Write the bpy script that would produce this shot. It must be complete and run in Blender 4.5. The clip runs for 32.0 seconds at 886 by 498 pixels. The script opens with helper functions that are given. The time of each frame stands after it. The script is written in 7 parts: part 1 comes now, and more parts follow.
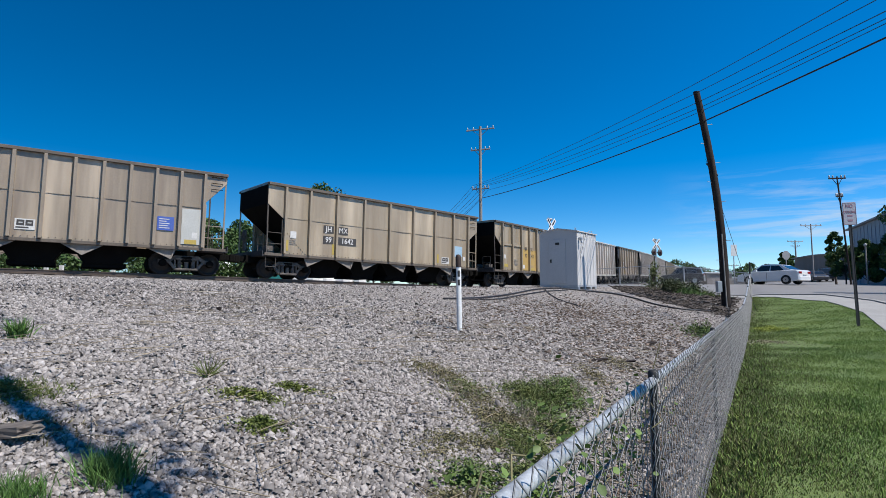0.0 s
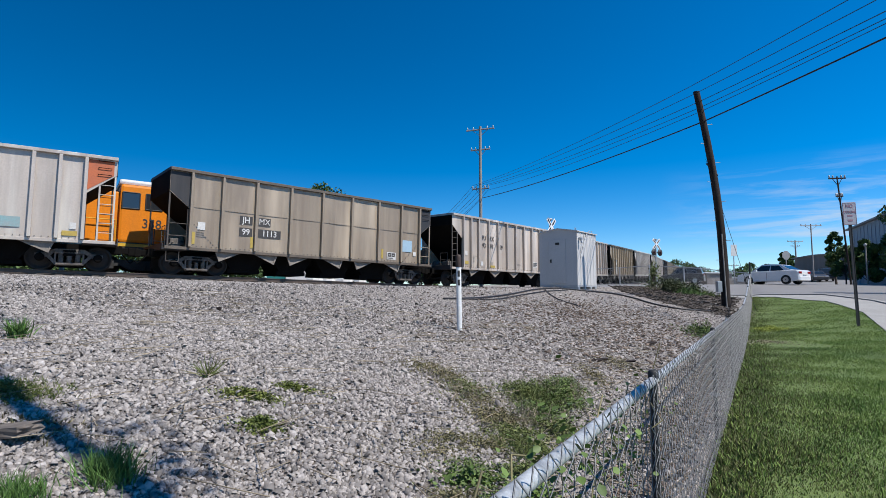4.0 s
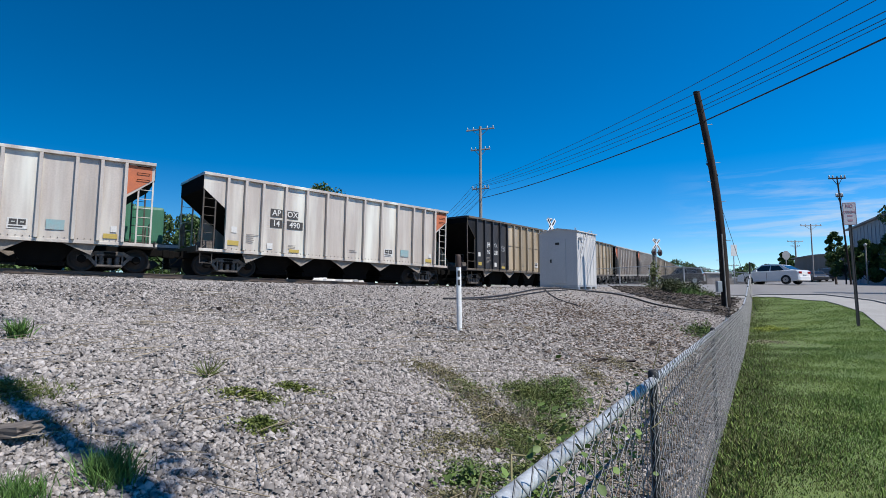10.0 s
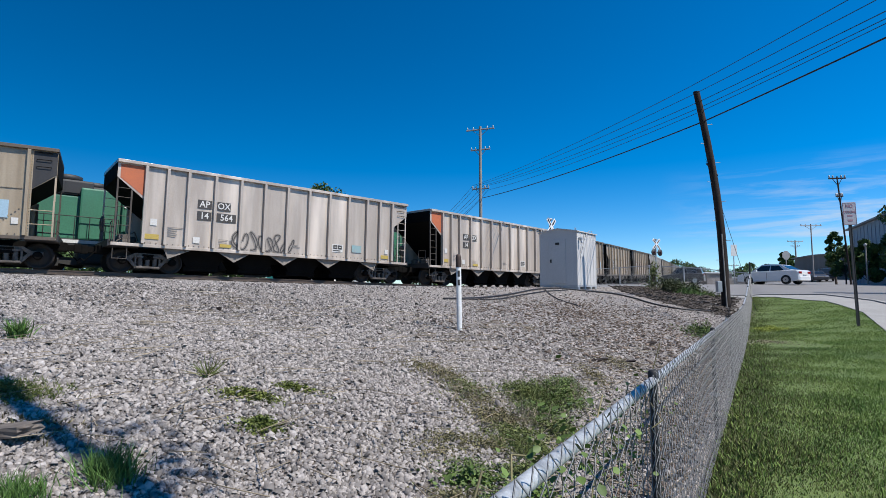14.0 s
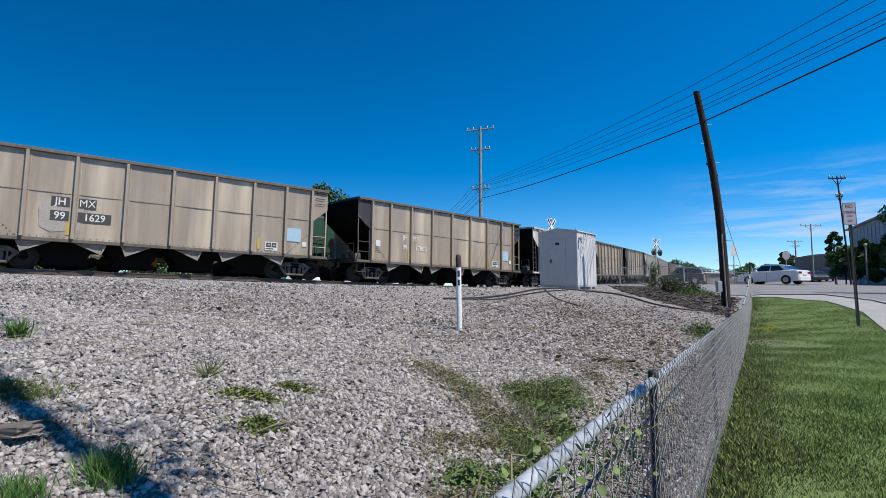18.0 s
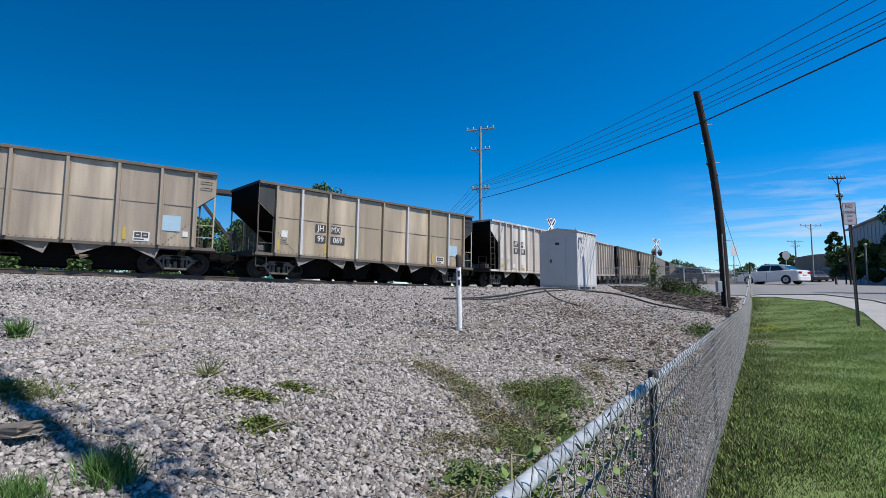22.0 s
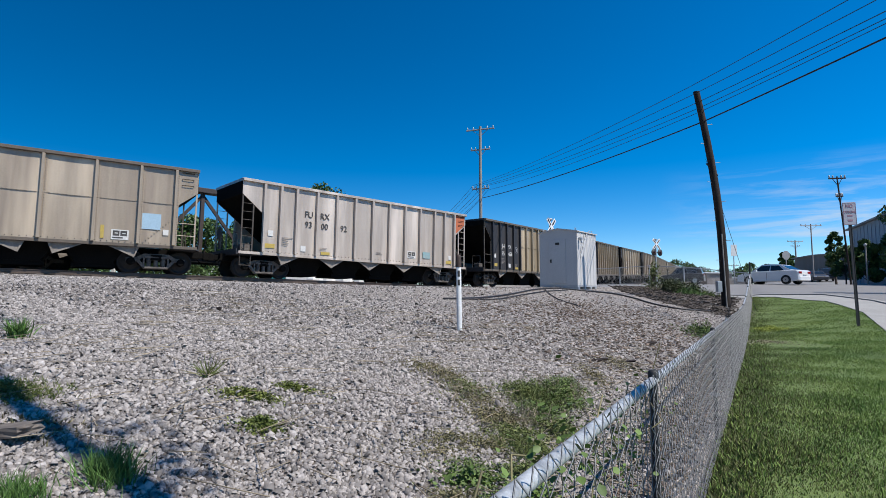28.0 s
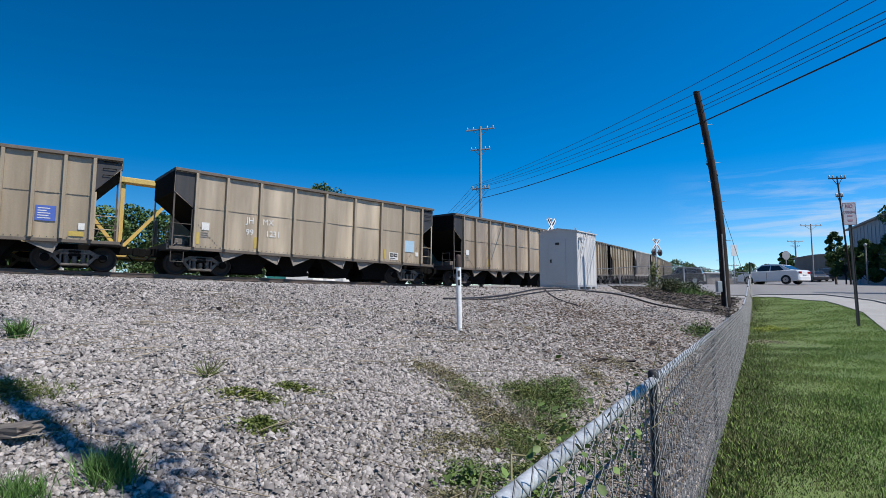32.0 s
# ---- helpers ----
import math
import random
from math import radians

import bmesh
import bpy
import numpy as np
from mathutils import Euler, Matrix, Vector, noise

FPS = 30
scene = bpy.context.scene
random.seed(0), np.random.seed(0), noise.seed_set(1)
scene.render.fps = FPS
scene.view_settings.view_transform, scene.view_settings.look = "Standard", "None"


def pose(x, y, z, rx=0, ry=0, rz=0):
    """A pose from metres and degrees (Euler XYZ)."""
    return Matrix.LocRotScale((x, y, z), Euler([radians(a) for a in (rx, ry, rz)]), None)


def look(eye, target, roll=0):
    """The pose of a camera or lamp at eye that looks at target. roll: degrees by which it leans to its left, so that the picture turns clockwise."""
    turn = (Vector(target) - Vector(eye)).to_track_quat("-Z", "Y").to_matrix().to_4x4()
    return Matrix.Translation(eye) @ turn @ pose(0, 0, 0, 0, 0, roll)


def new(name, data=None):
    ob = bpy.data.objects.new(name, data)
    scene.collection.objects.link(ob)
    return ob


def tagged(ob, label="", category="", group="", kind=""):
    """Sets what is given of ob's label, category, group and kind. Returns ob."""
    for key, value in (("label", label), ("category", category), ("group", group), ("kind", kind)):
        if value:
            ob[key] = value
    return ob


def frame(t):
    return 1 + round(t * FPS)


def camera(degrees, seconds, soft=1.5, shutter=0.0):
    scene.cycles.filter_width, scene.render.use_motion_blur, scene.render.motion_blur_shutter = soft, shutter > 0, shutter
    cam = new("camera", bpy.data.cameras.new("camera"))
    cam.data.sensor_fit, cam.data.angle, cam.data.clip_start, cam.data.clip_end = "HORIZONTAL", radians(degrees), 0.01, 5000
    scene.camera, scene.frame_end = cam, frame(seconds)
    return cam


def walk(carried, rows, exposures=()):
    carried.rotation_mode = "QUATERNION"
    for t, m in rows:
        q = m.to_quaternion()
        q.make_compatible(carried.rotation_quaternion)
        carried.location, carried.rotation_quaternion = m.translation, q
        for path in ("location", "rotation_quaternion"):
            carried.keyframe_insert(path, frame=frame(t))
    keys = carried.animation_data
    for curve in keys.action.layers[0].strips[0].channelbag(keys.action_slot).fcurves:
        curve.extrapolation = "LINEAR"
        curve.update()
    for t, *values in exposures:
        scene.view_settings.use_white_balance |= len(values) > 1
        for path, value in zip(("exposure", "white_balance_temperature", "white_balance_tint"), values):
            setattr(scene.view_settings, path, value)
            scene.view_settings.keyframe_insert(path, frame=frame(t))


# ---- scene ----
EXPOSURE = 0.24
EYE = (0.0, 0.0, 1.56)
cam = camera(79.06, 32.0, soft=0.65)
walk(cam, [(0.0, look(EYE, (0, 10, 1.56 + 10 * math.tan(0.084)))),
           (32.0, look(EYE, (0, 10, 1.56 + 10 * math.tan(0.084))))],
     exposures=[(0.0, EXPOSURE), (32.0, EXPOSURE)])

# ---- sky and sun ----
SUN_FROM = Vector((0.494, -0.317, 0.809)).normalized()
sun_data = bpy.data.lights.new("sun", "SUN")
sun_data.energy, sun_data.angle, sun_data.color = 4.9, radians(0.53), (1.0, 0.955, 0.89)
sun = new("sun", sun_data)
sun.matrix_world = look(SUN_FROM * 60, (0, 0, 0))
world = bpy.data.worlds.new("sky")
scene.world = world
world.use_nodes = True
wn, wl = world.node_tree.nodes, world.node_tree.links
sky = wn.new("ShaderNodeTexSky")
sky.sky_type, sky.sun_disc = "NISHITA", False
sky.sun_elevation = math.asin(SUN_FROM.z)
sky.sun_rotation = math.atan2(SUN_FROM.x, SUN_FROM.y)
sky.air_density, sky.dust_density, sky.ozone_density, sky.altitude = 0.82, 0.03, 5.0, 300
back = wn["Background"]
back.inputs["Strength"].default_value = 0.108
wtc = wn.new("ShaderNodeTexCoord")
wsep = wn.new("ShaderNodeSeparateXYZ")
wl.new(wtc.outputs["Generated"], wsep.inputs[0])


def wmath(op, a, b=None, clamp=False):
    n = wn.new("ShaderNodeMath")
    n.operation, n.use_clamp = op, clamp
    for k, v in enumerate((a, b)):
        if v is None:
            continue
        if isinstance(v, (int, float)):
            n.inputs[k].default_value = v
        else:
            wl.new(v, n.inputs[k])
    return n.outputs[0]


# thin cirrus low in the sky, drawn out along the horizon
wmap = wn.new("ShaderNodeMapping")
wmap.inputs["Scale"].default_value = (1.5, 1.5, 15.0)
wmap.inputs["Rotation"].default_value = (0.0, 0.10, 0.0)
wl.new(wtc.outputs["Generated"], wmap.inputs[0])
wnoise = wn.new("ShaderNodeTexNoise")
wnoise.inputs["Scale"].default_value, wnoise.inputs["Detail"].default_value, wnoise.inputs["Roughness"].default_value = 2.9, 8, 0.6
wnoise.inputs["Distortion"].default_value = 0.5
wl.new(wmap.outputs[0], wnoise.inputs[0])
wisp = wmath("MULTIPLY", wmath("SUBTRACT", wnoise.outputs[0], 0.488), 6.5, True)
low = wmath("SUBTRACT", 1.0, wmath("MULTIPLY", wmath("ABSOLUTE", wmath("SUBTRACT", wsep.outputs[2], 0.105)), 9.0), True)
side = wmath("MULTIPLY", wmath("SUBTRACT", wsep.outputs[0], 0.37), 5.0, True)
cover = wmath("MULTIPLY", wmath("MULTIPLY", wisp, low), wmath("MULTIPLY", side, 0.74), True)
hsv = wn.new("ShaderNodeHueSaturation")
hsv.inputs["Saturation"].default_value, hsv.inputs["Value"].default_value = 1.43, 1.06
wl.new(sky.outputs[0], hsv.inputs["Color"])
wmix = wn.new("ShaderNodeMix")
wmix.data_type = "RGBA"
wl.new(cover, wmix.inputs[0])
# the blue pales a little towards the east
east = wn.new("ShaderNodeMapRange")
east.interpolation_type = "SMOOTHSTEP"
east.inputs[1].default_value, east.inputs[2].default_value, east.inputs[3].default_value, east.inputs[4].default_value = -0.9, 0.9, 0.74, 1.26
wl.new(wsep.outputs[0], east.inputs[0])
tone = wn.new("ShaderNodeVectorMath")
tone.operation = "SCALE"
wl.new(hsv.outputs[0], tone.inputs[0])
wl.new(east.outputs[0], tone.inputs["Scale"])
wl.new(tone.outputs[0], wmix.inputs[6])
wmix.inputs[7].default_value = (4.6, 5.5, 6.6, 1)
wl.new(wmix.outputs[2], back.inputs["Color"])


# ---- materials ----
def mix_rgb(n, l, fac, a, b, mode="MIX"):
    m = n.new("ShaderNodeMix")
    m.data_type, m.blend_type = "RGBA", mode
    for k, v in ((0, fac), (6, a), (7, b)):
        if hasattr(v, "default_value"):
            l.new(v, m.inputs[k])
        elif k == 0:
            m.inputs[k].default_value = v
        else:
            m.inputs[k].default_value = (*v, 1)
    return m.outputs[2]


def ramp(n, l, src, lo, hi):
    r = n.new("ShaderNodeMapRange")
    r.inputs[1].default_value, r.inputs[2].default_value = lo, hi
    l.new(src, r.inputs[0])
    return r.outputs[0]


def noise_tex(n, l, vec, scale, detail=5, rough=0.6):
    t = n.new("ShaderNodeTexNoise")
    t.inputs["Scale"].default_value, t.inputs["Detail"].default_value, t.inputs["Roughness"].default_value = scale, detail, rough
    l.new(vec, t.inputs[0])
    return t.outputs[0]


def surface(name, colour, second=None, rough=0.8, metal=0.0, big=0.7, fine=25.0, streak=0.0, dirt=None, dirt_amount=0.5,
            bump=0.15, piece=0.0, buckle=0.0, grain_dark=0.72, spec=0.5, coat=0.0, lo=0.35, hi=0.65):
    """Weathered surface: two colours mixed at a large scale, grain at a fine one, dirt in patches or in upright streaks."""
    m = bpy.data.materials.new(name)
    m.use_nodes = True
    n, l = m.node_tree.nodes, m.node_tree.links
    b = n["Principled BSDF"]
    tc = n.new("ShaderNodeTexCoord").outputs["Object"]
    second = second or tuple(c * 0.8 for c in colour)
    col = mix_rgb(n, l, ramp(n, l, noise_tex(n, l, tc, big, 6), lo, hi), colour, second)
    grain = noise_tex(n, l, tc, fine, 8, 0.7)
    col = mix_rgb(n, l, ramp(n, l, grain, 0.2, 0.8), col, tuple(c * grain_dark for c in second))
    if dirt:
        vec = tc
        if streak:
            mp = n.new("ShaderNodeMapping")
            mp.inputs["Scale"].default_value = (streak, streak, streak * 0.07)
            l.new(tc, mp.inputs[0])
            vec = mp.outputs[0]
        d = noise_tex(n, l, vec, 1.0 if streak else big * 3.1, 7, 0.65)
        f = n.new("ShaderNodeMath")
        f.operation = "MULTIPLY"
        l.new(ramp(n, l, d, 0.42, 0.72), f.inputs[0])
        f.inputs[1].default_value = dirt_amount
        col = mix_rgb(n, l, f.outputs[0], col, dirt)
    if buckle:
        # paler upright streaks paint the sun's sheen on the buckled sheets into the colour
        mq = n.new("ShaderNodeMapping")
        mq.inputs["Scale"].default_value = (1.1, 1.1, 0.13)
        l.new(tc, mq.inputs[0])
        fq = n.new("ShaderNodeMath")
        fq.operation = "MULTIPLY"
        l.new(ramp(n, l, noise_tex(n, l, mq.outputs[0], 1.0, 4, 0.5), 0.46, 0.72), fq.inputs[0])
        fq.inputs[1].default_value = 0.7
        col = mix_rgb(n, l, fq.outputs[0], col, tuple(min(0.8, c * 1.5 + 0.03) for c in colour))
    if piece:
        oi = n.new("ShaderNodeObjectInfo").outputs["Random"]
        gi = n.new("ShaderNodeNewGeometry").outputs["Random Per Island"]
        ad = n.new("ShaderNodeMath")
        ad.operation = "ADD"
        l.new(oi, ad.inputs[0])
        l.new(gi, ad.inputs[1])
        fr = n.new("ShaderNodeMath")
        fr.operation = "FRACT"
        l.new(ad.outputs[0], fr.inputs[0])
        hv = n.new("ShaderNodeHueSaturation")
        l.new(ramp_to(n, l, fr.outputs[0], 1 - piece, 1 + piece), hv.inputs["Value"])
        l.new(col, hv.inputs["Color"])
        col = hv.outputs[0]
    l.new(col, b.inputs["Base Color"])
    l.new(ramp_to(n, l, grain, max(rough - 0.12, 0.03), min(rough + 0.12, 1.0)), b.inputs["Roughness"])
    b.inputs["Metallic"].default_value = metal
    b.inputs["Specular IOR Level"].default_value = spec
    b.inputs["Coat Weight"].default_value = coat
    if bump:
        bp = n.new("ShaderNodeBump")
        bp.inputs["Strength"].default_value, bp.inputs["Distance"].default_value = bump, 0.02
        l.new(grain, bp.inputs["Height"])
        if buckle:
            # sheet metal gently buckled in upright waves
            mp = n.new("ShaderNodeMapping")
            mp.inputs["Scale"].default_value = (1.7, 1.7, 0.16)
            l.new(tc, mp.inputs[0])
            b2 = n.new("ShaderNodeBump")
            b2.inputs["Strength"].default_value, b2.inputs["Distance"].default_value = buckle, 0.17
            l.new(noise_tex(n, l, mp.outputs[0], 1.0, 2, 0.4), b2.inputs["Height"])
            l.new(b2.outputs[0], bp.inputs["Normal"])
        l.new(bp.outputs[0], b.inputs["Normal"])
    return m


def ramp_to(n, l, src, a, b):
    r = n.new("ShaderNodeMapRange")
    r.inputs[3].default_value, r.inputs[4].default_value = a, b
    l.new(src, r.inputs[0])
    return r.outputs[0]


def leaf_material(name, a, b, back=0.25):
    m = surface(name, a, b, rough=0.55, big=1.2, fine=9, bump=0, piece=0.35, spec=0.25)
    return m


def lamp_glow(name, colour, strength):
    m = bpy.data.materials.new(name)
    m.use_nodes = True
    b = m.node_tree.nodes["Principled BSDF"]
    b.inputs["Base Color"].default_value = (*colour, 1)
    b.inputs["Emission Color"].default_value = (*colour, 1)
    b.inputs["Emission Strength"].default_value = strength
    return m


def glass(name, tint=(0.02, 0.025, 0.03), rough=0.05):
    m = bpy.data.materials.new(name)
    m.use_nodes = True
    b = m.node_tree.nodes["Principled BSDF"]
    b.inputs["Base Color"].default_value = (*tint, 1)
    b.inputs["Roughness"].default_value = rough
    b.inputs["Specular IOR Level"].default_value = 0.8
    return m


# ---- mesh tools ----
class Geo:
    """Collects boxes, tubes, prisms and sheets into one mesh."""

    def __init__(self):
        self.v, self.f, self.smooth = [], [], []

    def add(self, verts, faces, smooth=False):
        k = len(self.v)
        self.v += [tuple(p) for p in verts]
        self.f += [tuple(i + k for i in f) for f in faces]
        self.smooth += [smooth] * len(faces)
        return self

    def box(self, x0, y0, z0, x1, y1, z1, bev=0.0):
        if not bev:
            p = [(x, y, z) for x in (x0, x1) for y in (y0, y1) for z in (z0, z1)]
            return self.add(p, [(0, 1, 3, 2), (4, 6, 7, 5), (0, 4, 5, 1), (2, 3, 7, 6), (0, 2, 6, 4), (1, 5, 7, 3)])
        b = min(bev, (x1 - x0) / 2.1, (y1 - y0) / 2.1, (z1 - z0) / 2.1)
        bm = bmesh.new()
        bmesh.ops.create_cube(bm, size=1)
        for q in bm.verts:
            q.co = ((x0 + x1) / 2 + q.co.x * (x1 - x0), (y0 + y1) / 2 + q.co.y * (y1 - y0), (z0 + z1) / 2 + q.co.z * (z1 - z0))
        bmesh.ops.bevel(bm, geom=bm.edges[:] + bm.verts[:], offset=b, segments=2, profile=0.6, affect="EDGES")
        return self.bm(bm)

    def bm(self, bm, smooth=False):
        bm.verts.index_update()
        self.add([q.co[:] for q in bm.verts], [[q.index for q in f.verts] for f in bm.faces], smooth)
        bm.free()
        return self

    def tube(self, a, b, r, r2=None, n=8, caps=True, smooth=True):
        a, b = Vector(a), Vector(b)
        d = b - a
        if d.length < 1e-6:
            return self
        r2 = r if r2 is None else r2
        u = d.normalized().orthogonal().normalized()
        w = d.normalized().cross(u)
        ring = [u * math.cos(2 * math.pi * i / n) + w * math.sin(2 * math.pi * i / n) for i in range(n)]
        k = len(self.v)
        self.add([a + q * r for q in ring] + [b + q * r2 for q in ring], [(i, (i + 1) % n, n + (i + 1) % n, n + i) for i in range(n)], smooth)
        if caps:
            self.f += [tuple(k + i for i in reversed(range(n))), tuple(k + n + i for i in range(n))]
            self.smooth += [False, False]
        return self

    def path(self, pts, r, n=6, closed=False):
        pts = [Vector(p) for p in pts]
        for a, b in zip(pts, pts[1:] + (pts[:1] if closed else [])):
            self.tube(a, b, r, n=n)
        return self

    def prism(self, outline, y0, y1, axis="y"):
        """outline: points (x, z) run along y; axis x: points (y, z) run along x; axis z: points (x, y) run up."""
        put = {"y": lambda p, t: (p[0], t, p[1]), "x": lambda p, t: (t, p[0], p[1]), "z": lambda p, t: (p[0], p[1], t)}[axis]
        n = len(outline)
        return self.add([put(p, y0) for p in outline] + [put(p, y1) for p in outline],
                        [tuple(range(n)), tuple(reversed(range(n, 2 * n)))] + [(i, n + i, n + (i + 1) % n, (i + 1) % n) for i in range(n)])

    def lathe(self, profile, n=16, axis="z", origin=(0, 0, 0), smooth=True):
        """profile: points (r, h) turned round the axis."""
        o = Vector(origin)
        verts = []
        for r, h in profile:
            for i in range(n):
                c, s = r * math.cos(2 * math.pi * i / n), r * math.sin(2 * math.pi * i / n)
                verts.append(o + Vector({"z": (c, s, h), "y": (c, h, s), "x": (h, c, s)}[axis]))
        faces = [(j * n + i, j * n + (i + 1) % n, (j + 1) * n + (i + 1) % n, (j + 1) * n + i) for j in range(len(profile) - 1) for i in range(n)]
        self.add(verts, faces, smooth)
        k = len(self.v) - len(verts)
        self.f += [tuple(k + i for i in reversed(range(n))), tuple(k + (len(profile) - 1) * n + i for i in range(n))]
        self.smooth += [False, False]
        return self

    def mesh(self, name, material=None):
        me = bpy.data.meshes.new(name)
        me.from_pydata(self.v, [], self.f)
        me.polygons.foreach_set("use_smooth", self.smooth)
        if material:
            me.materials.append(material)
        bm = bmesh.new()
        bm.from_mesh(me)
        bmesh.ops.recalc_face_normals(bm, faces=bm.faces)
        for ed in bm.edges:
            if len(ed.link_faces) == 2 and ed.link_faces[0].smooth != ed.link_faces[1].smooth:
                ed.smooth = False
        bm.to_mesh(me)
        bm.free()
        return me


def part(name, geo, material, parent, label="", at=None):
    """One mesh object under a thing or under a part; geo may be a Geo or a finished mesh."""
    me = geo.mesh(name, material) if isinstance(geo, Geo) else geo
    ob = new(name, me)
    if not isinstance(geo, Geo) and material and me.materials[:] != [material]:
        if not me.materials:
            me.materials.append(material)
        ob.material_slots[0].link = "OBJECT"
        ob.material_slots[0].material = material
    ob.parent = parent
    if at is not None:
        ob.matrix_basis = at
    if label:
        tagged(ob, label)
    return ob


def thing(name, m, label, category, group="", kind=""):
    ob = new(name)
    ob.empty_display_size = 0.3
    ob.matrix_basis = m
    return tagged(ob, label, category, group, kind)


def lettering(name, text, size, material, parent, at, wide=1.0, label="", bold=0.0):
    cu = bpy.data.curves.new(name, "FONT")
    cu.body, cu.size, cu.align_x, cu.align_y, cu.resolution_u = text, size, "CENTER", "CENTER", 2
    cu.extrude, cu.offset = 0.002, (0.0 if "M" in text else 0.012) * size
    tmp = bpy.data.objects.new(name, cu)
    me = bpy.data.meshes.new_from_object(tmp)
    bpy.data.objects.remove(tmp)
    me.materials.clear()
    me.materials.append(material)
    for q in me.vertices:
        q.co.x *= wide
    return part(name, me, material, parent, label, at)


def raw_mesh(name, verts, faces, material, smooth=False):
    """A mesh from numpy arrays of vertices and of triangles or quads."""
    verts, faces = np.asarray(verts, np.float32), np.asarray(faces, np.int32)
    k = faces.shape[1]
    me = bpy.data.meshes.new(name)
    me.vertices.add(len(verts))
    me.vertices.foreach_set("co", verts.ravel())
    me.loops.add(faces.size)
    me.loops.foreach_set("vertex_index", faces.ravel())
    me.polygons.add(len(faces))
    me.polygons.foreach_set("loop_start", np.arange(0, faces.size, k, dtype=np.int32))
    if smooth:
        me.polygons.foreach_set("use_smooth", np.ones(len(faces), bool))
    me.update(calc_edges=True)
    me.validate()
    me.materials.append(material)
    return me

M_RAIL = surface("rail_steel", (0.16, 0.12, 0.10), (0.10, 0.075, 0.06), rough=0.55, metal=0.6, big=2, fine=40)
M_TIE = surface("tie_wood", (0.11, 0.09, 0.075), (0.06, 0.05, 0.045), rough=0.95, big=3, fine=30, piece=0.3)
M_STONE = surface("limestone", (0.416, 0.383, 0.362), (0.296, 0.270, 0.253), rough=0.92, big=9, fine=60, bump=0.4, piece=0.5, spec=0.2)
M_GALV = surface("galvanised_steel", (0.52, 0.54, 0.56), (0.40, 0.42, 0.44), rough=0.5, metal=0.35, big=5, fine=70)
M_CONCRETE = surface("concrete", (0.425, 0.408, 0.383), (0.340, 0.327, 0.306), rough=0.9, big=0.8, fine=30, dirt=(0.212, 0.204, 0.187), dirt_amount=0.4)
M_ASPHALT = surface("asphalt", (0.258, 0.251, 0.248), (0.211, 0.203, 0.199), rough=0.85, big=0.35, fine=50, dirt=(0.221, 0.214, 0.207), dirt_amount=0.5, bump=0.3)
M_GRASS = leaf_material("grass", (0.300, 0.378, 0.098), (0.162, 0.258, 0.060))
M_WEED = leaf_material("weed_leaves", (0.178, 0.200, 0.060), (0.111, 0.140, 0.043))
M_DRY = leaf_material("dry_stalks", (0.40, 0.33, 0.23), (0.28, 0.23, 0.16))
M_VINE = leaf_material("vine_leaves", (0.172, 0.238, 0.061), (0.090, 0.148, 0.037))
M_LEAF = leaf_material("tree_leaves", (0.10, 0.16, 0.045), (0.05, 0.095, 0.025))
M_LEAF_PALE = leaf_material("pale_tree_leaves", (0.14, 0.20, 0.06), (0.08, 0.13, 0.035))
M_BARK = surface("bark", (0.13, 0.10, 0.08), (0.07, 0.055, 0.045), rough=0.95, big=4, fine=20, bump=0.6)
M_POLE = surface("creosoted_pole", (0.040, 0.029, 0.025), (0.018, 0.014, 0.013), rough=0.85, big=1.5, fine=14, streak=7, dirt=(0.075, 0.058, 0.05), dirt_amount=0.5, bump=0.5, spec=0.2)
M_GREYPOLE = surface("weathered_pole", (0.36, 0.34, 0.32), (0.26, 0.24, 0.22), rough=0.9, big=1.5, fine=14, bump=0.4)
M_WIRE = surface("cable_black", (0.02, 0.02, 0.025), rough=0.6, bump=0)
M_BLACK = surface("black_paint", (0.018, 0.018, 0.02), (0.03, 0.028, 0.026), rough=0.6)
M_WHITE = surface("white_paint", (0.80, 0.80, 0.79), (0.70, 0.70, 0.68), rough=0.55, big=3, dirt=(0.5, 0.47, 0.42), dirt_amount=0.3)


# ---- the line of the tracks ----
P0 = (-7.468, 26.205)
ALONG = np.arange(-400, 500, 0.25)
BENDS = np.where((ALONG > -40) & (ALONG < 12), 0.0088, np.where((ALONG >= 12) & (ALONG < 30), 0.014, 0.0))
ORIGIN = int(np.argmin(np.abs(ALONG)))


def summed(steps):
    """Running sum of the steps, nought at the origin of the line."""
    c = np.concatenate([[0.0], np.cumsum(steps * 0.25)])
    return c - c[ORIGIN]


HEAD = 0.7112 + summed((BENDS[1:] + BENDS[:-1]) / 2)
MID_HEAD = (HEAD[1:] + HEAD[:-1]) / 2
LINE_X, LINE_Y = P0[0] + summed(np.cos(MID_HEAD)), P0[1] + summed(np.sin(MID_HEAD))


def rail_z(s):
    """Height of the rail heads: the line dips before the street crossing and rises beyond it."""
    return np.interp(s, [-14, -6, 2, 12, 26, 45, 70], [2.546, 2.386, 2.214, 2.035, 2.10, 2.676, 3.456])


def track(s, side=0.0):
    """Place and heading at s metres along the near track; side: metres to the left of it, away from the camera."""
    h = float(np.interp(s, ALONG, HEAD))
    x, y = float(np.interp(s, ALONG, LINE_X)), float(np.interp(s, ALONG, LINE_Y))
    return x - side * math.sin(h), y + side * math.cos(h), h


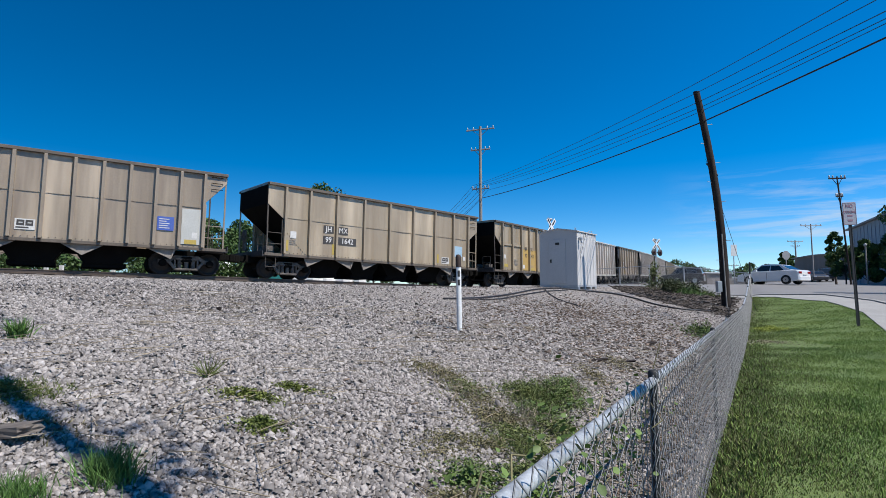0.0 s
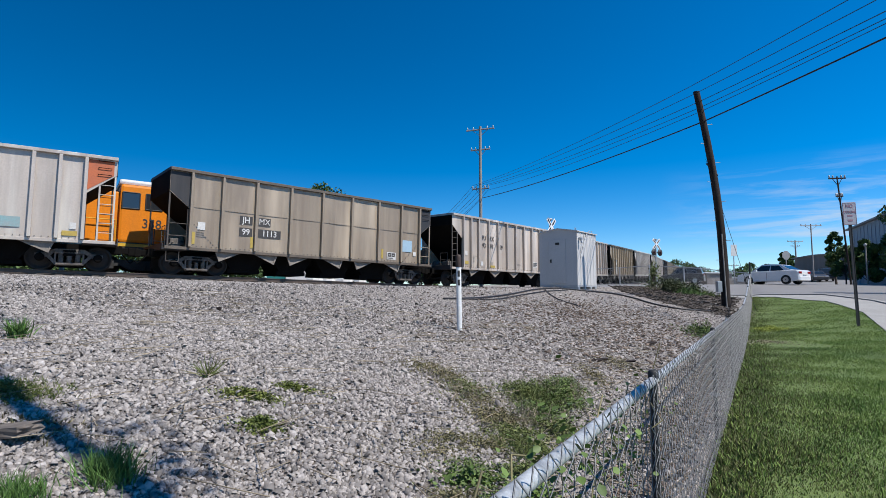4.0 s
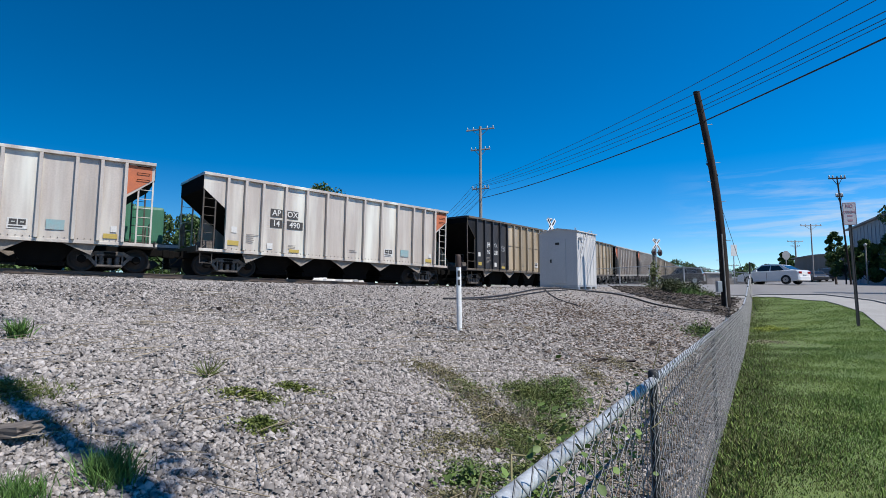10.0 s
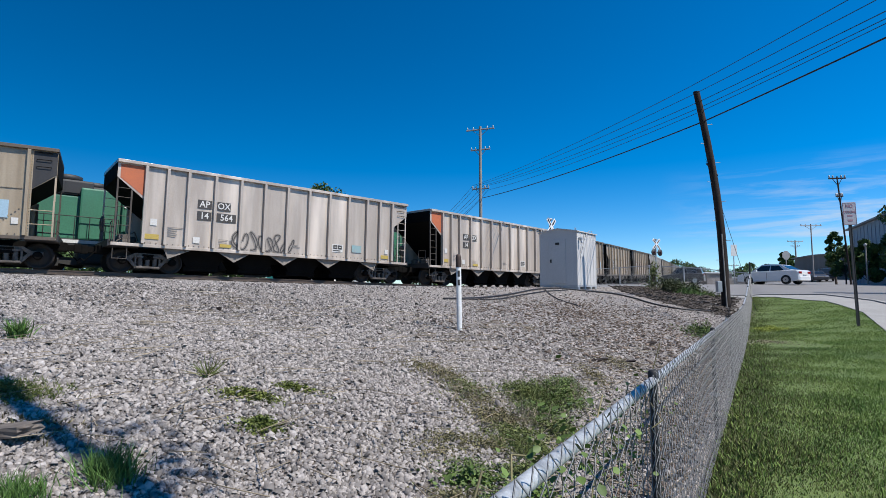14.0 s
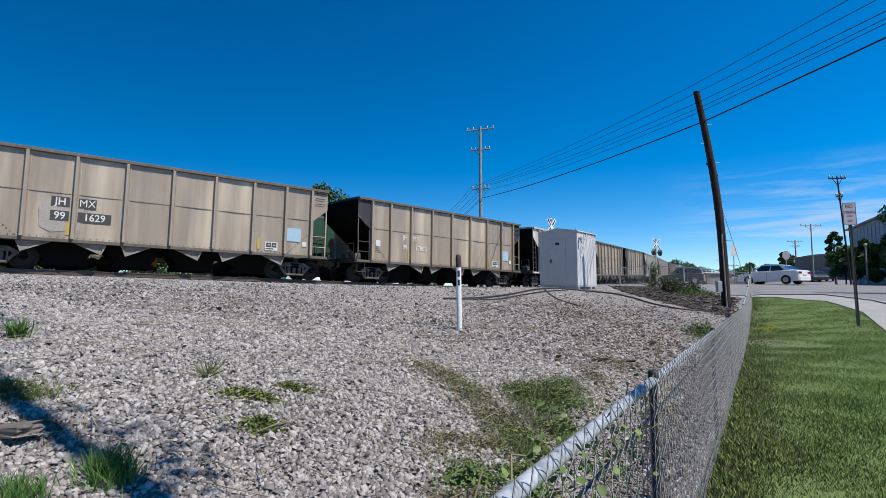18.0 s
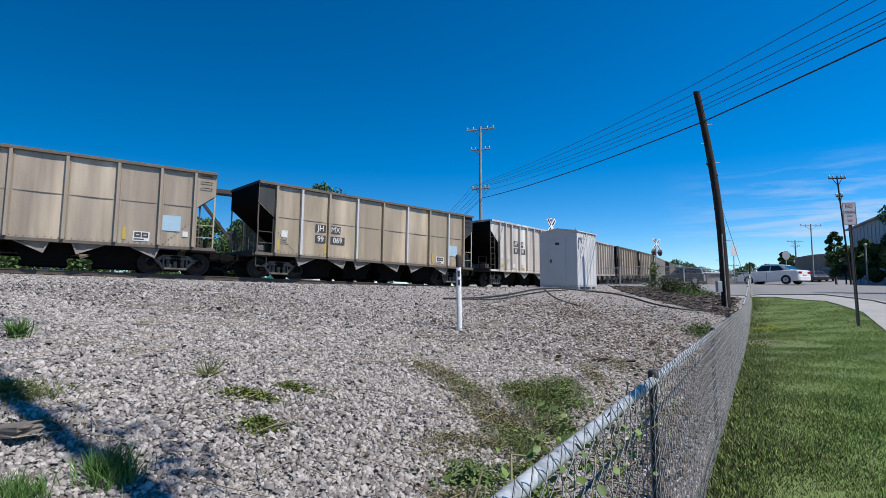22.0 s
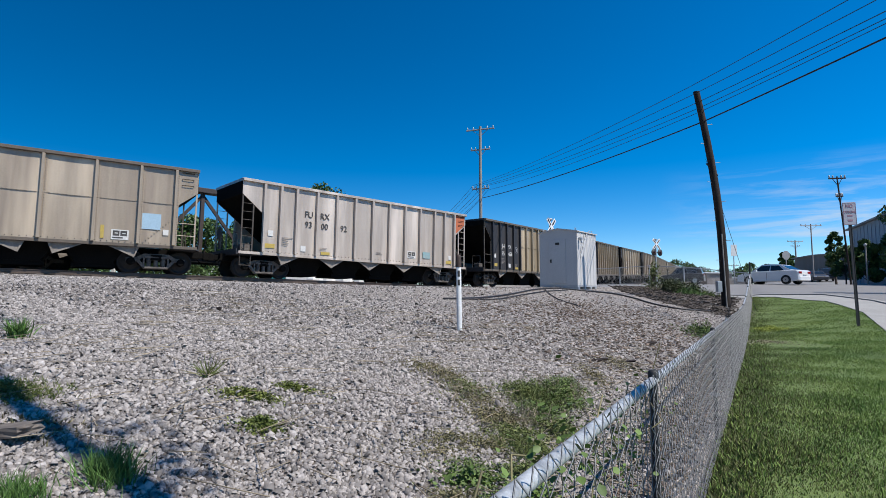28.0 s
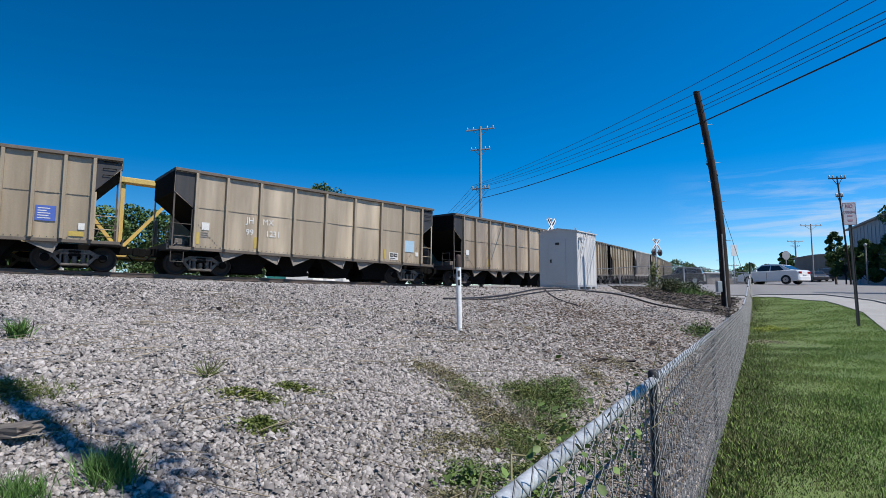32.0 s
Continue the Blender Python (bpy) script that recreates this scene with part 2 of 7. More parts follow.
def on_track(s, side=0.0, half=6.0):
    """Pose of a vehicle whose middle is at s, riding on two bogies."""
    xa, ya, _ = track(s - half, side)
    xb, yb, _ = track(s + half, side)
    za, zb = float(rail_z(s - half)), float(rail_z(s + half))
    run_, rise = math.hypot(xb - xa, yb - ya), zb - za
    return Matrix.Translation(((xa + xb) / 2, (ya + yb) / 2, (za + zb) / 2)) @ Matrix.Rotation(math.atan2(yb - ya, xb - xa), 4, "Z") @ Matrix.Rotation(-math.atan2(rise, run_), 4, "Y")


# ---- the ground: one sheet, with the railway bank, the lawn and the rise to the street ----
SEC = 4.5


def sm(x, a, b):
    t = np.clip((x - a) / (b - a), 0, 1)
    return t * t * (3 - 2 * t)


def off_track(x, y):
    """Distance from the near track's middle, positive on the camera's side, and metres along it."""
    x, y = np.atleast_1d(x), np.atleast_1d(y)
    s = (x - P0[0]) * 0.6 + (y - P0[1]) * 0.8
    for _ in range(8):
        h = np.interp(s, ALONG, HEAD)
        px, py = np.interp(s, ALONG, LINE_X), np.interp(s, ALONG, LINE_Y)
        s = np.clip(s + (x - px) * np.cos(h) + (y - py) * np.sin(h), -390, 490)
    return (x - px) * np.sin(h) - (y - py) * np.cos(h), s


def off_bank(x, y):
    """Distance from the line that the foot of the bank follows, positive on the camera's side."""
    s = (x + 7.468) * math.cos(0.829) + (y - 22.173) * math.sin(0.829)
    for _ in range(6):
        a = np.clip(s, -25, 65)
        h = 0.829 + 0.004 * a
        px = -7.468 + (np.sin(h) - math.sin(0.829)) / 0.004 + (s - a) * np.cos(h)
        py = 22.173 - (np.cos(h) - math.cos(0.829)) / 0.004 + (s - a) * np.sin(h)
        s = s + (x - px) * np.cos(h) + (y - py) * np.sin(h)
    return (x - px) * np.sin(h) - (y - py) * np.cos(h)


FENCE_DIR = Vector((0.509, 0.861))
FENCE_C = -0.386


def off_fence(x, y):
    return x * 0.861 - y * 0.509 - FENCE_C


def ground_z(x, y, rough=True):
    x, y = np.atleast_1d(np.asarray(x, float)), np.atleast_1d(np.asarray(y, float))
    un, s = off_track(x, y)
    far = np.clip((un - 3.0) / 8.0, 0, 1)
    u = un * (1 - far) + off_bank(x, y) * far
    w = off_fence(x, y)
    bank = np.interp(u, [-400, -200, -60, -14, -2, 2.0, 3.2, 5, 9, 11, 14.3, 17.8, 21, 60], [1.0, 1.6, 2.0, 2.05, 2.09, 2.09, 1.98, 1.92, 1.75, 1.35, 0.92, 0.08, 0.0, 0.0])
    high = np.interp(u, [-400, -200, -60, -14, -2, 2.0, 3.2, 9, 11.6, 15, 18, 22], [1.0, 1.6, 2.0, 2.05, 2.09, 2.09, 2.0, 1.95, 1.72, 1.22, 0.8, 0.6])
    v = x * 0.676 + y * 0.737
    left = bank + (high - bank) * sm(v, 13, 27) + (rail_z(s) - 2.315) * (1 - far)
    along = np.interp(y, [-5, 3, 8, 13, 16, 20, 24, 28, 34, 47, 60, 400], [0.30, 0.32, 0.32, 0.32, 0.42, 0.85, 1.35, 1.6, 1.8, 2.1, 2.6, 5.0])
    street = np.interp(y, [-5, 3, 9, 12, 16, 23, 34, 47, 52, 60, 83, 120, 400], [0.3, 0.35, 0.5, 0.65, 0.98, 1.5, 1.79, 2.08, 2.2, 2.6, 3.8, 5.0, 6.0])
    right = along + (street - along) * np.clip((w + 0.1) / 2.8, 0, 1)
    z = left + (right - left) * sm(w, -0.7, 0.35)
    z = np.where(y > 45, left + (z - left) * sm(u, 6, 15), z)
    z = np.where(u < 6, left, z)
    # the street climbs to the level crossing
    climb = np.maximum(1.56 + 0.0178 * np.minimum(y, 62) - z, 0)
    z = z + climb * sm(y, 31, 40) * sm(un, 2.2, 5.0) * sm(x, 5, 11) * (y < 140)
    return z


def gz(x, y):
    return float(ground_z(x, y)[0])


def sheet(name, xs, ys, material, lift=0.0):
    gx, gy = np.meshgrid(xs, ys)
    gzv = ground_z(gx.ravel(), gy.ravel()).reshape(gx.shape)
    nx, ny = len(xs), len(ys)
    idx = np.arange(nx * ny).reshape(ny, nx)
    faces = np.stack([idx[:-1, :-1], idx[:-1, 1:], idx[1:, 1:], idx[1:, :-1]], -1).reshape(-1, 4)
    return raw_mesh(name, np.stack([gx.ravel(), gy.ravel(), gzv.ravel() + lift], 1), faces, material, True)


def ground_material():
    m = bpy.data.materials.new("gravel_ground")
    m.use_nodes = True
    n, l = m.node_tree.nodes, m.node_tree.links
    b = n["Principled BSDF"]
    tc = n.new("ShaderNodeTexCoord").outputs["Object"]
    vor = n.new("ShaderNodeTexVoronoi")
    vor.inputs["Scale"].default_value = 24.0
    l.new(tc, vor.inputs[0])
    cell = n.new("ShaderNodeSeparateColor")
    l.new(vor.outputs["Color"], cell.inputs[0])
    big = noise_tex(n, l, tc, 0.5, 6)
    col = mix_rgb(n, l, ramp(n, l, big, 0.35, 0.68), (0.430, 0.399, 0.371), (0.322, 0.294, 0.271))
    col = mix_rgb(n, l, cell.outputs[0], col, (0.457, 0.430, 0.408))
    # dark cell rims draw the shaded gaps between stones
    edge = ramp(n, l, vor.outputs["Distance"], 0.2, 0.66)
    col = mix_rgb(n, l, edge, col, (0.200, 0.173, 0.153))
    mid = noise_tex(n, l, tc, 2.3, 6)
    f = n.new("ShaderNodeMath")
    f.operation = "MULTIPLY"
    l.new(ramp(n, l, mid, 0.5, 0.72), f.inputs[0])
    f.inputs[1].default_value = 0.45
    col = mix_rgb(n, l, f.outputs[0], col, (0.189, 0.168, 0.153))
    # ground darkens towards the bank's foot to paint in shade between the stones
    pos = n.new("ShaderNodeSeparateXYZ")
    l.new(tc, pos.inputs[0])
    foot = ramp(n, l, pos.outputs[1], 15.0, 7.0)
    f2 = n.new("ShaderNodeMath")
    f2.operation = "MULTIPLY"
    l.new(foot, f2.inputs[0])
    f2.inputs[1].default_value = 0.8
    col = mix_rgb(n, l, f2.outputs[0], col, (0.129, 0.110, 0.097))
    l.new(col, b.inputs["Base Color"])
    b.inputs["Roughness"].default_value = 0.95
    b.inputs["Specular IOR Level"].default_value = 0.15
    bp = n.new("ShaderNodeBump")
    bp.inputs["Strength"].default_value, bp.inputs["Distance"].default_value = 0.9, 0.03
    bp.invert = True
    l.new(vor.outputs["Distance"], bp.inputs["Height"])
    l.new(bp.outputs[0], b.inputs["Normal"])
    return m


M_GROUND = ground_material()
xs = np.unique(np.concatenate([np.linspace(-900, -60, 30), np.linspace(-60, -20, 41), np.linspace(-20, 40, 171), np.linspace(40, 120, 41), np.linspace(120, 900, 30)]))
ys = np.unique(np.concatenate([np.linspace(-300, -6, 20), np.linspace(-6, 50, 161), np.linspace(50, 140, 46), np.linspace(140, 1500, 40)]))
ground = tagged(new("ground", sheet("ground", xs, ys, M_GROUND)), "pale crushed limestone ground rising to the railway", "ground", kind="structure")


# ---- rails, ties ----
def rail_mesh(side, s0, s1):
    prof = [(-0.07, -0.165), (0.07, -0.165), (0.07, -0.15), (0.012, -0.13), (0.012, -0.045), (0.036, -0.035), (0.036, -0.004), (0.03, 0), (-0.03, 0), (-0.036, -0.004), (-0.036, -0.035), (-0.012, -0.045), (-0.012, -0.13), (-0.07, -0.15)]
    g, n = Geo(), len(prof)
    ss = [s0 + 2.0 * i for i in range(int((s1 - s0) / 2) + 1)]
    verts = []
    for s in ss:
        x, y, h = track(s, side)
        verts += [(x - o * math.sin(h), y + o * math.cos(h), float(rail_z(s)) + z) for o, z in prof]
    faces = [(j * n + i, j * n + (i + 1) % n, (j + 1) * n + (i + 1) % n, (j + 1) * n + i) for j in range(len(ss) - 1) for i in range(n)]
    g.add(verts, faces)
    return g


for base, word in ((0.0, "near"), (SEC, "far")):
    tr = thing("railway_track", Matrix.Identity(4), "rusty steel rails on dark timber ties in pale ballast", "railway track", "railway tracks", "structure")
    for o in (-0.755, 0.755):
        part("rail", rail_mesh(base + o, -70, 200), M_RAIL, tr)
    tie = Geo().box(-0.115, -1.3, -0.34, 0.115, 1.3, -0.166, 0.012).mesh("tie", M_TIE)
    for i in range(150 if base == 0 else 110):
        s = -26 + i * 0.56
        x, y, h = track(s, base)
        part("tie", tie, M_TIE, tr, at=pose(x, y, float(rail_z(s)), 0, 0, math.degrees(h) + random.uniform(-1, 1)))


# ---- hopper cars ----
def paint(name, a, b, dirt, amount=0.5, rough=0.5):
    return surface(name, a, b, rough=rough - 0.05, big=0.45, fine=18, streak=2.6, dirt=dirt, dirt_amount=amount + 0.2, bump=0.07, spec=0.7, buckle=1.0, grain_dark=0.82)


P_TAN = paint("faded_tan_paint", (0.372, 0.296, 0.202), (0.302, 0.240, 0.162), (0.242, 0.181, 0.115), 0.55, 0.42)
P_TAN2 = paint("olive_tan_paint", (0.353, 0.279, 0.183), (0.284, 0.223, 0.146), (0.221, 0.164, 0.098), 0.55, 0.42)
P_GREY = paint("dusty_grey_paint", (0.479, 0.411, 0.348), (0.393, 0.334, 0.281), (0.310, 0.255, 0.207), 0.55, 0.38)
P_TAUPE = paint("taupe_paint", (0.359, 0.288, 0.206), (0.291, 0.232, 0.165), (0.223, 0.169, 0.123), 0.55, 0.42)
P_SILVER = paint("silver_grey_paint", (0.580, 0.508, 0.441), (0.474, 0.411, 0.355), (0.342, 0.288, 0.240), 0.5, 0.36)
P_BROWN = paint("brown_grey_paint", (0.325, 0.257, 0.181), (0.262, 0.205, 0.144), (0.191, 0.142, 0.099), 0.55, 0.42)
P_CHAR = surface("charcoal_paint", (0.040, 0.040, 0.044), (0.028, 0.028, 0.031), rough=0.6, big=0.6, fine=18, streak=2.2, dirt=(0.085, 0.075, 0.068), dirt_amount=0.35, bump=0.08, spec=0.4)
P_RAIL = surface("grimy_rail_paint", (0.125, 0.108, 0.092), (0.075, 0.064, 0.055), rough=0.8, big=2, fine=20, spec=0.3)
# near-black mixes grime with the shade under the cars and at their ends
P_UNDER = surface("grimy_shaded_underframe", (0.011, 0.010, 0.009), (0.006, 0.0055, 0.005), rough=0.98, big=2, fine=20, spec=0.1)
P_TRUCK = surface("dusty_cast_steel", (0.162, 0.140, 0.122), (0.072, 0.062, 0.055), rough=0.8, big=3, fine=20, dirt=(0.264, 0.228, 0.198), dirt_amount=0.5)
P_GUSSET = surface("dusty_gusset", (0.348, 0.306, 0.264), (0.216, 0.186, 0.158), rough=0.8, big=2, fine=20)
P_WHEEL = surface("wheel_steel", (0.030, 0.023, 0.019), (0.018, 0.014, 0.012), rough=0.8, metal=0.0, big=3, fine=20)
P_WHITE = surface("stencil_white", (0.72, 0.71, 0.68), (0.60, 0.585, 0.555), rough=0.7, big=5, fine=20, bump=0)
P_INK = surface("stencil_black", (0.030, 0.030, 0.032), (0.055, 0.05, 0.048), rough=0.7, big=5, fine=20, bump=0)
P_YELLOW = surface("faded_yellow", (0.56, 0.40, 0.07), (0.42, 0.31, 0.08), rough=0.7, big=4, fine=20, bump=0)
P_OCHRE = surface("ochre_panel", (0.52, 0.33, 0.09), (0.43, 0.28, 0.09), rough=0.7, big=2, fine=20, bump=0)
P_ORANGE = surface("orange_corner", (0.58, 0.15, 0.05), (0.45, 0.13, 0.06), rough=0.7, big=2, fine=20, bump=0)
P_TEAL = surface("teal_panel", (0.17, 0.42, 0.45), (0.30, 0.36, 0.36), rough=0.7, big=4, fine=20, bump=0)
P_SKYBLUE = surface("pale_blue_panel", (0.38, 0.55, 0.66), (0.32, 0.46, 0.56), rough=0.7, big=4, fine=20, bump=0)
P_BLUE = surface("blue_panel", (0.05, 0.13, 0.50), (0.06, 0.11, 0.38), rough=0.7, big=4, fine=20, bump=0)
P_PALE = surface("pale_patch", (0.56, 0.56, 0.53), (0.47, 0.47, 0.44), rough=0.7, big=2, fine=20, bump=0)
P_FAINT = surface("faint_stencil", (0.19, 0.17, 0.155), (0.28, 0.25, 0.225), rough=0.7, big=6, fine=20, bump=0)
P_FAINTWHITE = surface("faded_white", (0.42, 0.42, 0.42), (0.30, 0.30, 0.30), rough=0.7, big=5, fine=20, bump=0)
P_SMEAR = surface("scrubbed_paint", (0.40, 0.36, 0.31), (0.33, 0.29, 0.25), rough=0.6, big=2, fine=15, bump=0)
P_CHORD = surface("grimy_brown_chord", (0.185, 0.152, 0.120), (0.120, 0.098, 0.078), rough=0.6, big=1.5, fine=20, streak=3, dirt=(0.07, 0.058, 0.05), dirt_amount=0.5, spec=0.3)
P_BRIGHT = surface("bare_metal_rib", (0.60, 0.60, 0.60), (0.50, 0.50, 0.50), rough=0.5, big=2, fine=20, bump=0)

SILL, TOP, HALF_W = 1.09, 4.30, 1.53
END_A, END_B, END_C = [0.85, 1.25, 1.47, 1.62, 1.635], [1.0, 0.78, 0.78], [0.88, 1.28, 1.28]
WIDTHS = {  # the panels between the posts of a side, from end to end
    "A": END_A + END_A[::-1], "B": END_B + [1.0725] * 8 + END_B[::-1], "C": END_C + [1.157] * 6 + END_C[::-1], "D": [0.894] * 17}
TYPES = {k: sum(w) for k, w in WIDTHS.items()}
DIAG = {"A": (3.33, 2.67), "B": (3.62, 2.82), "C": (3.34, 2.62), "D": (3.90, 2.93)}  # the slanting foot of the end panels


def up(z):
    """Height on the side of a car, from its share of the side."""
    return SILL + z * (TOP - SILL)


SHAPES = {}


def car_shapes(kind):
    """The meshes that all cars of one kind share. x runs along the train, the camera's side is -y, z = 0 on the rails."""
    if kind in SHAPES:
        return SHAPES[kind]
    widths, length = WIDTHS[kind], TYPES[kind]
    posts = len(widths) - 1
    e = length / 2
    gap = widths[0]
    dz0, dz1 = DIAG[kind]
    d = {"e": e, "gap": gap, "px": [-e + sum(widths[:i + 1]) for i in range(posts)]}
    px = d["px"]
    sheet_g = Geo()
    for k in (-1, 1):
        tri = [(k * (e - gap), dz1), (k * (e - 0.02), dz0), (k * (e - 0.02), TOP - 0.06), (k * (e - gap), TOP - 0.06)]
        sheet_g.prism(tri, -0.02, 0.0)
    # one sheet, pressed in a little between each two posts, unevenly
    dent = random.Random(kind)
    nu, nv, cols = 8, 7, []
    for i in range(posts - 1):
        x0, wide, depth, lop, low = px[i], widths[i + 1], dent.uniform(0.012, 0.034), dent.uniform(0.7, 1.5), dent.uniform(0.6, 1.4)
        for a_ in range(nu + (i == posts - 2)):
            u_ = a_ / nu
            cols.append([(x0 + wide * u_, -0.02 + depth * math.sin(math.pi * u_ ** lop) * (0.75 + 0.25 * math.sin(2.2 * low + 2.6 * b_ / (nv - 1))), SILL + (TOP - 0.06 - SILL) * b_ / (nv - 1)) for b_ in range(nv)])
    nc, k0 = len(cols), len(sheet_g.v)
    sheet_g.add([q for c in cols for q in c], [(i * nv + j, (i + 1) * nv + j, (i + 1) * nv + j + 1, i * nv + j + 1) for i in range(nc - 1) for j in range(nv - 1)], True)
    for j in (0, nv - 1):
        k1 = len(sheet_g.v)
        sheet_g.v += [(c[j][0], 0.05, c[j][2]) for c in cols]
        sheet_g.f += [(k0 + i * nv + j, k0 + (i + 1) * nv + j, k1 + i + 1, k1 + i) for i in range(nc - 1)]
        sheet_g.smooth += [False] * (nc - 1)
    sheet_g.f += [(k1 - nc, k1 - 1, k1 + nc - 1, k1), (k0, *range(k0 + 1, k0 + nv), k1, k1 - nc), (k0 + (nc - 1) * nv, *range(k0 + (nc - 1) * nv + 1, k0 + nc * nv), k1 + nc - 1, k1 - 1)]
    sheet_g.smooth += [False] * 3
    d["side_sheet"] = sheet_g.mesh("side_sheet")
    chord = Geo().box(-e, -0.15, TOP - 0.12, e, 0.07, TOP, 0.012)
    d["top_chord"] = chord.mesh("top_chord")
    d["end_chord"] = Geo().box(-0.07, -HALF_W, TOP - 0.13, 0.07, HALF_W, TOP + 0.02, 0.015).mesh("end_chord")
    d["side_sill"] = Geo().box(-e - 0.05, -0.06, SILL - 0.10, e + 0.05, 0.06, SILL + 0.02, 0.012).mesh("side_sill")
    post = Geo().box(-0.055, -0.15, SILL + 0.03, 0.055, 0.0, TOP - 0.13, 0.012)
    if kind == "A":
        post = Geo().box(-0.05, -0.14, SILL + 0.03, 0.05, 0.0, TOP - 0.13, 0.01)
        post.box(0.05, -0.012, SILL + 0.03, 0.13, 0.0, TOP - 0.13)
        for i in range(29):
            post.box(0.075, -0.03, SILL + 0.1 + i * 0.099, 0.105, -0.012, SILL + 0.13 + i * 0.099)
    d["side_post"] = post.mesh("side_post")
    if kind in "AD":
        zs = up(0.52)
        r = Geo().box(px[4] + 0.06 if kind == "D" else -e + gap, -0.014, zs, e - gap, 0, zs + 0.05)
        for i in range(90):
            x = -e + gap + 0.06 + i * (length - 2 * gap - 0.1) / 90
            if kind == "D" and x < px[4]:
                continue
            r.box(x, -0.028, zs + 0.01, x + 0.03, -0.014, zs + 0.04)
        d["seam"] = r.mesh("rivet_seam")
        r = Geo()
        for k in (-1, 1):
            for i in range(11):
                x, z = k * (e - gap - 0.08 - i * 0.098), SILL + 1.06 - i * 0.098
                r.box(x - 0.018, -0.022, z, x + 0.018, 0, z + 0.036)
        d["rivets"] = r.mesh("rivet_seam")
    r = Geo()
    for i in range(int((length - 2 * gap) / 0.2)):
        x = -e + gap + 0.1 + i * 0.2
        r.box(x - 0.014, -0.018, SILL + 0.06, x + 0.014, 0, SILL + 0.088)
    d["sill_rivets"] = r.mesh("rivet_seam")
    slope = Geo()
    foot = gap * (dz0 - 1.1) / (dz0 - dz1)
    slope.prism([(-e + 0.02, dz0 + 0.05), (-e + 0.02, dz0 - 0.02), (-e + foot, 1.08), (-e + foot + 0.05, 1.14)], -HALF_W + 0.03, HALF_W - 0.03)
    slope.box(-e + 0.0, -HALF_W + 0.03, dz0 - 0.02, -e + 0.04, HALF_W - 0.03, TOP - 0.1)
    d["slope_sheet"] = slope.mesh("slope_sheet")
    ch = Geo()
    ch.prism([(-1.12, 1.12), (1.12, 1.12), (0.62, 0.34), (-0.62, 0.34)], -0.85, 0.85)
    ch.box(-0.72, -0.8, 0.17, 0.72, 0.8, 0.36, 0.02)
    d["hopper_bay"] = ch.mesh("hopper_bay")
    # gussets under the sill: their points sit to one side near the ends, and in pairs on the riveted cars
    d["gusset"] = {}
    for lean in (-1, 0, 1):
        tip, w, zt = lean * 0.36, 0.62 if lean == 0 else 0.48, SILL - 0.1
        gu = Geo().prism([(-w, zt), (w, zt), (tip, 0.62)], -0.006, 0.006)
        gu.prism([(-w - 0.04, zt), (-w + 0.06, zt), (tip, 0.67), (tip, 0.59)], -0.05, 0.006)
        gu.prism([(w + 0.04, zt), (w - 0.06, zt), (tip, 0.67), (tip, 0.59)], -0.05, 0.006)
        d["gusset"][lean] = gu.mesh("gusset")
    d["bays"] = [(-1.5 + i) * 2.26 for i in range(4)]
    if kind == "A":
        d["gussets"] = [(-4.35, -1), (-2.65, 1), (-1.15, -1), (0.75, 1), (2.45, -1), (4.3, 1)]
    else:
        d["gussets"] = [((-2.0 + i) * (2.26 if kind != "D" else 2.62), (-1, 0, 0, 0, 1)[i]) for i in range(5)]
    d["center_sill"] = Geo().box(-e - 0.35, -0.32, 0.72, e + 0.35, 0.32, 1.04, 0.02).mesh("center_sill")
    pl = Geo().box(-e - 0.1, -HALF_W, SILL - 0.12, -e + gap, HALF_W, SILL - 0.06)
    pl.box(-e - 0.14, -HALF_W, SILL - 0.14, -e - 0.1, HALF_W, SILL + 0.12, 0.01)
    d["end_platform"] = pl.mesh("end_platform")
    la = Geo()
    for x in (-e + 0.06, -e + 0.55):
        la.box(x - 0.03, -0.03, SILL - 0.02, x + 0.03, 0.03, TOP - 0.12 if x < -e + 0.3 else 3.24, 0.006)
    for i in range(6):
        la.tube((-e + 0.06, -0.02, SILL + 0.32 + i * 0.36), (-e + 0.55, -0.02, SILL + 0.32 + i * 0.36), 0.013, n=6)
    if kind != "B":
        la = Geo()
        for x in (-e + 0.06, -e + gap - 0.08):
            la.box(x - 0.03, -0.03, SILL - 0.02, x + 0.03, 0.03, 2.4 if x < -e + 0.3 else dz1, 0.006)
        for z in (SILL + 0.45, SILL + 0.95):
            la.tube((-e + 0.06, -0.02, z), (-e + gap - 0.08, -0.02, z), 0.018, n=6)
        la.box(-e + 0.02, -0.02, 2.4, -e + 0.08, 0.02, TOP - 0.12)
    d["ladder"] = la.mesh("ladder")
    st = Geo().path([(-e + 0.04, 0, SILL - 0.1), (-e + 0.04, 0, 0.5), (-e + 0.52, 0, 0.5), (-e + 0.52, 0, SILL - 0.1)], 0.016)
    d["stirrup_step"] = st.mesh("stirrup_step")
    d["railing"] = []
    for k in (-1, 1):
        ra = Geo().path([(-e + 0.02, k * 1.2, SILL), (-e + 0.02, k * 1.2, 1.95), (-e + 0.05, k * 0.6, 1.95), (-e + 0.05, k * 0.6, SILL)], 0.018)
        ra.path([(-e + 0.02, k * 1.2, 1.55), (-e + 0.04, k * 0.6, 1.55)], 0.014)
        d["railing"].append(ra.mesh("handrail"))
    d["grab_iron"] = Geo().path([(0, 0, 0), (0, -0.06, 0), (0.42, -0.06, 0), (0.42, 0, 0)], 0.012).mesh("grab_iron")
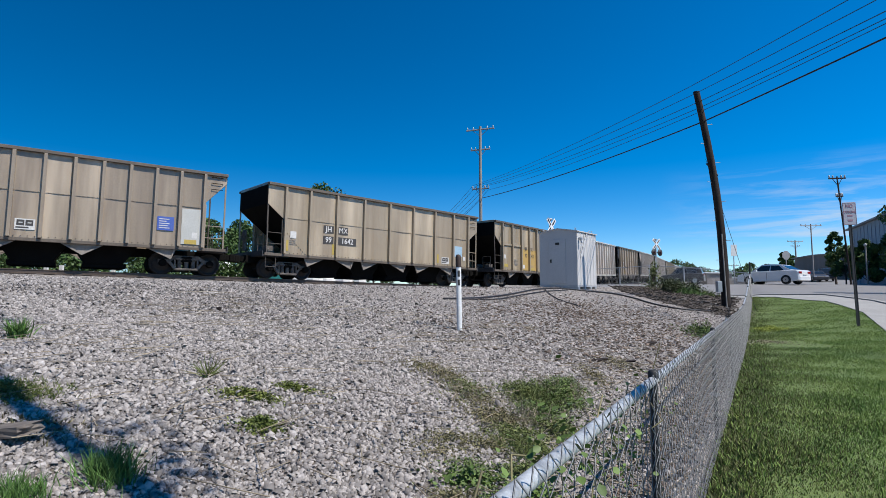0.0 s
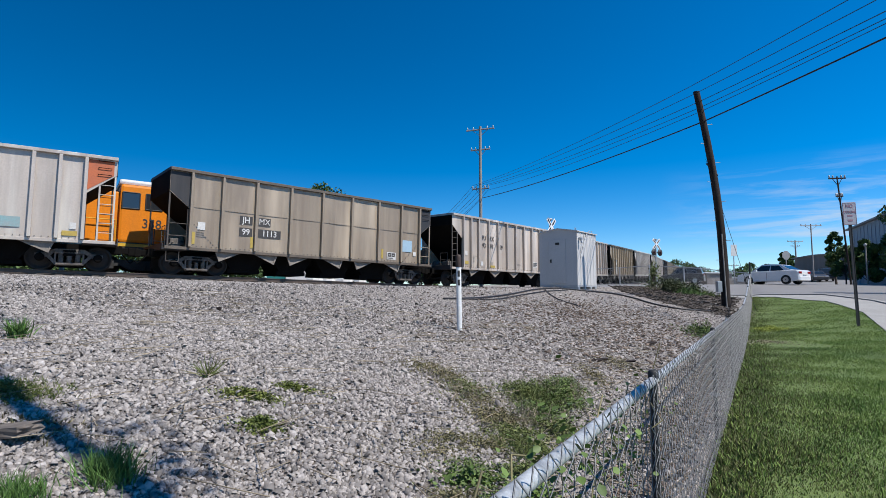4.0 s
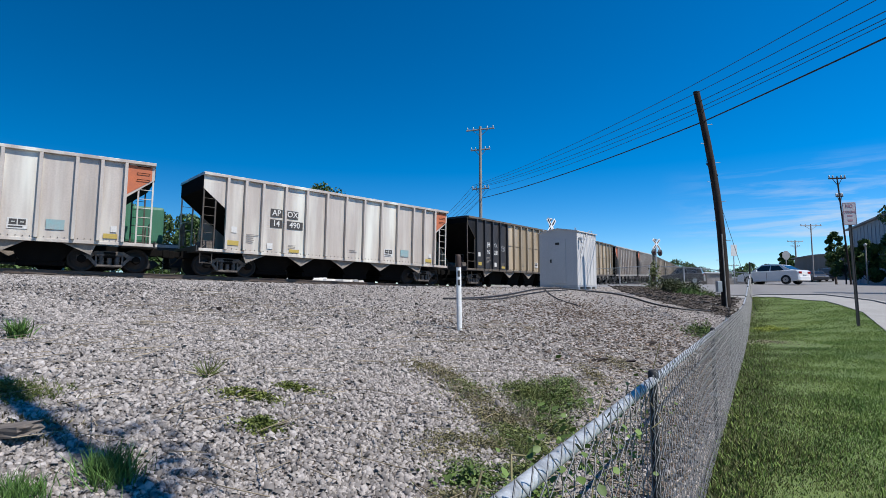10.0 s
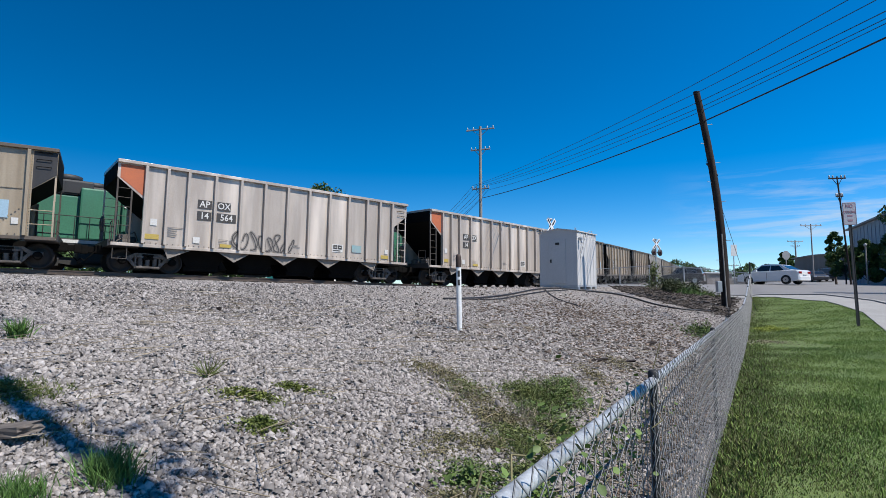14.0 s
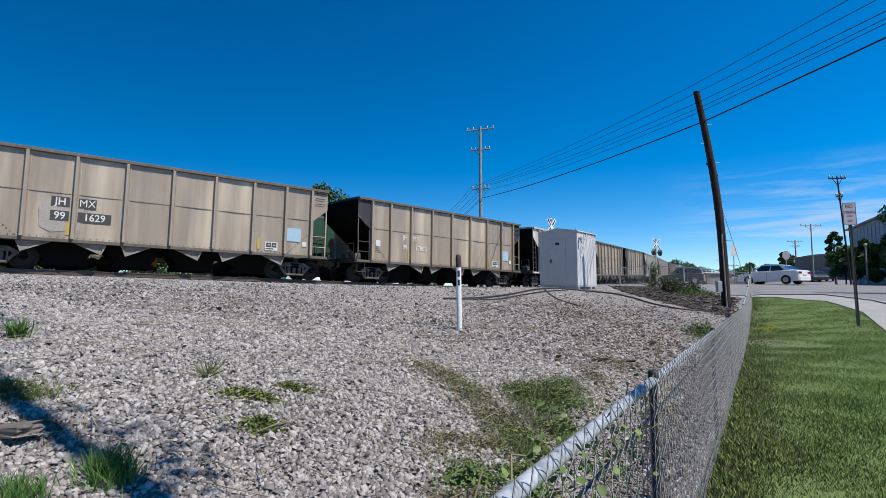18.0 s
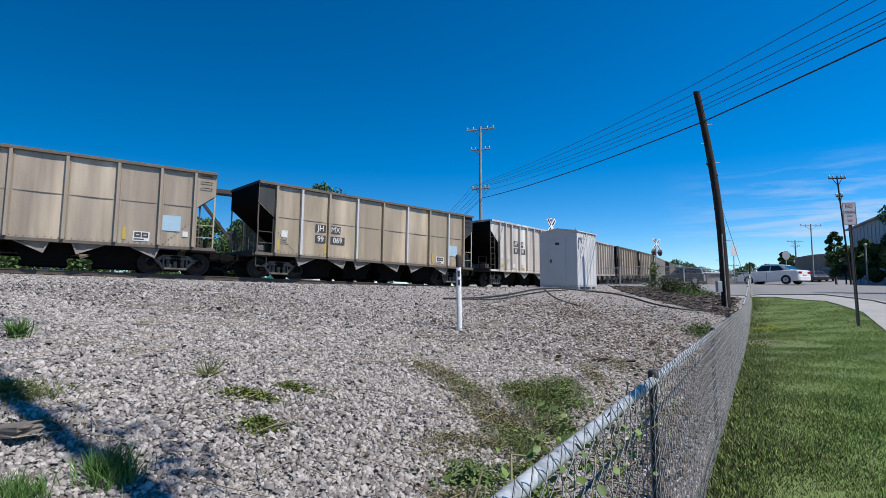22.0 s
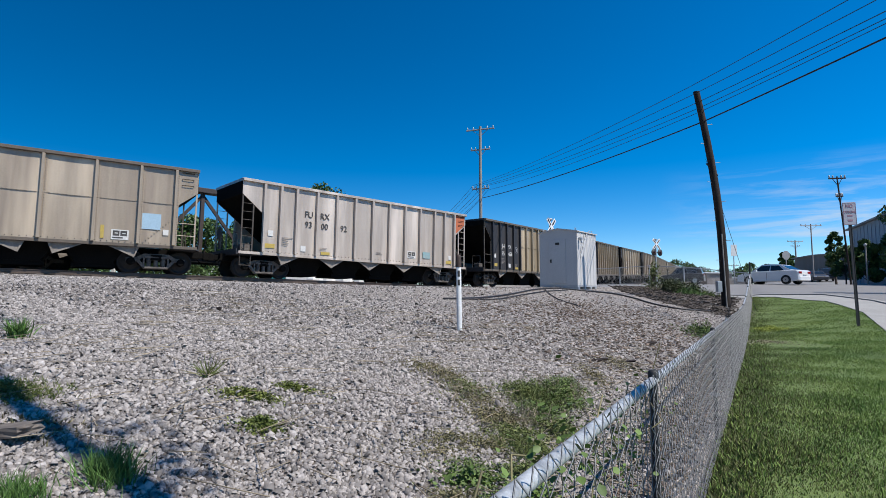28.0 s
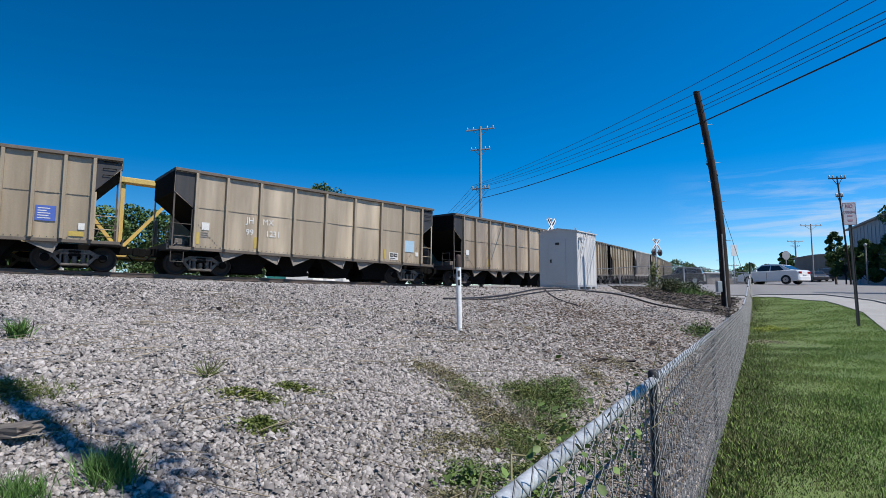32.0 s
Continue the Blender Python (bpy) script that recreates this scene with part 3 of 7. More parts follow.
    bw = Geo().lathe([(0.24, -0.02), (0.28, 0), (0.24, 0.02)], 14, "x", (-e - 0.12, 0.6, 2.0))
    bw.box(-e - 0.12, 0.48, 1.3, -e - 0.02, 0.72, 2.3, 0.02)
    d["brake_wheel"] = bw.mesh("brake_wheel")
    br = Geo().lathe([(0.16, -0.35), (0.19, -0.3), (0.19, 0.3), (0.16, 0.35)], 12, "x", (-e + 0.75, 0.2, SILL + 0.25))
    br.box(-e + 0.3, -0.95, SILL, -e + 0.7, -0.55, SILL + 0.4, 0.03)
    br.path([(-e + 0.2, -1.1, SILL + 0.1), (-e + 0.9, -0.6, SILL + 0.55), (-e + 1.2, 0.3, SILL + 0.3)], 0.022)
    d["brake_gear"] = br.mesh("brake_gear")
    co = Geo().box(-e - 0.62, -0.12, 0.74, -e - 0.3, 0.12, 0.98, 0.03)
    co.box(-e - 0.80, -0.17, 0.68, -e - 0.56, 0.17, 1.02, 0.05)
    d["coupler"] = co.mesh("coupler")
    d["air_hose"] = Geo().path([(-e - 0.3, -0.3, 0.85), (-e - 0.55, -0.33, 0.55), (-e - 0.68, -0.25, 0.4), (-e - 0.78, -0.2, 0.5)], 0.022).mesh("air_hose")
    # bogie
    fr = []
    for k in (-1, 1):
        g = Geo()
        y = k * 0.98
        g.prism([(-1.05, 0.60), (-0.72, 0.62), (-0.45, 0.78), (0.45, 0.78), (0.72, 0.62), (1.05, 0.60), (1.05, 0.46), (0.78, 0.44), (0.62, 0.50), (0.42, 0.66), (-0.42, 0.66), (-0.62, 0.50), (-0.78, 0.44), (-1.05, 0.46)], y - 0.06, y + 0.06)
        g.prism([(-0.70, 0.50), (-0.60, 0.54), (-0.36, 0.27), (0.36, 0.27), (0.60, 0.54), (0.70, 0.50), (0.42, 0.17), (-0.42, 0.17)], y - 0.06, y + 0.06)
        for x_ in (-0.46, 0.40):
            g.box(x_, y - 0.08, 0.24, x_ + 0.06, y + 0.08, 0.68, 0.01)
        g.box(-0.42, y - 0.14, 0.60, 0.42, y + 0.14, 0.68, 0.015)
        g.box(-0.42, y - 0.14, 0.19, 0.42, y + 0.14, 0.26, 0.015)
        fr.append(g.mesh("side_frame"))
    d["side_frame"] = fr
    sp = Geo()
    for x in (-0.26, 0, 0.26):
        sp.lathe([(0.07 + 0.03 * (j % 2), j * 0.028) for j in range(13)], 9, "z", (x, 0, 0.26))
    d["springs"] = sp.mesh("springs")
    d["bolster"] = Geo().box(-0.2, -1.12, 0.52, 0.2, 1.12, 0.74, 0.03).mesh("bolster")
    d["bearing_cap"] = Geo().lathe([(0.11, -0.13), (0.15, -0.1), (0.15, 0.1), (0.11, 0.13)], 12, "y").mesh("bearing_cap")
    wh = Geo()
    for k in (-1, 1):
        pr = [(0.10, -0.09), (0.14, -0.07), (0.30, 0.0), (0.38, 0.03), (0.40, -0.05), (0.457, -0.055), (0.457, 0.05), (0.485, 0.06), (0.485, 0.085), (0.36, 0.05), (0.10, 0.08)]
        wh.lathe([(r, -k * h) for r, h in pr], 16, "y", (0, k * 0.76, 0))
    wh.tube((0, -1.03, 0), (0, 1.03, 0), 0.08, n=10)
    d["wheelset"] = wh.mesh("wheelset")
    d["brake_beam"] = Geo().box(-0.62, -0.9, 0.33, -0.52, 0.9, 0.42, 0.01).box(0.52, -0.9, 0.33, 0.62, 0.9, 0.42, 0.01).mesh("brake_beam")
    SHAPES[kind] = d
    return d


FLIP = Matrix.Rotation(math.pi, 4, "Z")
wheelsets = []


def plate(name, w, h, material, parent, x, z, label="", lift=0.032):
    g = Geo().box(-w / 2, -0.004, -h / 2, w / 2, 0.004, h / 2)
    return part(name, g, material, parent, label, pose(x, -HALF_W - lift, z))


def bars(name, rows, w, h, material, parent, x, z, label="", lift=0.034):
    """A block of small unreadable writing as plain bars."""
    g, rnd = Geo(), random.Random(name + str(round(x, 2)))
    for r in range(rows):
        ww = w * rnd.uniform(0.55, 1.0)
        zz = h / 2 - (r + 0.5) * h / rows
        g.box(-w / 2, -0.003, zz - h / rows * 0.17, -w / 2 + ww, 0.003, zz + h / rows * 0.17)
    return part(name, g, material, parent, label, pose(x, -HALF_W - lift, z))


def stencil(car, x, z):
    """White-framed inspection stencil of two dark squares over a line of small print."""
    plate("stencil_border", 0.58, 0.38, P_WHITE, car, x, z, "white stencil frame", 0.026)
    for k in (-1, 1):
        sq = plate("inspection_stencil", 0.22, 0.20, P_INK, car, x + k * 0.125, z + 0.05, "black stencil square", 0.031)
        part("stencil_text", Geo().box(-0.05, -0.008, -0.02, 0.06, -0.004, 0.02), P_PALE, sq)
    bars("small_print", 1, 0.5, 0.14, P_INK, car, x, z - 0.12, lift=0.034)


def bogie(car, d, x):
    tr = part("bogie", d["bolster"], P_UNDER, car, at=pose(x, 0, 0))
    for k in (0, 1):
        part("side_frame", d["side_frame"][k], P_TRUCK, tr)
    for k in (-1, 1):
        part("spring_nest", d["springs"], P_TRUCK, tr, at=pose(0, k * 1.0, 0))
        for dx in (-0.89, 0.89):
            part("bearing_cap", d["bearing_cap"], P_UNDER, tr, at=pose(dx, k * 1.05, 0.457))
    part("brake_beam", d["brake_beam"], P_UNDER, tr)
    for dx in (-0.89, 0.89):
        ws = part("wheelset", d["wheelset"], P_WHEEL, tr, at=pose(dx, 0, 0.46))
        wheelsets.append((ws, dx, 0.46))
    return tr


def hopper_car(kind, body, marks, style, extras, label):
    d = car_shapes(kind)
    e, gap, px = d["e"], d["gap"], d["px"]
    dz0, dz1 = DIAG[kind]

    def mid(i, share=0.5):
        """A place in the panel to the right of post i."""
        return px[i] + (px[i + 1] - px[i]) * share

    car = thing("hopper_car", Matrix.Identity(4), label, "hopper car", "coal train cars")
    dark_ends = "dark_ends" in extras
    for k, m in ((1, Matrix.Identity(4)), (-1, FLIP)):
        part("side_sheet", d["side_sheet"], body, car, at=m @ pose(0, -HALF_W, 0))
        part("side_sill", d["side_sill"], body if body in (P_GREY, P_SILVER) else P_CHORD, car, at=m @ pose(0, -HALF_W + 0.02, 0))
        part("top_chord", d["top_chord"], body if body in (P_GREY, P_SILVER) else P_CHORD, car, at=m @ pose(0, -HALF_W, 0))
        part("end_chord", d["end_chord"], P_CHAR if dark_ends else body, car, at=m @ pose(-e + 0.07, 0, 0))
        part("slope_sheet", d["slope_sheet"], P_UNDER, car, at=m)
        part("end_platform", d["end_platform"], P_CHAR, car, at=m)
        part("ladder", d["ladder"], P_RAIL, car, at=m @ pose(0, -HALF_W + 0.03, 0))
        part("ladder", d["ladder"], body, car, at=m @ Matrix.Diagonal((-1, 1, 1, 1)) @ pose(0, -HALF_W + 0.03, 0))
        part("stirrup_step", d["stirrup_step"], P_RAIL, car, at=m @ pose(0, -HALF_W + 0.05, 0))
        for ra in d["railing"]:
            part("handrail", ra, P_RAIL, car, at=m)
        for z in (up(0.78), up(0.86), up(0.94)):
            part("grab_iron", d["grab_iron"], P_UNDER, car, at=m @ pose(e - 0.62, -HALF_W - 0.02, z))
        part("coupler", d["coupler"], P_UNDER, car, at=m)
        part("air_hose", d["air_hose"], P_UNDER, car, at=m)
        for i, x in enumerate(px):
            paint_here = body
            if k == 1 and "bright_ribs" in extras and i in (1, 3, 5, 7):
                paint_here = P_BRIGHT
            if k == 1 and kind == "D" and i < 5:
                paint_here = P_CHAR
            part("side_post", d["side_post"], paint_here, car, "bare bright rib" if paint_here is P_BRIGHT else "", m @ pose(x, -HALF_W - 0.02, 0))
        if kind in "AD":
            part("rivet_seam", d["seam"], body, car, at=m @ pose(0, -HALF_W - 0.02, 0))
        tagged(part("rivet_seam", d["sill_rivets"], P_RAIL, car, at=m @ pose(0, -HALF_W - 0.02, 0)), kind="stuff")
        if kind == "A":
            tagged(part("rivet_seam", d["rivets"], body, car, at=m @ pose(0, -HALF_W - 0.02, 0)), kind="stuff")
        if kind == "C":
            for i in (0, 1, 8, 9):
                w2 = (px[i + 1] - px[i]) / 2 - 0.06
                part("cross_rib", Geo().box(-w2, -0.07, -0.06, w2, 0, 0.06, 0.01), body, car, at=m @ pose(mid(i), -HALF_W - 0.02, up(0.535)))
        for x, lean in d["gussets"]:
            part("gusset", d["gusset"][lean], P_GUSSET, car, at=m @ pose(x, -HALF_W + 0.12, 0))
    part("brake_wheel", d["brake_wheel"], P_TRUCK, car)
    part("brake_gear", d["brake_gear"], P_TRUCK, car)
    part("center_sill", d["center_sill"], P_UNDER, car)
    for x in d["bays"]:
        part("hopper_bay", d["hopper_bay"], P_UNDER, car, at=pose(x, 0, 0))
    for x in (-e + 1.35, e - 1.35):
        bogie(car, d, x)
    if kind == "D":
        g = Geo().prism([(-e + gap, SILL + 0.04), (-e + gap, dz1), (-e + 0.03, dz0), (-e + 0.03, TOP - 0.14), (px[4] - 0.06, TOP - 0.14), (px[4] - 0.06, SILL + 0.04)], -0.003, 0.003)
        part("dark_panel", g, P_CHAR, car, "black repainted end panels", pose(0, -HALF_W - 0.024, 0))
        ring = [(0.2 * math.cos(a * math.pi / 9), 0, 0.2 * math.sin(a * math.pi / 9)) for a in range(18)]
        part("round_emblem", Geo().path(ring, 0.016, 4, True).box(-0.07, -0.01, 0.03, 0.07, 0.01, 0.09).box(-0.03, -0.01, -0.1, 0.03, 0.01, 0.03), P_FAINTWHITE, car, "faded white round emblem", pose(mid(3), -HALF_W - 0.036, up(0.44)))
    if dark_ends:
        for k in (-1, 1):
            g = Geo().prism([(k * (e - gap + 0.06), dz1 + 0.06), (k * (e - 0.03), dz0 + 0.02), (k * (e - 0.03), TOP - 0.14), (k * (e - gap + 0.06), TOP - 0.14)], -0.003, 0.003)
            part("dark_panel", g, P_CHAR, car, "sooty black corner panel", pose(0, -HALF_W - 0.024, 0))
    for k, word in ((-1, "orange_left"), (1, "orange_right")):
        if word in extras:
            g = Geo().prism([(k * (e - gap + 0.06), dz1 + 0.16), (k * (e - 0.12), dz0 - 0.02), (k * (e - 0.12), TOP - 0.16), (k * (e - gap + 0.06), TOP - 0.16)], -0.003, 0.003)
            part("orange_panel", g, P_ORANGE, car, "faded orange corner patch", pose(0, -HALF_W - 0.027, 0))
    # reporting marks across one post
    if marks:
        i = 3 if kind in "B" else 2
        xc = px[i]
        z1, z2 = {"A": (up(0.425), up(0.265)), "B": (up(0.575), up(0.425))}.get(kind, (up(0.49), up(0.34)))
        white = style in ("box", "white")
        ink = P_WHITE if white else P_INK
        if style == "ochre":
            xc = px[3]
            plate("marks_panel", px[4] - px[2] - 0.16, 1.46, P_OCHRE, car, xc, SILL + 0.80, "ochre lettering panel", 0.026)
        if style == "pale":
            xc = mid(1)
            plate("marks_panel", px[2] - px[1] - 0.14, 1.52, P_PALE, car, xc, SILL + 0.84, "pale lettering panel", 0.026)
            for z, s in ((2.50, marks[0] + marks[1]), (2.06, marks[2] + marks[3])):
                lettering("reporting_mark", s, 0.36, P_INK, car, pose(xc, -HALF_W - 0.034, z, 90), 0.85)
            bars("small_print", 3, 0.6, 0.4, P_FAINT, car, xc, 1.5)
        else:
            if marks[0] == "FU":
                third = marks[3].split()
                for z, s, i in ((z1, "FU", 1), (z1, "RX", 2), (z2, marks[2], 1), (z2, third[0], 2), (z2, third[1], 3)):
                    lettering("reporting_mark", s, 0.42, ink, car, pose(mid(i + 1, 0.62 if i == 1 else 0.42), -HALF_W - 0.034, z + 0.1, 90), 0.92)
            for z, a, b in ((z1, marks[0], marks[1]), (z2, marks[2], marks[3])) if marks[0] != "FU" else ():
                for q, s, gw in ((-1, a, 0.0), (1, b, 0.0)):
                    wch = 0.25 * len(s)
                    x = xc + q * (0.10 + wch / 2 + (0.06 if kind == "A" else 0.04))
                    if style == "palebox":
                        plate("mark_patch", wch + 0.08, 0.4, P_PALE, car, x, z, "pale lettering patch", 0.026)
                    if style == "box":
                        plate("mark_box", wch + 0.06, 0.37, P_INK, car, x, z, "black lettering box", 0.026)
                    lettering("reporting_mark", s, 0.38, ink, car, pose(x, -HALF_W - 0.034, z, 90), 0.92)
    if "smear" in extras:
        g = Geo().prism([(-0.62, -0.55), (-0.3, -0.72), (0.55, -0.6), (0.66, 0.2), (0.3, 0.62), (-0.4, 0.55), (-0.68, 0.1)], -0.002, 0.002)
        part("pale_smear", g, P_SMEAR, car, "pale scrubbed patch behind the lettering", pose(px[2] - 0.35, -HALF_W - 0.0235, up(0.30)))
    # stencils and placards
    if kind == "A":
        plate("placard", 0.30, 0.32, P_WHITE, car, mid(0, 0.36), up(0.29))
        bars("small_print", 3, 0.5, 0.26, P_FAINT, car, mid(0, 0.42), 1.68)
        stencil(car, mid(6, 0.6), 1.42)
        plate("blue_placard", 0.66, 0.62, P_SKYBLUE, car, mid(7, 0.36), 2.02, "pale blue square placard")
        plate("placard", 0.2, 0.22, P_WHITE, car, e - gap - 0.28, 1.62)
        for x in (px[0] + 0.16, px[2] - 0.14, px[6] + 0.3):
            plate("yellow_mark", 0.12, 0.5, P_YELLOW, car, x, 1.5)
    else:
        plate("yellow_mark", 0.5, 0.2, P_YELLOW, car, mid(0, 0.42), 1.42)
        plate("placard", 0.24, 0.26, P_WHITE, car, px[0] + 0.36, 2.0)
        bars("small_print", 5, 0.6, 0.42, P_FAINT, car, mid(1), 1.68)
        plate("placard", 0.26, 0.26, P_WHITE, car, px[2] + 0.42, 1.42)
        bars("small_print", 3, 0.6, 0.2, P_FAINT, car, mid(3), 1.45)
        plate("yellow_mark", 0.48, 0.14, P_YELLOW, car, mid(3), 1.27)
        bars("small_print", 2, 0.5, 0.16, P_FAINT, car, mid(6), 1.5)
        stencil(car, mid(8), 1.58)
        if "teal" in extras:
            plate("teal_placard", 0.55, 0.36, P_TEAL, car, mid(9), 1.62, "faded teal placard")
        plate("yellow_mark", 0.46, 0.18, P_YELLOW, car, mid(len(px) - 2), 1.32)
        plate("placard", 0.2, 0.24, P_WHITE, car, px[-1] - 0.3, 1.6)
    if "white_patch" in extras:
        plate("white_patch", 0.72, 1.45, P_PALE, car, mid(len(px) - 2), 1.95, "bare whitish patch", 0.028)
    if "blue" in extras:
        plate("blue_placard", 0.6, 0.55, P_BLUE, car, mid(len(px) - 3, 0.45), 2.0, "bright blue placard")
        bars("placard_text", 5, 0.46, 0.44, P_WHITE, car, mid(len(px) - 3, 0.45), 2.0, lift=0.038)
    if "yellow_square" in extras:
        plate("yellow_placard", 0.55, 0.55, P_YELLOW, car, mid(len(px) - 2), 1.9, "yellow square placard")
    if "graffiti" in extras:
        # fat looping letters, outlined over a paler fill
        for tone, fat, seed in ((P_FAINT, 0.085, 5), (P_INK, 0.030, 5)):
            g, rnd, x = Geo(), random.Random(seed), 0.0
            for i in range(8):
                w_, h_ = rnd.uniform(0.34, 0.46), rnd.uniform(0.55, 0.85)
                ph, loops = rnd.uniform(0, 6.28), rnd.choice((1.0, 1.5, 2.0))
                pts = [(x + w_ * (0.5 + 0.5 * math.sin(ph + 6.28 * loops * k / 18) * (0.5 + 0.5 * k / 18)), 0, -0.42 + h_ * (0.5 - 0.5 * math.cos(3.14 * k / 9 + ph * 0.3))) for k in range(19)]
                g.path(pts, fat, 4)
                x += w_ * 0.92
            part("graffiti", g, tone, car, "dark spray-painted scrawl", Matrix.Translation((px[3] + 0.75, -HALF_W - (0.026 if tone is P_FAINT else 0.031), SILL + 0.50)) @ Matrix.Diagonal((1, 0.08, 1, 1)))
    return car


TAN_L, GREY_L, DARK_L = "dusty tan steel hopper car with riveted ribs", "pale grey ribbed coal hopper car with dirt streaks", "brown hopper car with black repainted end panels"
CARS = [  # kind, paint, marks, lettering style, extras
    ("D", P_BROWN, None, "", "white_patch blue"),
    ("A", P_TAN, ("JH", "MX", "99", "1642"), "box", ""),
    ("C", P_TAN2, ("JH", "MX", "97", "043"), "ochre", "yellow_square"),
    ("B", P_SILVER, ("JH", "MX", "05", "178"), "ink", "teal orange_right"),
    ("A", P_BROWN, ("JH", "MX", "99", "1113"), "box", "dark_ends"),
    ("B", P_GREY, ("FU", "RX", "93", "01 19"), "ink", "teal orange_right"),
    ("B", P_GREY, ("FU", "RX", "93", "00 87"), "ink", "teal orange_right"),
    ("C", P_TAN2, ("JH", "MX", "97", "433"), "pale", "yellow_square"),
    ("B", P_SILVER, ("AP", "OX", "14", "484"), "box", "teal orange_right"),
    ("B", P_SILVER, ("AP", "OX", "14", "490"), "box", "teal orange_right"),
    ("D", P_TAN, ("JH", "MX", "95", "281"), "white", "dark_ends blue"),
    ("A", P_TAN, ("JH", "MX", "99", "664"), "box", "dark_ends smear"),
    ("B", P_GREY, ("AP", "OX", "14", "564"), "box", "orange_left graffiti teal"),
    ("B", P_GREY, ("AP", "OX", "14", ""), "box", "orange_left"),
    ("A", P_TAUPE, ("JH", "MX", "99", "1981"), "ink", "dark_ends"),
    ("A", P_TAUPE, ("JH", "MX", "99", "1629"), "box", "smear"),
    ("A", P_TAUPE, ("JH", "MX", "99", "17800"), "white", "dark_ends"),
    ("B", P_SILVER, ("AP", "OX", "14", "243"), "box", "teal"),
    ("A", P_TAUPE, ("JH", "MX", "99", "1574"), "palebox", ""),
    ("A", P_TAN, ("JH", "MX", "99", "069"), "box", "bright_ribs dark_ends"),
    ("B", P_SILVER, ("AP", "OX", "14", "187"), "box", ""),
    ("B", P_GREY, ("JH", "MX", "40", "17"), "palebox", "teal"),
    ("A", P_BROWN, ("JH", "MX", "99", "033"), "white", "dark_ends"),
    ("A", P_TAUPE, ("JH", "MX", "99", "1358"), "box", ""),
    ("B", P_GREY, ("FU", "RX", "93", "00 92"), "ink", "teal orange_right"),
    ("D", P_TAN2, ("JH", "MX", "95", "466"), "white", "dark_ends white_patch"),
    ("D", P_TAN2, ("JH", "MX", "95", "427"), "white", "dark_ends blue"),
    ("A", P_TAN, ("JH", "MX", "99", "1231"), "white", "dark_ends"),
    ("A", P_BROWN, None, "", "dark_ends"),
    ("B", P_TAN, None, "", "teal"), ("A", P_TAN2, None, "", ""), ("B", P_GREY, None, "", ""), ("A", P_TAN, None, "", ""), ("B", P_BROWN, None, "", ""),
]
BETWEEN = 1.549
train, reach = [], 0.0
for kind, body, marks, style, extras in CARS:
    label = DARK_L if kind == "D" else GREY_L if body in (P_GREY, P_SILVER) else TAN_L
    if kind == "C":
        label = "tan hopper car with cross ribs and a painted lettering panel"
    if "graffiti" in extras:
        label = "pale grey hopper car with orange corner and dark graffiti"
    if "bright_ribs" in extras:
        label = "tan riveted hopper car with bare bright ribs"
    train.append((hopper_car(kind, body, marks, style, extras, label), reach, TYPES[kind]))
    reach += TYPES[kind] + BETWEEN
FIRST = train[1][1]


# ---- the second train: locomotives and empty centre-beam flat cars ----
L_ORANGE = surface("loco_orange", (0.90, 0.28, 0.012), (0.80, 0.24, 0.012), rough=0.45, big=0.8, fine=15, streak=2, dirt=(0.40, 0.15, 0.03), dirt_amount=0.3, bump=0.03, spec=0.2)
L_GREEN = surface("loco_green", (0.060, 0.235, 0.135), (0.045, 0.185, 0.11), rough=0.5, big=0.8, fine=15, streak=2, dirt=(0.05, 0.10, 0.07), dirt_amount=0.5, bump=0.03)
L_DKGREEN = surface("loco_dark_green", (0.022, 0.085, 0.055), (0.02, 0.065, 0.042), rough=0.5, big=0.8, fine=15, bump=0.03)
L_BLACK = surface("loco_black", (0.022, 0.024, 0.026), (0.035, 0.034, 0.033), rough=0.6, big=0.8, fine=15, bump=0.05)
L_YELLOW = surface("loco_yellow", (0.75, 0.46, 0.03), (0.62, 0.38, 0.03), rough=0.5, big=1.5, fine=15, bump=0.03)
L_WHITE = surface("loco_white", (0.78, 0.78, 0.76), (0.66, 0.66, 0.64), rough=0.5, big=1.5, fine=15, bump=0.03)
L_GLASS = glass("cab_glass")
P_BEAMDARK = surface("dark_brown_beam", (0.060, 0.042, 0.036), (0.040, 0.030, 0.027), rough=0.7, big=1, fine=15)
P_BEAMYEL = surface("yellow_beam", (0.66, 0.46, 0.10), (0.55, 0.38, 0.10), rough=0.6, big=1, fine=15, streak=2, dirt=(0.30, 0.20, 0.10), dirt_amount=0.4)
DS = car_shapes("B")


def loco_bogie(parent, x, axles):
    tr = part("bogie", Geo().box(-2.3, -0.35, 0.5, 2.3, 0.35, 0.8, 0.04), P_UNDER, parent, at=pose(x, 0, 0))
    for k in (-1, 1):
        g = Geo().prism([(-2.6, 0.55), (-2.4, 0.75), (2.4, 0.75), (2.6, 0.55), (2.3, 0.35), (1.2, 0.5), (0.8, 0.3), (-0.8, 0.3), (-1.2, 0.5), (-2.3, 0.35)], k * 1.0 - 0.08, k * 1.0 + 0.08)
        part("side_frame", g, L_BLACK, tr)
    for dx in axles:
        ws = part("wheelset", DS["wheelset"], P_WHEEL, tr, at=pose(dx, 0, 0.5))
        wheelsets.append((ws, dx, 0.5))
        for k in (-1, 1):
            part("axle_box", Geo().box(dx - 0.2, k * 1.1 - 0.08, 0.34, dx + 0.2, k * 1.1 + 0.08, 0.7, 0.03), L_BLACK, tr)


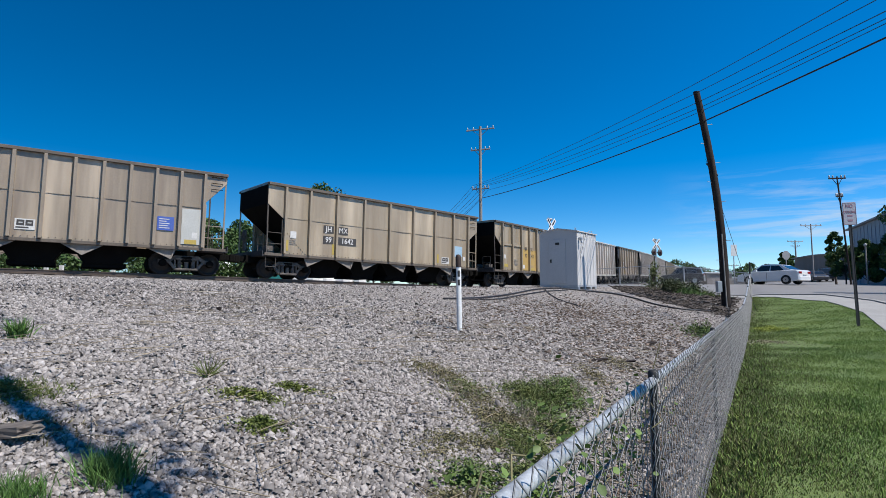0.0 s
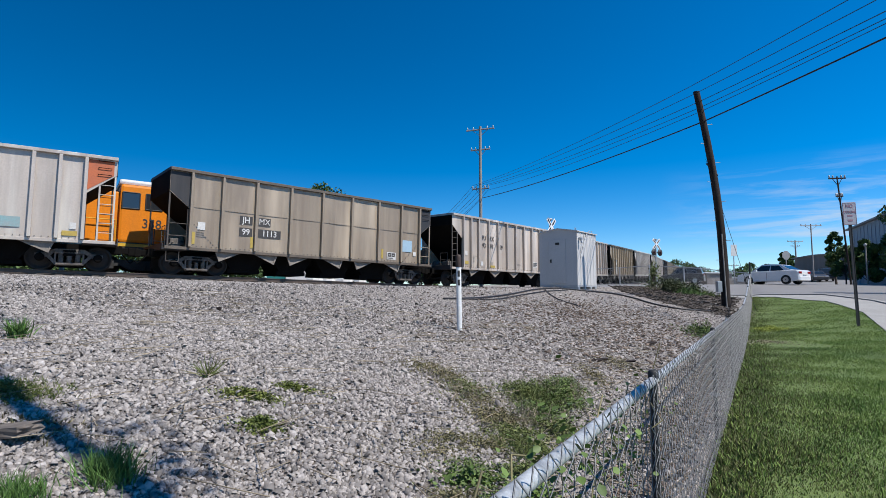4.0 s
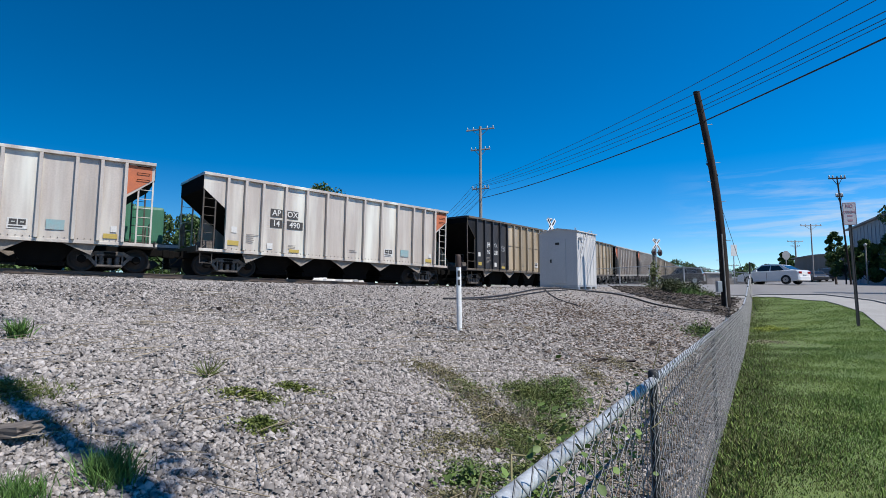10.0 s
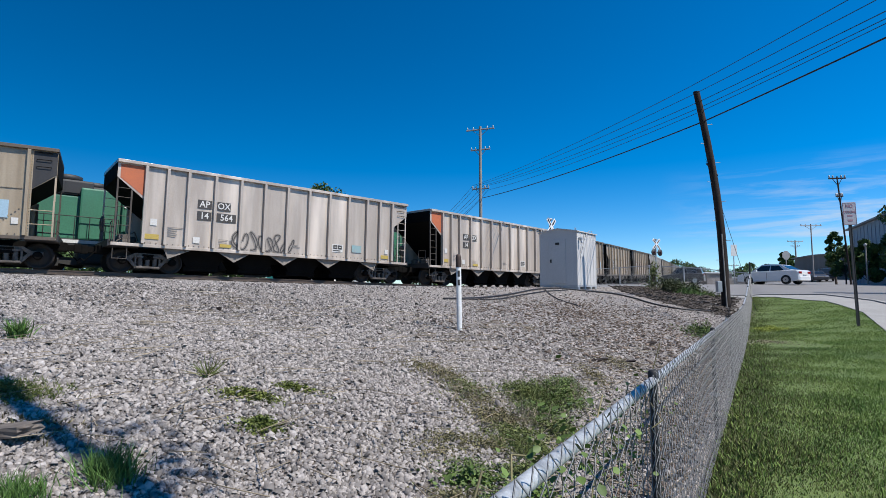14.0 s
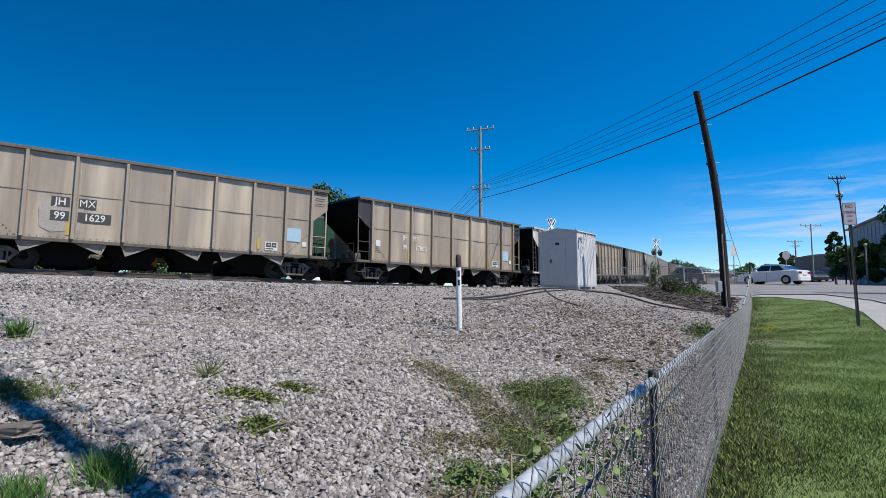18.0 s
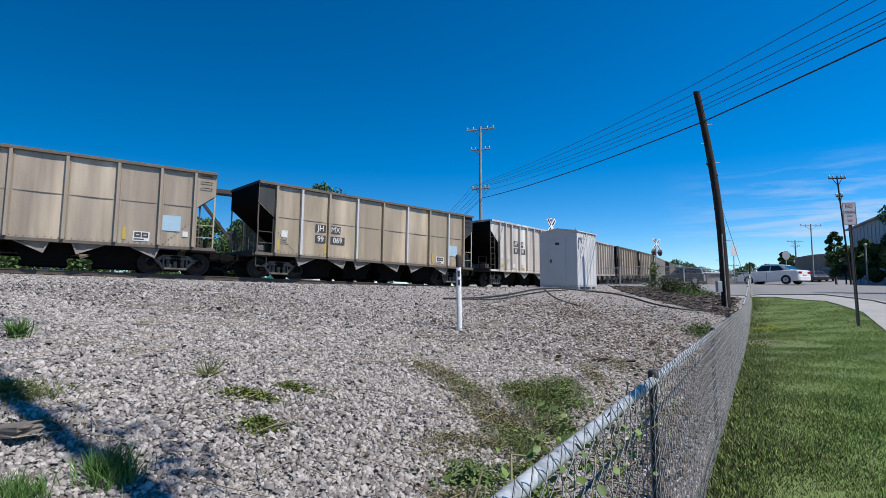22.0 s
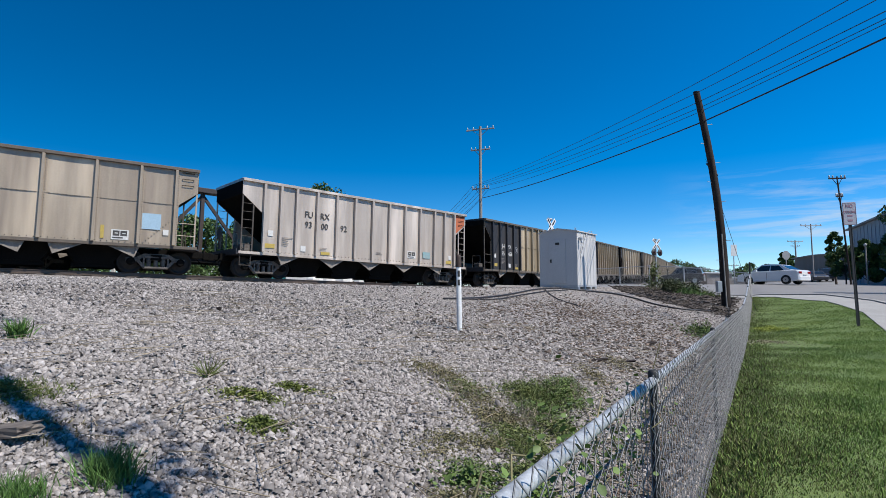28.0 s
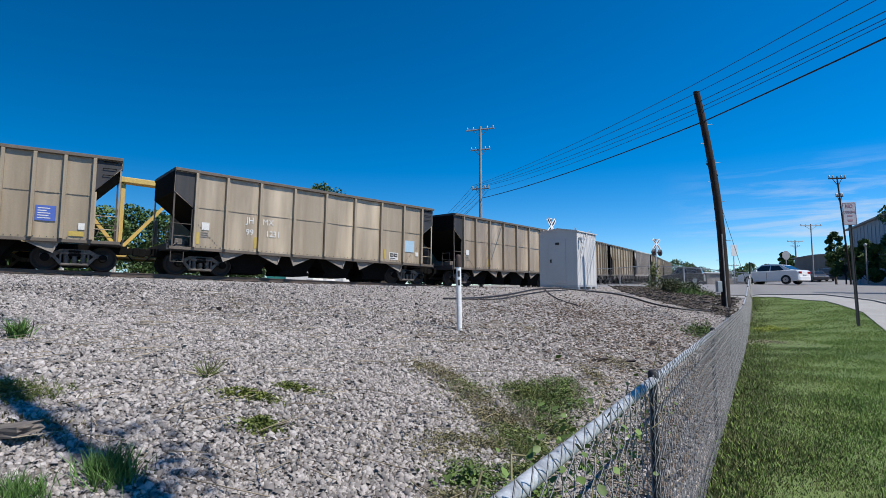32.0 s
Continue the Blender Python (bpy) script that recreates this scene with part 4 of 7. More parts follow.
def locomotive(scheme, cab_right, length, number):
    """Body runs along x; the cab stands at the +x end when cab_right. The camera's side is -y."""
    paint_a, paint_b = {"orange": (L_ORANGE, L_YELLOW), "green": (L_GREEN, L_WHITE), "dark": (L_DKGREEN, L_WHITE)}[scheme]
    label = {"orange": "orange freight locomotive with yellow stripe and black roof", "green": "bright green freight locomotive with black roof", "dark": "dark green freight locomotive with white cab numbers"}[scheme]
    lo = thing("locomotive", Matrix.Identity(4), label, "locomotive", "locomotives")
    e, q = length / 2, 1 if cab_right else -1

    def bx(name, x0, x1, y, z0, z1, m, bev=0.04, label=""):
        a, b = sorted((q * x0, q * x1))
        return part(name, Geo().box(a, -y, z0, b, y, z1, bev), m, lo, label)

    bx("underframe", -e + 0.2, e - 0.2, 1.5, 1.22, 1.55, L_BLACK)
    bx("sill_stripe", -e + 0.25, e - 0.25, 1.515, 1.36, 1.50, paint_b, 0.0, "pale side sill stripe")
    bx("long_hood", -e + 1.3, e - 5.0, 0.92, 1.55, 3.55, paint_a, 0.08)
    bx("hood_roof", -e + 1.3, e - 5.0, 0.90, 3.55, 4.05, L_BLACK, 0.15)
    bx("radiator", -e + 1.6, -e + 5.0, 1.3 if scheme == "orange" else 0.98, 3.55, 4.25, L_BLACK, 0.1)
    bx("electrical_cabinet", e - 6.6, e - 4.95, 1.25, 1.55, 3.9, paint_a, 0.08)
    bx("cab", e - 5.0, e - 2.3, 1.48, 1.55, 4.25, paint_a, 0.12)
    bx("cab_roof", e - 5.05, e - 2.25, 1.36, 4.25, 4.5, L_WHITE if scheme == "orange" else L_BLACK, 0.1)
    bx("nose", e - 2.3, e - 0.9, 1.2, 1.55, 3.3, paint_a, 0.14)
    bx("fuel_tank", -e + 6.3 if length > 14 else -1.0, e - 6.3 if length > 14 else 1.0, 1.35, 0.45, 1.22, L_BLACK, 0.15)
    for x, y in ((-e + 2.4, 0.0), (-e + 4.0, 0.0), (-0.5, 0.0)):
        part("roof_fan", Geo().lathe([(0.55, 0), (0.6, 0.02), (0.6, 0.22), (0.5, 0.26)], 16, "z", (q * x, y, 4.3 if x < -e + 4.5 else 4.05)), L_BLACK, lo)
    part("exhaust_stack", Geo().box(q * 1.6 - 0.35, -0.2, 4.05, q * 1.6 + 0.35, 0.2, 4.45, 0.03), L_BLACK, lo)
    for x in (e - 4.55, e - 3.6):
        part("cab_window", Geo().box(q * x - 0.33, -1.5, 3.15, q * x + 0.33, -1.475, 3.85), L_GLASS, lo)
        part("window_frame", Geo().path([(q * x - 0.35, -1.49, 3.13), (q * x + 0.35, -1.49, 3.13), (q * x + 0.35, -1.49, 3.87), (q * x - 0.35, -1.49, 3.87)], 0.03, closed=True), L_WHITE if scheme != "orange" else L_BLACK, lo)
    for y in (-0.62, 0.62):
        part("windshield", Geo().box(q * (e - 2.3) - 0.03, y - 0.4, 3.1, q * (e - 2.3) + 0.03, y + 0.4, 3.85), L_GLASS, lo)
    part("number_board", Geo().box(q * (e - 2.28) - 0.06, -1.1, 3.95, q * (e - 2.28) + 0.06, -0.5, 4.2), L_WHITE, lo)
    for i in range(9):
        x = -e + 5.4 + i * (length - 11.2) / 9
        part("hood_door", Geo().box(q * x - 0.04 * (length - 11), -0.945, 1.75, q * x + 0.04 * (length - 11), -0.915, 3.3, 0.01), paint_a, lo)
    for i in range(4):
        x = -e + 1.9 + i * 0.78
        part("grille", Geo().box(q * x - 0.33, -1.325 if scheme == "orange" else -1.005, 3.65, q * x + 0.33, -1.295 if scheme == "orange" else -0.975, 4.15), L_BLACK, lo)
    rail = Geo().path([(q * (-e + 0.5), -1.45, 2.55), (q * (e - 5.1), -1.45, 2.55)], 0.02)
    part("handrail", rail, L_YELLOW if scheme == "orange" else L_BLACK, lo)
    for i in range(11):
        x = -e + 0.5 + i * (length - 5.6) / 10
        part("stanchion", Geo().tube((q * x, -1.45, 1.55), (q * x, -1.45, 2.55), 0.018, n=6), L_YELLOW if scheme == "orange" else L_BLACK, lo)
    for k in (-1, 1):
        for y in (-1.3, 1.3):
            part("steps", Geo().box(k * (e - 0.35) - 0.25, y - 0.15, 0.45, k * (e - 0.35) + 0.25, y + 0.15, 1.3, 0.02), paint_b if scheme == "orange" else L_BLACK, lo)
        part("pilot", Geo().box(k * (e - 0.15) - 0.08, -1.4, 0.25, k * (e - 0.15) + 0.08, 1.4, 1.4, 0.03), L_BLACK, lo)
        part("coupler", Geo().box(k * (e + 0.1) - 0.35, -0.15, 0.72, k * (e + 0.1) + 0.35, 0.15, 1.0, 0.04), P_UNDER, lo)
    part("headlight", Geo().box(q * (e - 0.86) - 0.04, -0.2, 2.3, q * (e - 0.86) + 0.04, 0.2, 2.5, 0.02), L_WHITE, lo)
    if scheme == "orange":
        bx("hood_stripe", -e + 1.32, e - 5.05, 0.93, 1.62, 1.9, L_YELLOW, 0.0, "yellow lower stripe")
        g = Geo()
        for i in range(4):
            g.box(q * (-2.5 + i * 1.3) - 0.45, -0.962, 2.2, q * (-1.5 + i * 1.3) + 0.45, -0.95, 3.0)
        part("emblem", g, L_BLACK, lo, "black painted emblem bars")
    lettering("cab_number", number, 0.62, L_WHITE if scheme != "orange" else L_BLACK, lo, pose(q * (e - 3.65), -1.487, 2.45, 90), 0.9)
    long = length > 14
    for x in (-e + 3.6, e - 3.6) if long else (-e + 2.5, e - 2.5):
        loco_bogie(lo, x, (-1.65, 0, 1.65) if long else (-1.2, 1.2))
    return lo


def centre_beam(body, label):
    length = 22.6
    e = length / 2
    c = thing("centre_beam_flat_car", Matrix.Identity(4), label, "flat car", "empty lumber cars")
    part("deck", Geo().box(-e, -1.35, 0.95, e, 1.35, 1.2, 0.03), body, c)
    part("side_sill", Geo().box(-e, -1.45, 0.85, e, -1.35, 1.3, 0.02), body, c)
    part("side_sill", Geo().box(-e, 1.35, 0.85, e, 1.45, 1.3, 0.02), body, c)
    part("top_beam", Geo().box(-e, -0.32, 4.52, e, 0.32, 4.78, 0.03), body, c)
    for k in (-1, 1):
        part("bulkhead", Geo().box(k * (e - 0.12) - 0.12, -1.4, 1.2, k * (e - 0.12) + 0.12, 1.4, 4.78, 0.03), body, c)
        part("coupler", Geo().box(k * (e + 0.25) - 0.4, -0.15, 0.72, k * (e + 0.25) + 0.4, 0.15, 1.0, 0.04), P_UNDER, c)
        tr = part("bogie", DS["bolster"], P_UNDER, c, at=pose(k * (e - 1.9), 0, 0))
        for j in (0, 1):
            part("side_frame", DS["side_frame"][j], P_TRUCK, tr)
        for dx in (-0.89, 0.89):
            wheelsets.append((part("wheelset", DS["wheelset"], P_WHEEL, tr, at=pose(dx, 0, 0.46)), dx, 0.46))
    n = 9
    for i in range(n):
        x = -e + 1.3 + i * (length - 2.6) / (n - 1)
        part("centre_post", Geo().box(x - 0.09, -0.12, 1.2, x + 0.09, 0.12, 4.52, 0.015), body, c)
        if i < n - 1:
            x2 = x + (length - 2.6) / (n - 1)
            a, b = ((x, 1.25), (x2, 4.4)) if i % 2 == 0 else ((x, 4.4), (x2, 1.25))
            part("diagonal_brace", Geo().prism([(a[0], a[1] - 0.12), (a[0], a[1] + 0.12), (b[0], b[1] + 0.12), (b[0], b[1] - 0.12)], -0.07, 0.07), body, c)
    return c


second = []
for scheme, cab_right, front, rear, number in (("orange", True, 0.0, 18.6, "358"), ("green", False, 20.0, 36.7, "27"), ("green", True, 38.3, 58.2, "315"),
                                               ("green", True, 59.8, 71.6, "85"), ("dark", False, 73.0, 85.2, "418"), ("orange", False, 87.3, 103.0, "647")):
    second.append((locomotive(scheme, cab_right, rear - front - 0.7, number), (front + rear) / 2))
for i in range(4):
    ob = centre_beam(P_BEAMDARK if i < 2 else P_BEAMYEL, ("dark brown" if i < 2 else "yellow") + " empty centre-beam lumber flat car")
    second.append((ob, 117.4 + i * 25.2))


# ---- street, kerb, pavement ----
def strip(name, line, w0, w1, material, lift, thick=0.0, n=None):
    """A band beside a line of points (x, y), from w0 to w1 to its right, that follows the ground."""
    pts = [Vector((*p, 0)) for p in line]
    g, verts = Geo(), []
    cols = 6
    for i, p in enumerate(pts):
        d = (pts[min(i + 1, len(pts) - 1)] - pts[max(i - 1, 0)]).normalized()
        r = Vector((d.y, -d.x, 0))
        for j in range(cols):
            q = p + r * (w0 + (w1 - w0) * j / (cols - 1))
            verts.append((q.x, q.y, gz(q.x, q.y) + lift))
    faces = [(i * cols + j, i * cols + j + 1, (i + 1) * cols + j + 1, (i + 1) * cols + j) for i in range(len(pts) - 1) for j in range(cols - 1)]
    g.add(verts, faces, True)
    if thick:
        k = len(verts)
        for i in range(len(pts) - 1):
            for j, off in ((0, 0), (cols - 1, 0)):
                a, b = verts[i * cols + j], verts[(i + 1) * cols + j]
                g.add([a, b, (b[0], b[1], b[2] - thick), (a[0], a[1], a[2] - thick)], [(0, 1, 2, 3)])
    return g


def fine_line(pts, step=0.8):
    out = []
    for a, b in zip(pts, pts[1:]):
        n = max(1, int(math.dist(a, b) / step))
        out += [(a[0] + (b[0] - a[0]) * i / n, a[1] + (b[1] - a[1]) * i / n) for i in range(n)]
    return out + [pts[-1]]


# the lawn's far edge bends round the corner of the street
EDGE = fine_line([(4.0, -6.0), (6.8, 3.0), (9.9, 12.0), (12.6, 16.2), (14.5, 20.4), (14.8, 24.0), (13.6, 27.0), (11.6, 30.0), (9.0, 33.0)])
EDGE_V = np.array(EDGE)


def beyond_edge(x, y):
    """Signed distance to the right of the lawn's far edge."""
    x, y = np.atleast_1d(x), np.atleast_1d(y)
    d = np.full(x.shape, 1e9)
    sign = np.ones(x.shape)
    for (ax, ay), (bx, by) in zip(EDGE, EDGE[1:]):
        ex, ey = bx - ax, by - ay
        t = np.clip(((x - ax) * ex + (y - ay) * ey) / (ex * ex + ey * ey), 0, 1)
        qx, qy = x - ax - t * ex, y - ay - t * ey
        dist = np.hypot(qx, qy)
        near = dist < d
        d = np.where(near, dist, d)
        sign = np.where(near, np.where(ey * qx - ex * qy > 0, 1, -1), sign)
    return d * sign


pavement = tagged(new("pavement", strip("pavement", EDGE, 0.0, 1.5, M_CONCRETE, 0.03, 0.05).mesh("pavement", M_CONCRETE)), "pale concrete pavement beside the lawn", "pavement", kind="structure")
kerb = tagged(new("kerb", strip("kerb", EDGE, 1.505, 1.66, M_CONCRETE, 0.075, 0.16).mesh("kerb", M_CONCRETE)), "pale concrete kerb along the street", "kerb", kind="structure")


def road_mesh():
    xs = np.concatenate([np.linspace(4, 40, 91), np.linspace(40.6, 140, 60)])
    ys = np.concatenate([np.linspace(-12, 70, 165), np.linspace(71, 150, 40)])
    gx, gy = np.meshgrid(xs, ys)
    x, y = gx.ravel(), gy.ravel()
    u, s = off_track(x, y)
    z = ground_z(x, y) + 0.012
    keep = (beyond_edge(x, y) > 1.5) & (u > 1.6)
    ny, nx = gx.shape
    idx = np.arange(nx * ny).reshape(ny, nx)
    f = np.stack([idx[:-1, :-1], idx[:-1, 1:], idx[1:, 1:], idx[1:, :-1]], -1).reshape(-1, 4)
    f = f[keep[f].all(1)]
    used = np.unique(f)
    remap = np.full(nx * ny, -1)
    remap[used] = np.arange(len(used))
    return raw_mesh("road", np.stack([x, y, z], 1)[used], remap[f], M_ASPHALT, True)


road = tagged(new("road", road_mesh()), "worn grey asphalt street with cracks", "road", kind="structure")

# ---- signal hut ----
M_HUT = surface("hut_aluminium", (0.624, 0.612, 0.600), (0.540, 0.528, 0.516), rough=0.65, metal=0.0, spec=0.2, big=0.8, fine=20, streak=2, dirt=(0.504, 0.492, 0.480), dirt_amount=0.35, bump=0.03)
hut_turn = math.degrees(math.atan2(0.78, 0.62))
HUT = (5.51, 22.0)
hz = gz(5.9, 22.8) + 0.02
hut = thing("signal_hut", pose(HUT[0], HUT[1], hz, 0, 0, hut_turn), "silver-grey metal railway signal hut on skids", "signal hut")
# x runs along the bright long side, y into the hut
HL, HD, HH = 1.95, 1.72, 2.36
part("long_wall", Geo().box(0, 0.0, 0.12, HL, 0.05, HH, 0.01), M_HUT, hut)
part("long_wall", Geo().box(0, HD - 0.05, 0.12, HL, HD, HH, 0.01), M_HUT, hut)
gable = [(0.0, 0.12), (HD, 0.12), (HD, HH), (HD / 2, HH + 0.13), (0.0, HH)]
part("gable_wall", Geo().prism(gable, -0.004, 0.05, "x"), M_HUT, hut)
part("gable_wall", Geo().prism(gable, HL - 0.05, HL + 0.004, "x"), M_HUT, hut)
part("roof", Geo().prism([(-0.05, HH - 0.02), (HD / 2, HH + 0.13), (HD + 0.05, HH - 0.02), (HD + 0.05, HH + 0.02), (HD / 2, HH + 0.17), (-0.05, HH + 0.02)], -0.05, HL + 0.05, "x"), M_HUT, hut)
part("floor_frame", Geo().box(0, 0, 0.06, HL, HD, 0.12), M_GALV, hut)
door = part("door", Geo().box(-0.03, 0.5, 0.2, -0.008, 1.28, 2.05, 0.008), M_HUT, hut)
part("door_handle", Geo().box(-0.07, 1.14, 1.08, -0.03, 1.2, 1.22, 0.01), M_BLACK, door)
part("vent", Geo().box(-0.045, 0.78, 1.82, -0.03, 0.96, 1.92), M_BLACK, door)
for i in range(5):
    part("corner_rib", Geo().box(0.32 + i * 0.33, -0.012, 0.14, 0.36 + i * 0.33, 0.0, HH - 0.02), M_HUT, hut)
for x in (0.15, HL - 0.15):
    for y in (0.12, HD - 0.12):
        part("lifting_eye", Geo().path([(x - 0.05, y, HH), (x - 0.05, y, HH + 0.14), (x + 0.05, y, HH + 0.14), (x + 0.05, y, HH)], 0.014), M_GALV, hut)
part("conduit", Geo().path([(0.3, -0.03, 1.3), (0.9, -0.03, HH - 0.05), (1.25, -0.03, HH + 0.1)], 0.022), M_GALV, hut)
part("wall_lamp", Geo().box(0.12, -0.16, 2.0, 0.24, 0.0, 2.1, 0.02).tube((0.18, -0.12, 2.0), (0.18, -0.16, 1.86), 0.05, 0.06), M_GALV, hut)
for x in (0.1, 0.7, 1.3, 1.8):
    part("skid_block", Geo().box(x - 0.08, -0.03, -0.1, x + 0.08, HD + 0.03, 0.06, 0.01), M_GALV, hut)
def smooth_line(pts, n=6):
    """A smooth curve through points (x, y)."""
    out = []
    for i in range(len(pts) - 1):
        a, b, c, d = (Vector(pts[max(0, min(len(pts) - 1, i + k))]) for k in (-1, 0, 1, 2))
        for j in range(n):
            t = j / n
            out.append(0.5 * (2 * b + (c - a) * t + (2 * a - 5 * b + 4 * c - d) * t * t + (3 * b - a - 3 * c + d) * t ** 3))
    return out + [Vector(pts[-1])]


def swept(g, pts, r, n):
    """One unbroken tube through the points."""
    verts = []
    for i, p in enumerate(pts):
        d = (pts[min(i + 1, len(pts) - 1)] - pts[max(i - 1, 0)]).normalized()
        u = d.cross(Vector((0, 0, 1))).normalized()
        w = u.cross(d)
        verts += [p + (u * math.cos(2 * math.pi * k / n) + w * math.sin(2 * math.pi * k / n)) * r for k in range(n)]
    g.add(verts, [(i * n + k, i * n + (k + 1) % n, (i + 1) * n + (k + 1) % n, (i + 1) * n + k) for i in range(len(pts) - 1) for k in range(n)], True)
    return g


for line, r in (([(0.02, 14.5), (1.1, 15.8), (2.2, 17.7), (3.5, 20.2), (4.6, 21.6), (5.6, 21.6), (6.6, 21.4), (7.1, 20.2), (7.3, 18.6), (7.8, 17.8), (9.0, 18.2)], 0.03),
                ([(0.4, 14.9), (1.5, 15.9), (2.6, 17.9), (3.8, 19.9), (4.9, 21.2)], 0.022),
                ([(3.9, 20.6), (3.8, 19.0), (3.9, 17.3), (4.2, 16.2)], 0.02)):
    cab = thing("ground_cable", Matrix.Identity(4), "black cable lying over the gravel by the hut", "cable", "ground cables")
    part("cable", swept(Geo(), [Vector((q.x, q.y, gz(q.x, q.y) + 0.035)) for q in smooth_line(line)], r, 6), M_WIRE, cab)

# ---- white marker post ----
mp = thing("marker_post", pose(0.29, 9.5, gz(0.29, 9.5), 1.0, -0.8, 0), "slim white plastic marker post with dark cap", "marker post")
part("post", Geo().lathe([(0.045, -0.2), (0.045, 1.16), (0.04, 1.17)], 14), M_WHITE, mp)
part("cap", Geo().lathe([(0.05, 1.12), (0.05, 1.3), (0.035, 1.34), (0.0, 1.345)], 14), surface("dark_cap", (0.06, 0.035, 0.025), rough=0.7), mp)
part("stencil", Geo().box(-0.02, -0.048, 0.95, 0.02, -0.044, 1.06).box(-0.02, -0.048, 0.8, 0.02, -0.044, 0.9), M_BLACK, mp, "faint dark stencil marks")

# ---- utility poles and wires ----
PBX, PBY = 10.5, 20.0
pole = thing("utility_pole", pose(PBX, PBY, gz(PBX, PBY)), "leaning dark creosoted wooden utility pole", "utility pole")
PT = Vector((-0.79, 0.0, 8.2))
shaft, rings = Geo(), []
for k in range(14):
    q = -0.08 + 1.08 * k / 13
    c = PT * q + Vector((0.22 * math.sin(math.pi * max(q, 0)), 0, 0))
    rings += [c + Vector((math.cos(a * math.pi / 7), math.sin(a * math.pi / 7), 0)) * (0.16 - 0.045 * q) for a in range(14)]
shaft.add(rings, [(k * 14 + a, k * 14 + (a + 1) % 14, (k + 1) * 14 + (a + 1) % 14, (k + 1) * 14 + a) for k in range(13) for a in range(14)], True)
shaft.f.append(tuple(range(13 * 14, 14 * 14)))
shaft.smooth.append(False)
part("pole_shaft", shaft, M_POLE, pole)
for k in range(9):
    q = 0.12 + k * 0.09
    c = PT * q + Vector((0.22 * math.sin(math.pi * q), 0, 0))
    part("pole_step", Geo().tube(c, c + Vector(((-1) ** k * 0.30, -0.06, 0.02)), 0.012, n=5), M_GALV, pole)
part("conduit", Geo().path([(-0.06, -0.16, 0), tuple(PT * 0.33 + Vector((0.13, -0.15, 0)))], 0.022), M_GREYPOLE, pole)
part("ground_box", Geo().box(-0.34, -0.12, 0.55, -0.17, 0.08, 0.95, 0.02), M_GALV, pole)
part("guy_wire", Geo().path([tuple(PT * 0.68), (0.75, -0.2, 0.6), (0.95, -0.25, -0.1)], 0.008, 5), M_WIRE, pole)
part("insulator_bracket", Geo().path([tuple(PT * 0.66), tuple(PT * 0.60 + Vector((0.32, -0.1, 0)))], 0.03, 6), M_WIRE, pole)


def cross_pole(x, y, height, arms, label, lean=0.0, m=None, r=0.16, z0=None):
    p = thing("utility_pole", pose(x, y, gz(x, y) if z0 is None else z0, 0, lean), label, "utility pole", "distant utility poles")
    part("pole_shaft", Geo().tube((0, 0, -0.5), (0, 0, height), r, r * 0.7, 10), m or M_GREYPOLE, p)
    for z, half, turn in arms:
        c, s = math.cos(turn), math.sin(turn)
        part("cross_arm", Geo().tube((-half * c, -half * s, z), (half * c, half * s, z), 0.06, n=4), m or M_GREYPOLE, p)
        part("arm_brace", Geo().path([(-half * 0.6 * c, -half * 0.6 * s, z), (0, 0, z - 0.55), (half * 0.6 * c, half * 0.6 * s, z)], 0.025, 4), m or M_GREYPOLE, p)
        for q in (-0.92, -0.5, 0.5, 0.92):
            part("insulator", Geo().lathe([(0.03, 0.04), (0.055, 0.1), (0.05, 0.2), (0.02, 0.25)], 8, "z", (half * q * c, half * q * s, z)), M_GALV, p)
    return p


cross_pole(2.98, 42.0, 13.1, [(12.85, 1.15, -0.35), (11.2, 0.8, -0.35), (8.05, 0.7, -0.35)], "tall pale wooden power pole with three cross arms", r=0.15)


def wire(pts, r, sag):
    g = Geo()
    for a, b in zip(pts, pts[1:]):
        a, b = Vector(a), Vector(b)
        n = 14
        swept(g, [a.lerp(b, i / n) - Vector((0, 0, sag * 4 * (i / n) * (1 - i / n))) for i in range(n + 1)], r, 5)
    return g


za = gz(2.98, 42) + 8.05
for i, (dxa, dza, dxb, zb, zc, r) in enumerate(((-0.6, 0.25, -0.30, 8.66, 9.0, 0.011), (-0.3, 0.25, -0.12, 8.42, 8.7, 0.011), (0.2, 0.25, 0.06, 8.16, 8.40, 0.012),
                                               (0.55, 0.25, 0.14, 7.98, 8.42, 0.011), (0.62, -0.1, 0.16, 7.84, 8.42, 0.011), (0.1, -0.75, 0.18, 7.46, 8.28, 0.026))):
    w = thing("overhead_wire", Matrix.Identity(4), "black overhead wire strung between utility poles", "wire", "overhead wires")
    part("span", wire([(2.98 + dxa, 42, za + dza), (9.72 + dxb * 1.1, 20.0, 1.56 + (zb - 1.56) * 1.111), (14.4 + dxb * 1.5, -6.0, zc + 0.2)], r, 0.25), M_WIRE, w)
    w2 = part("far_span", wire([(2.98 + dxa, 42, za + dza), (-3.5 + dxa, 75, za - 0.3 + dza)], 0.014, 0.8), M_WIRE, w)

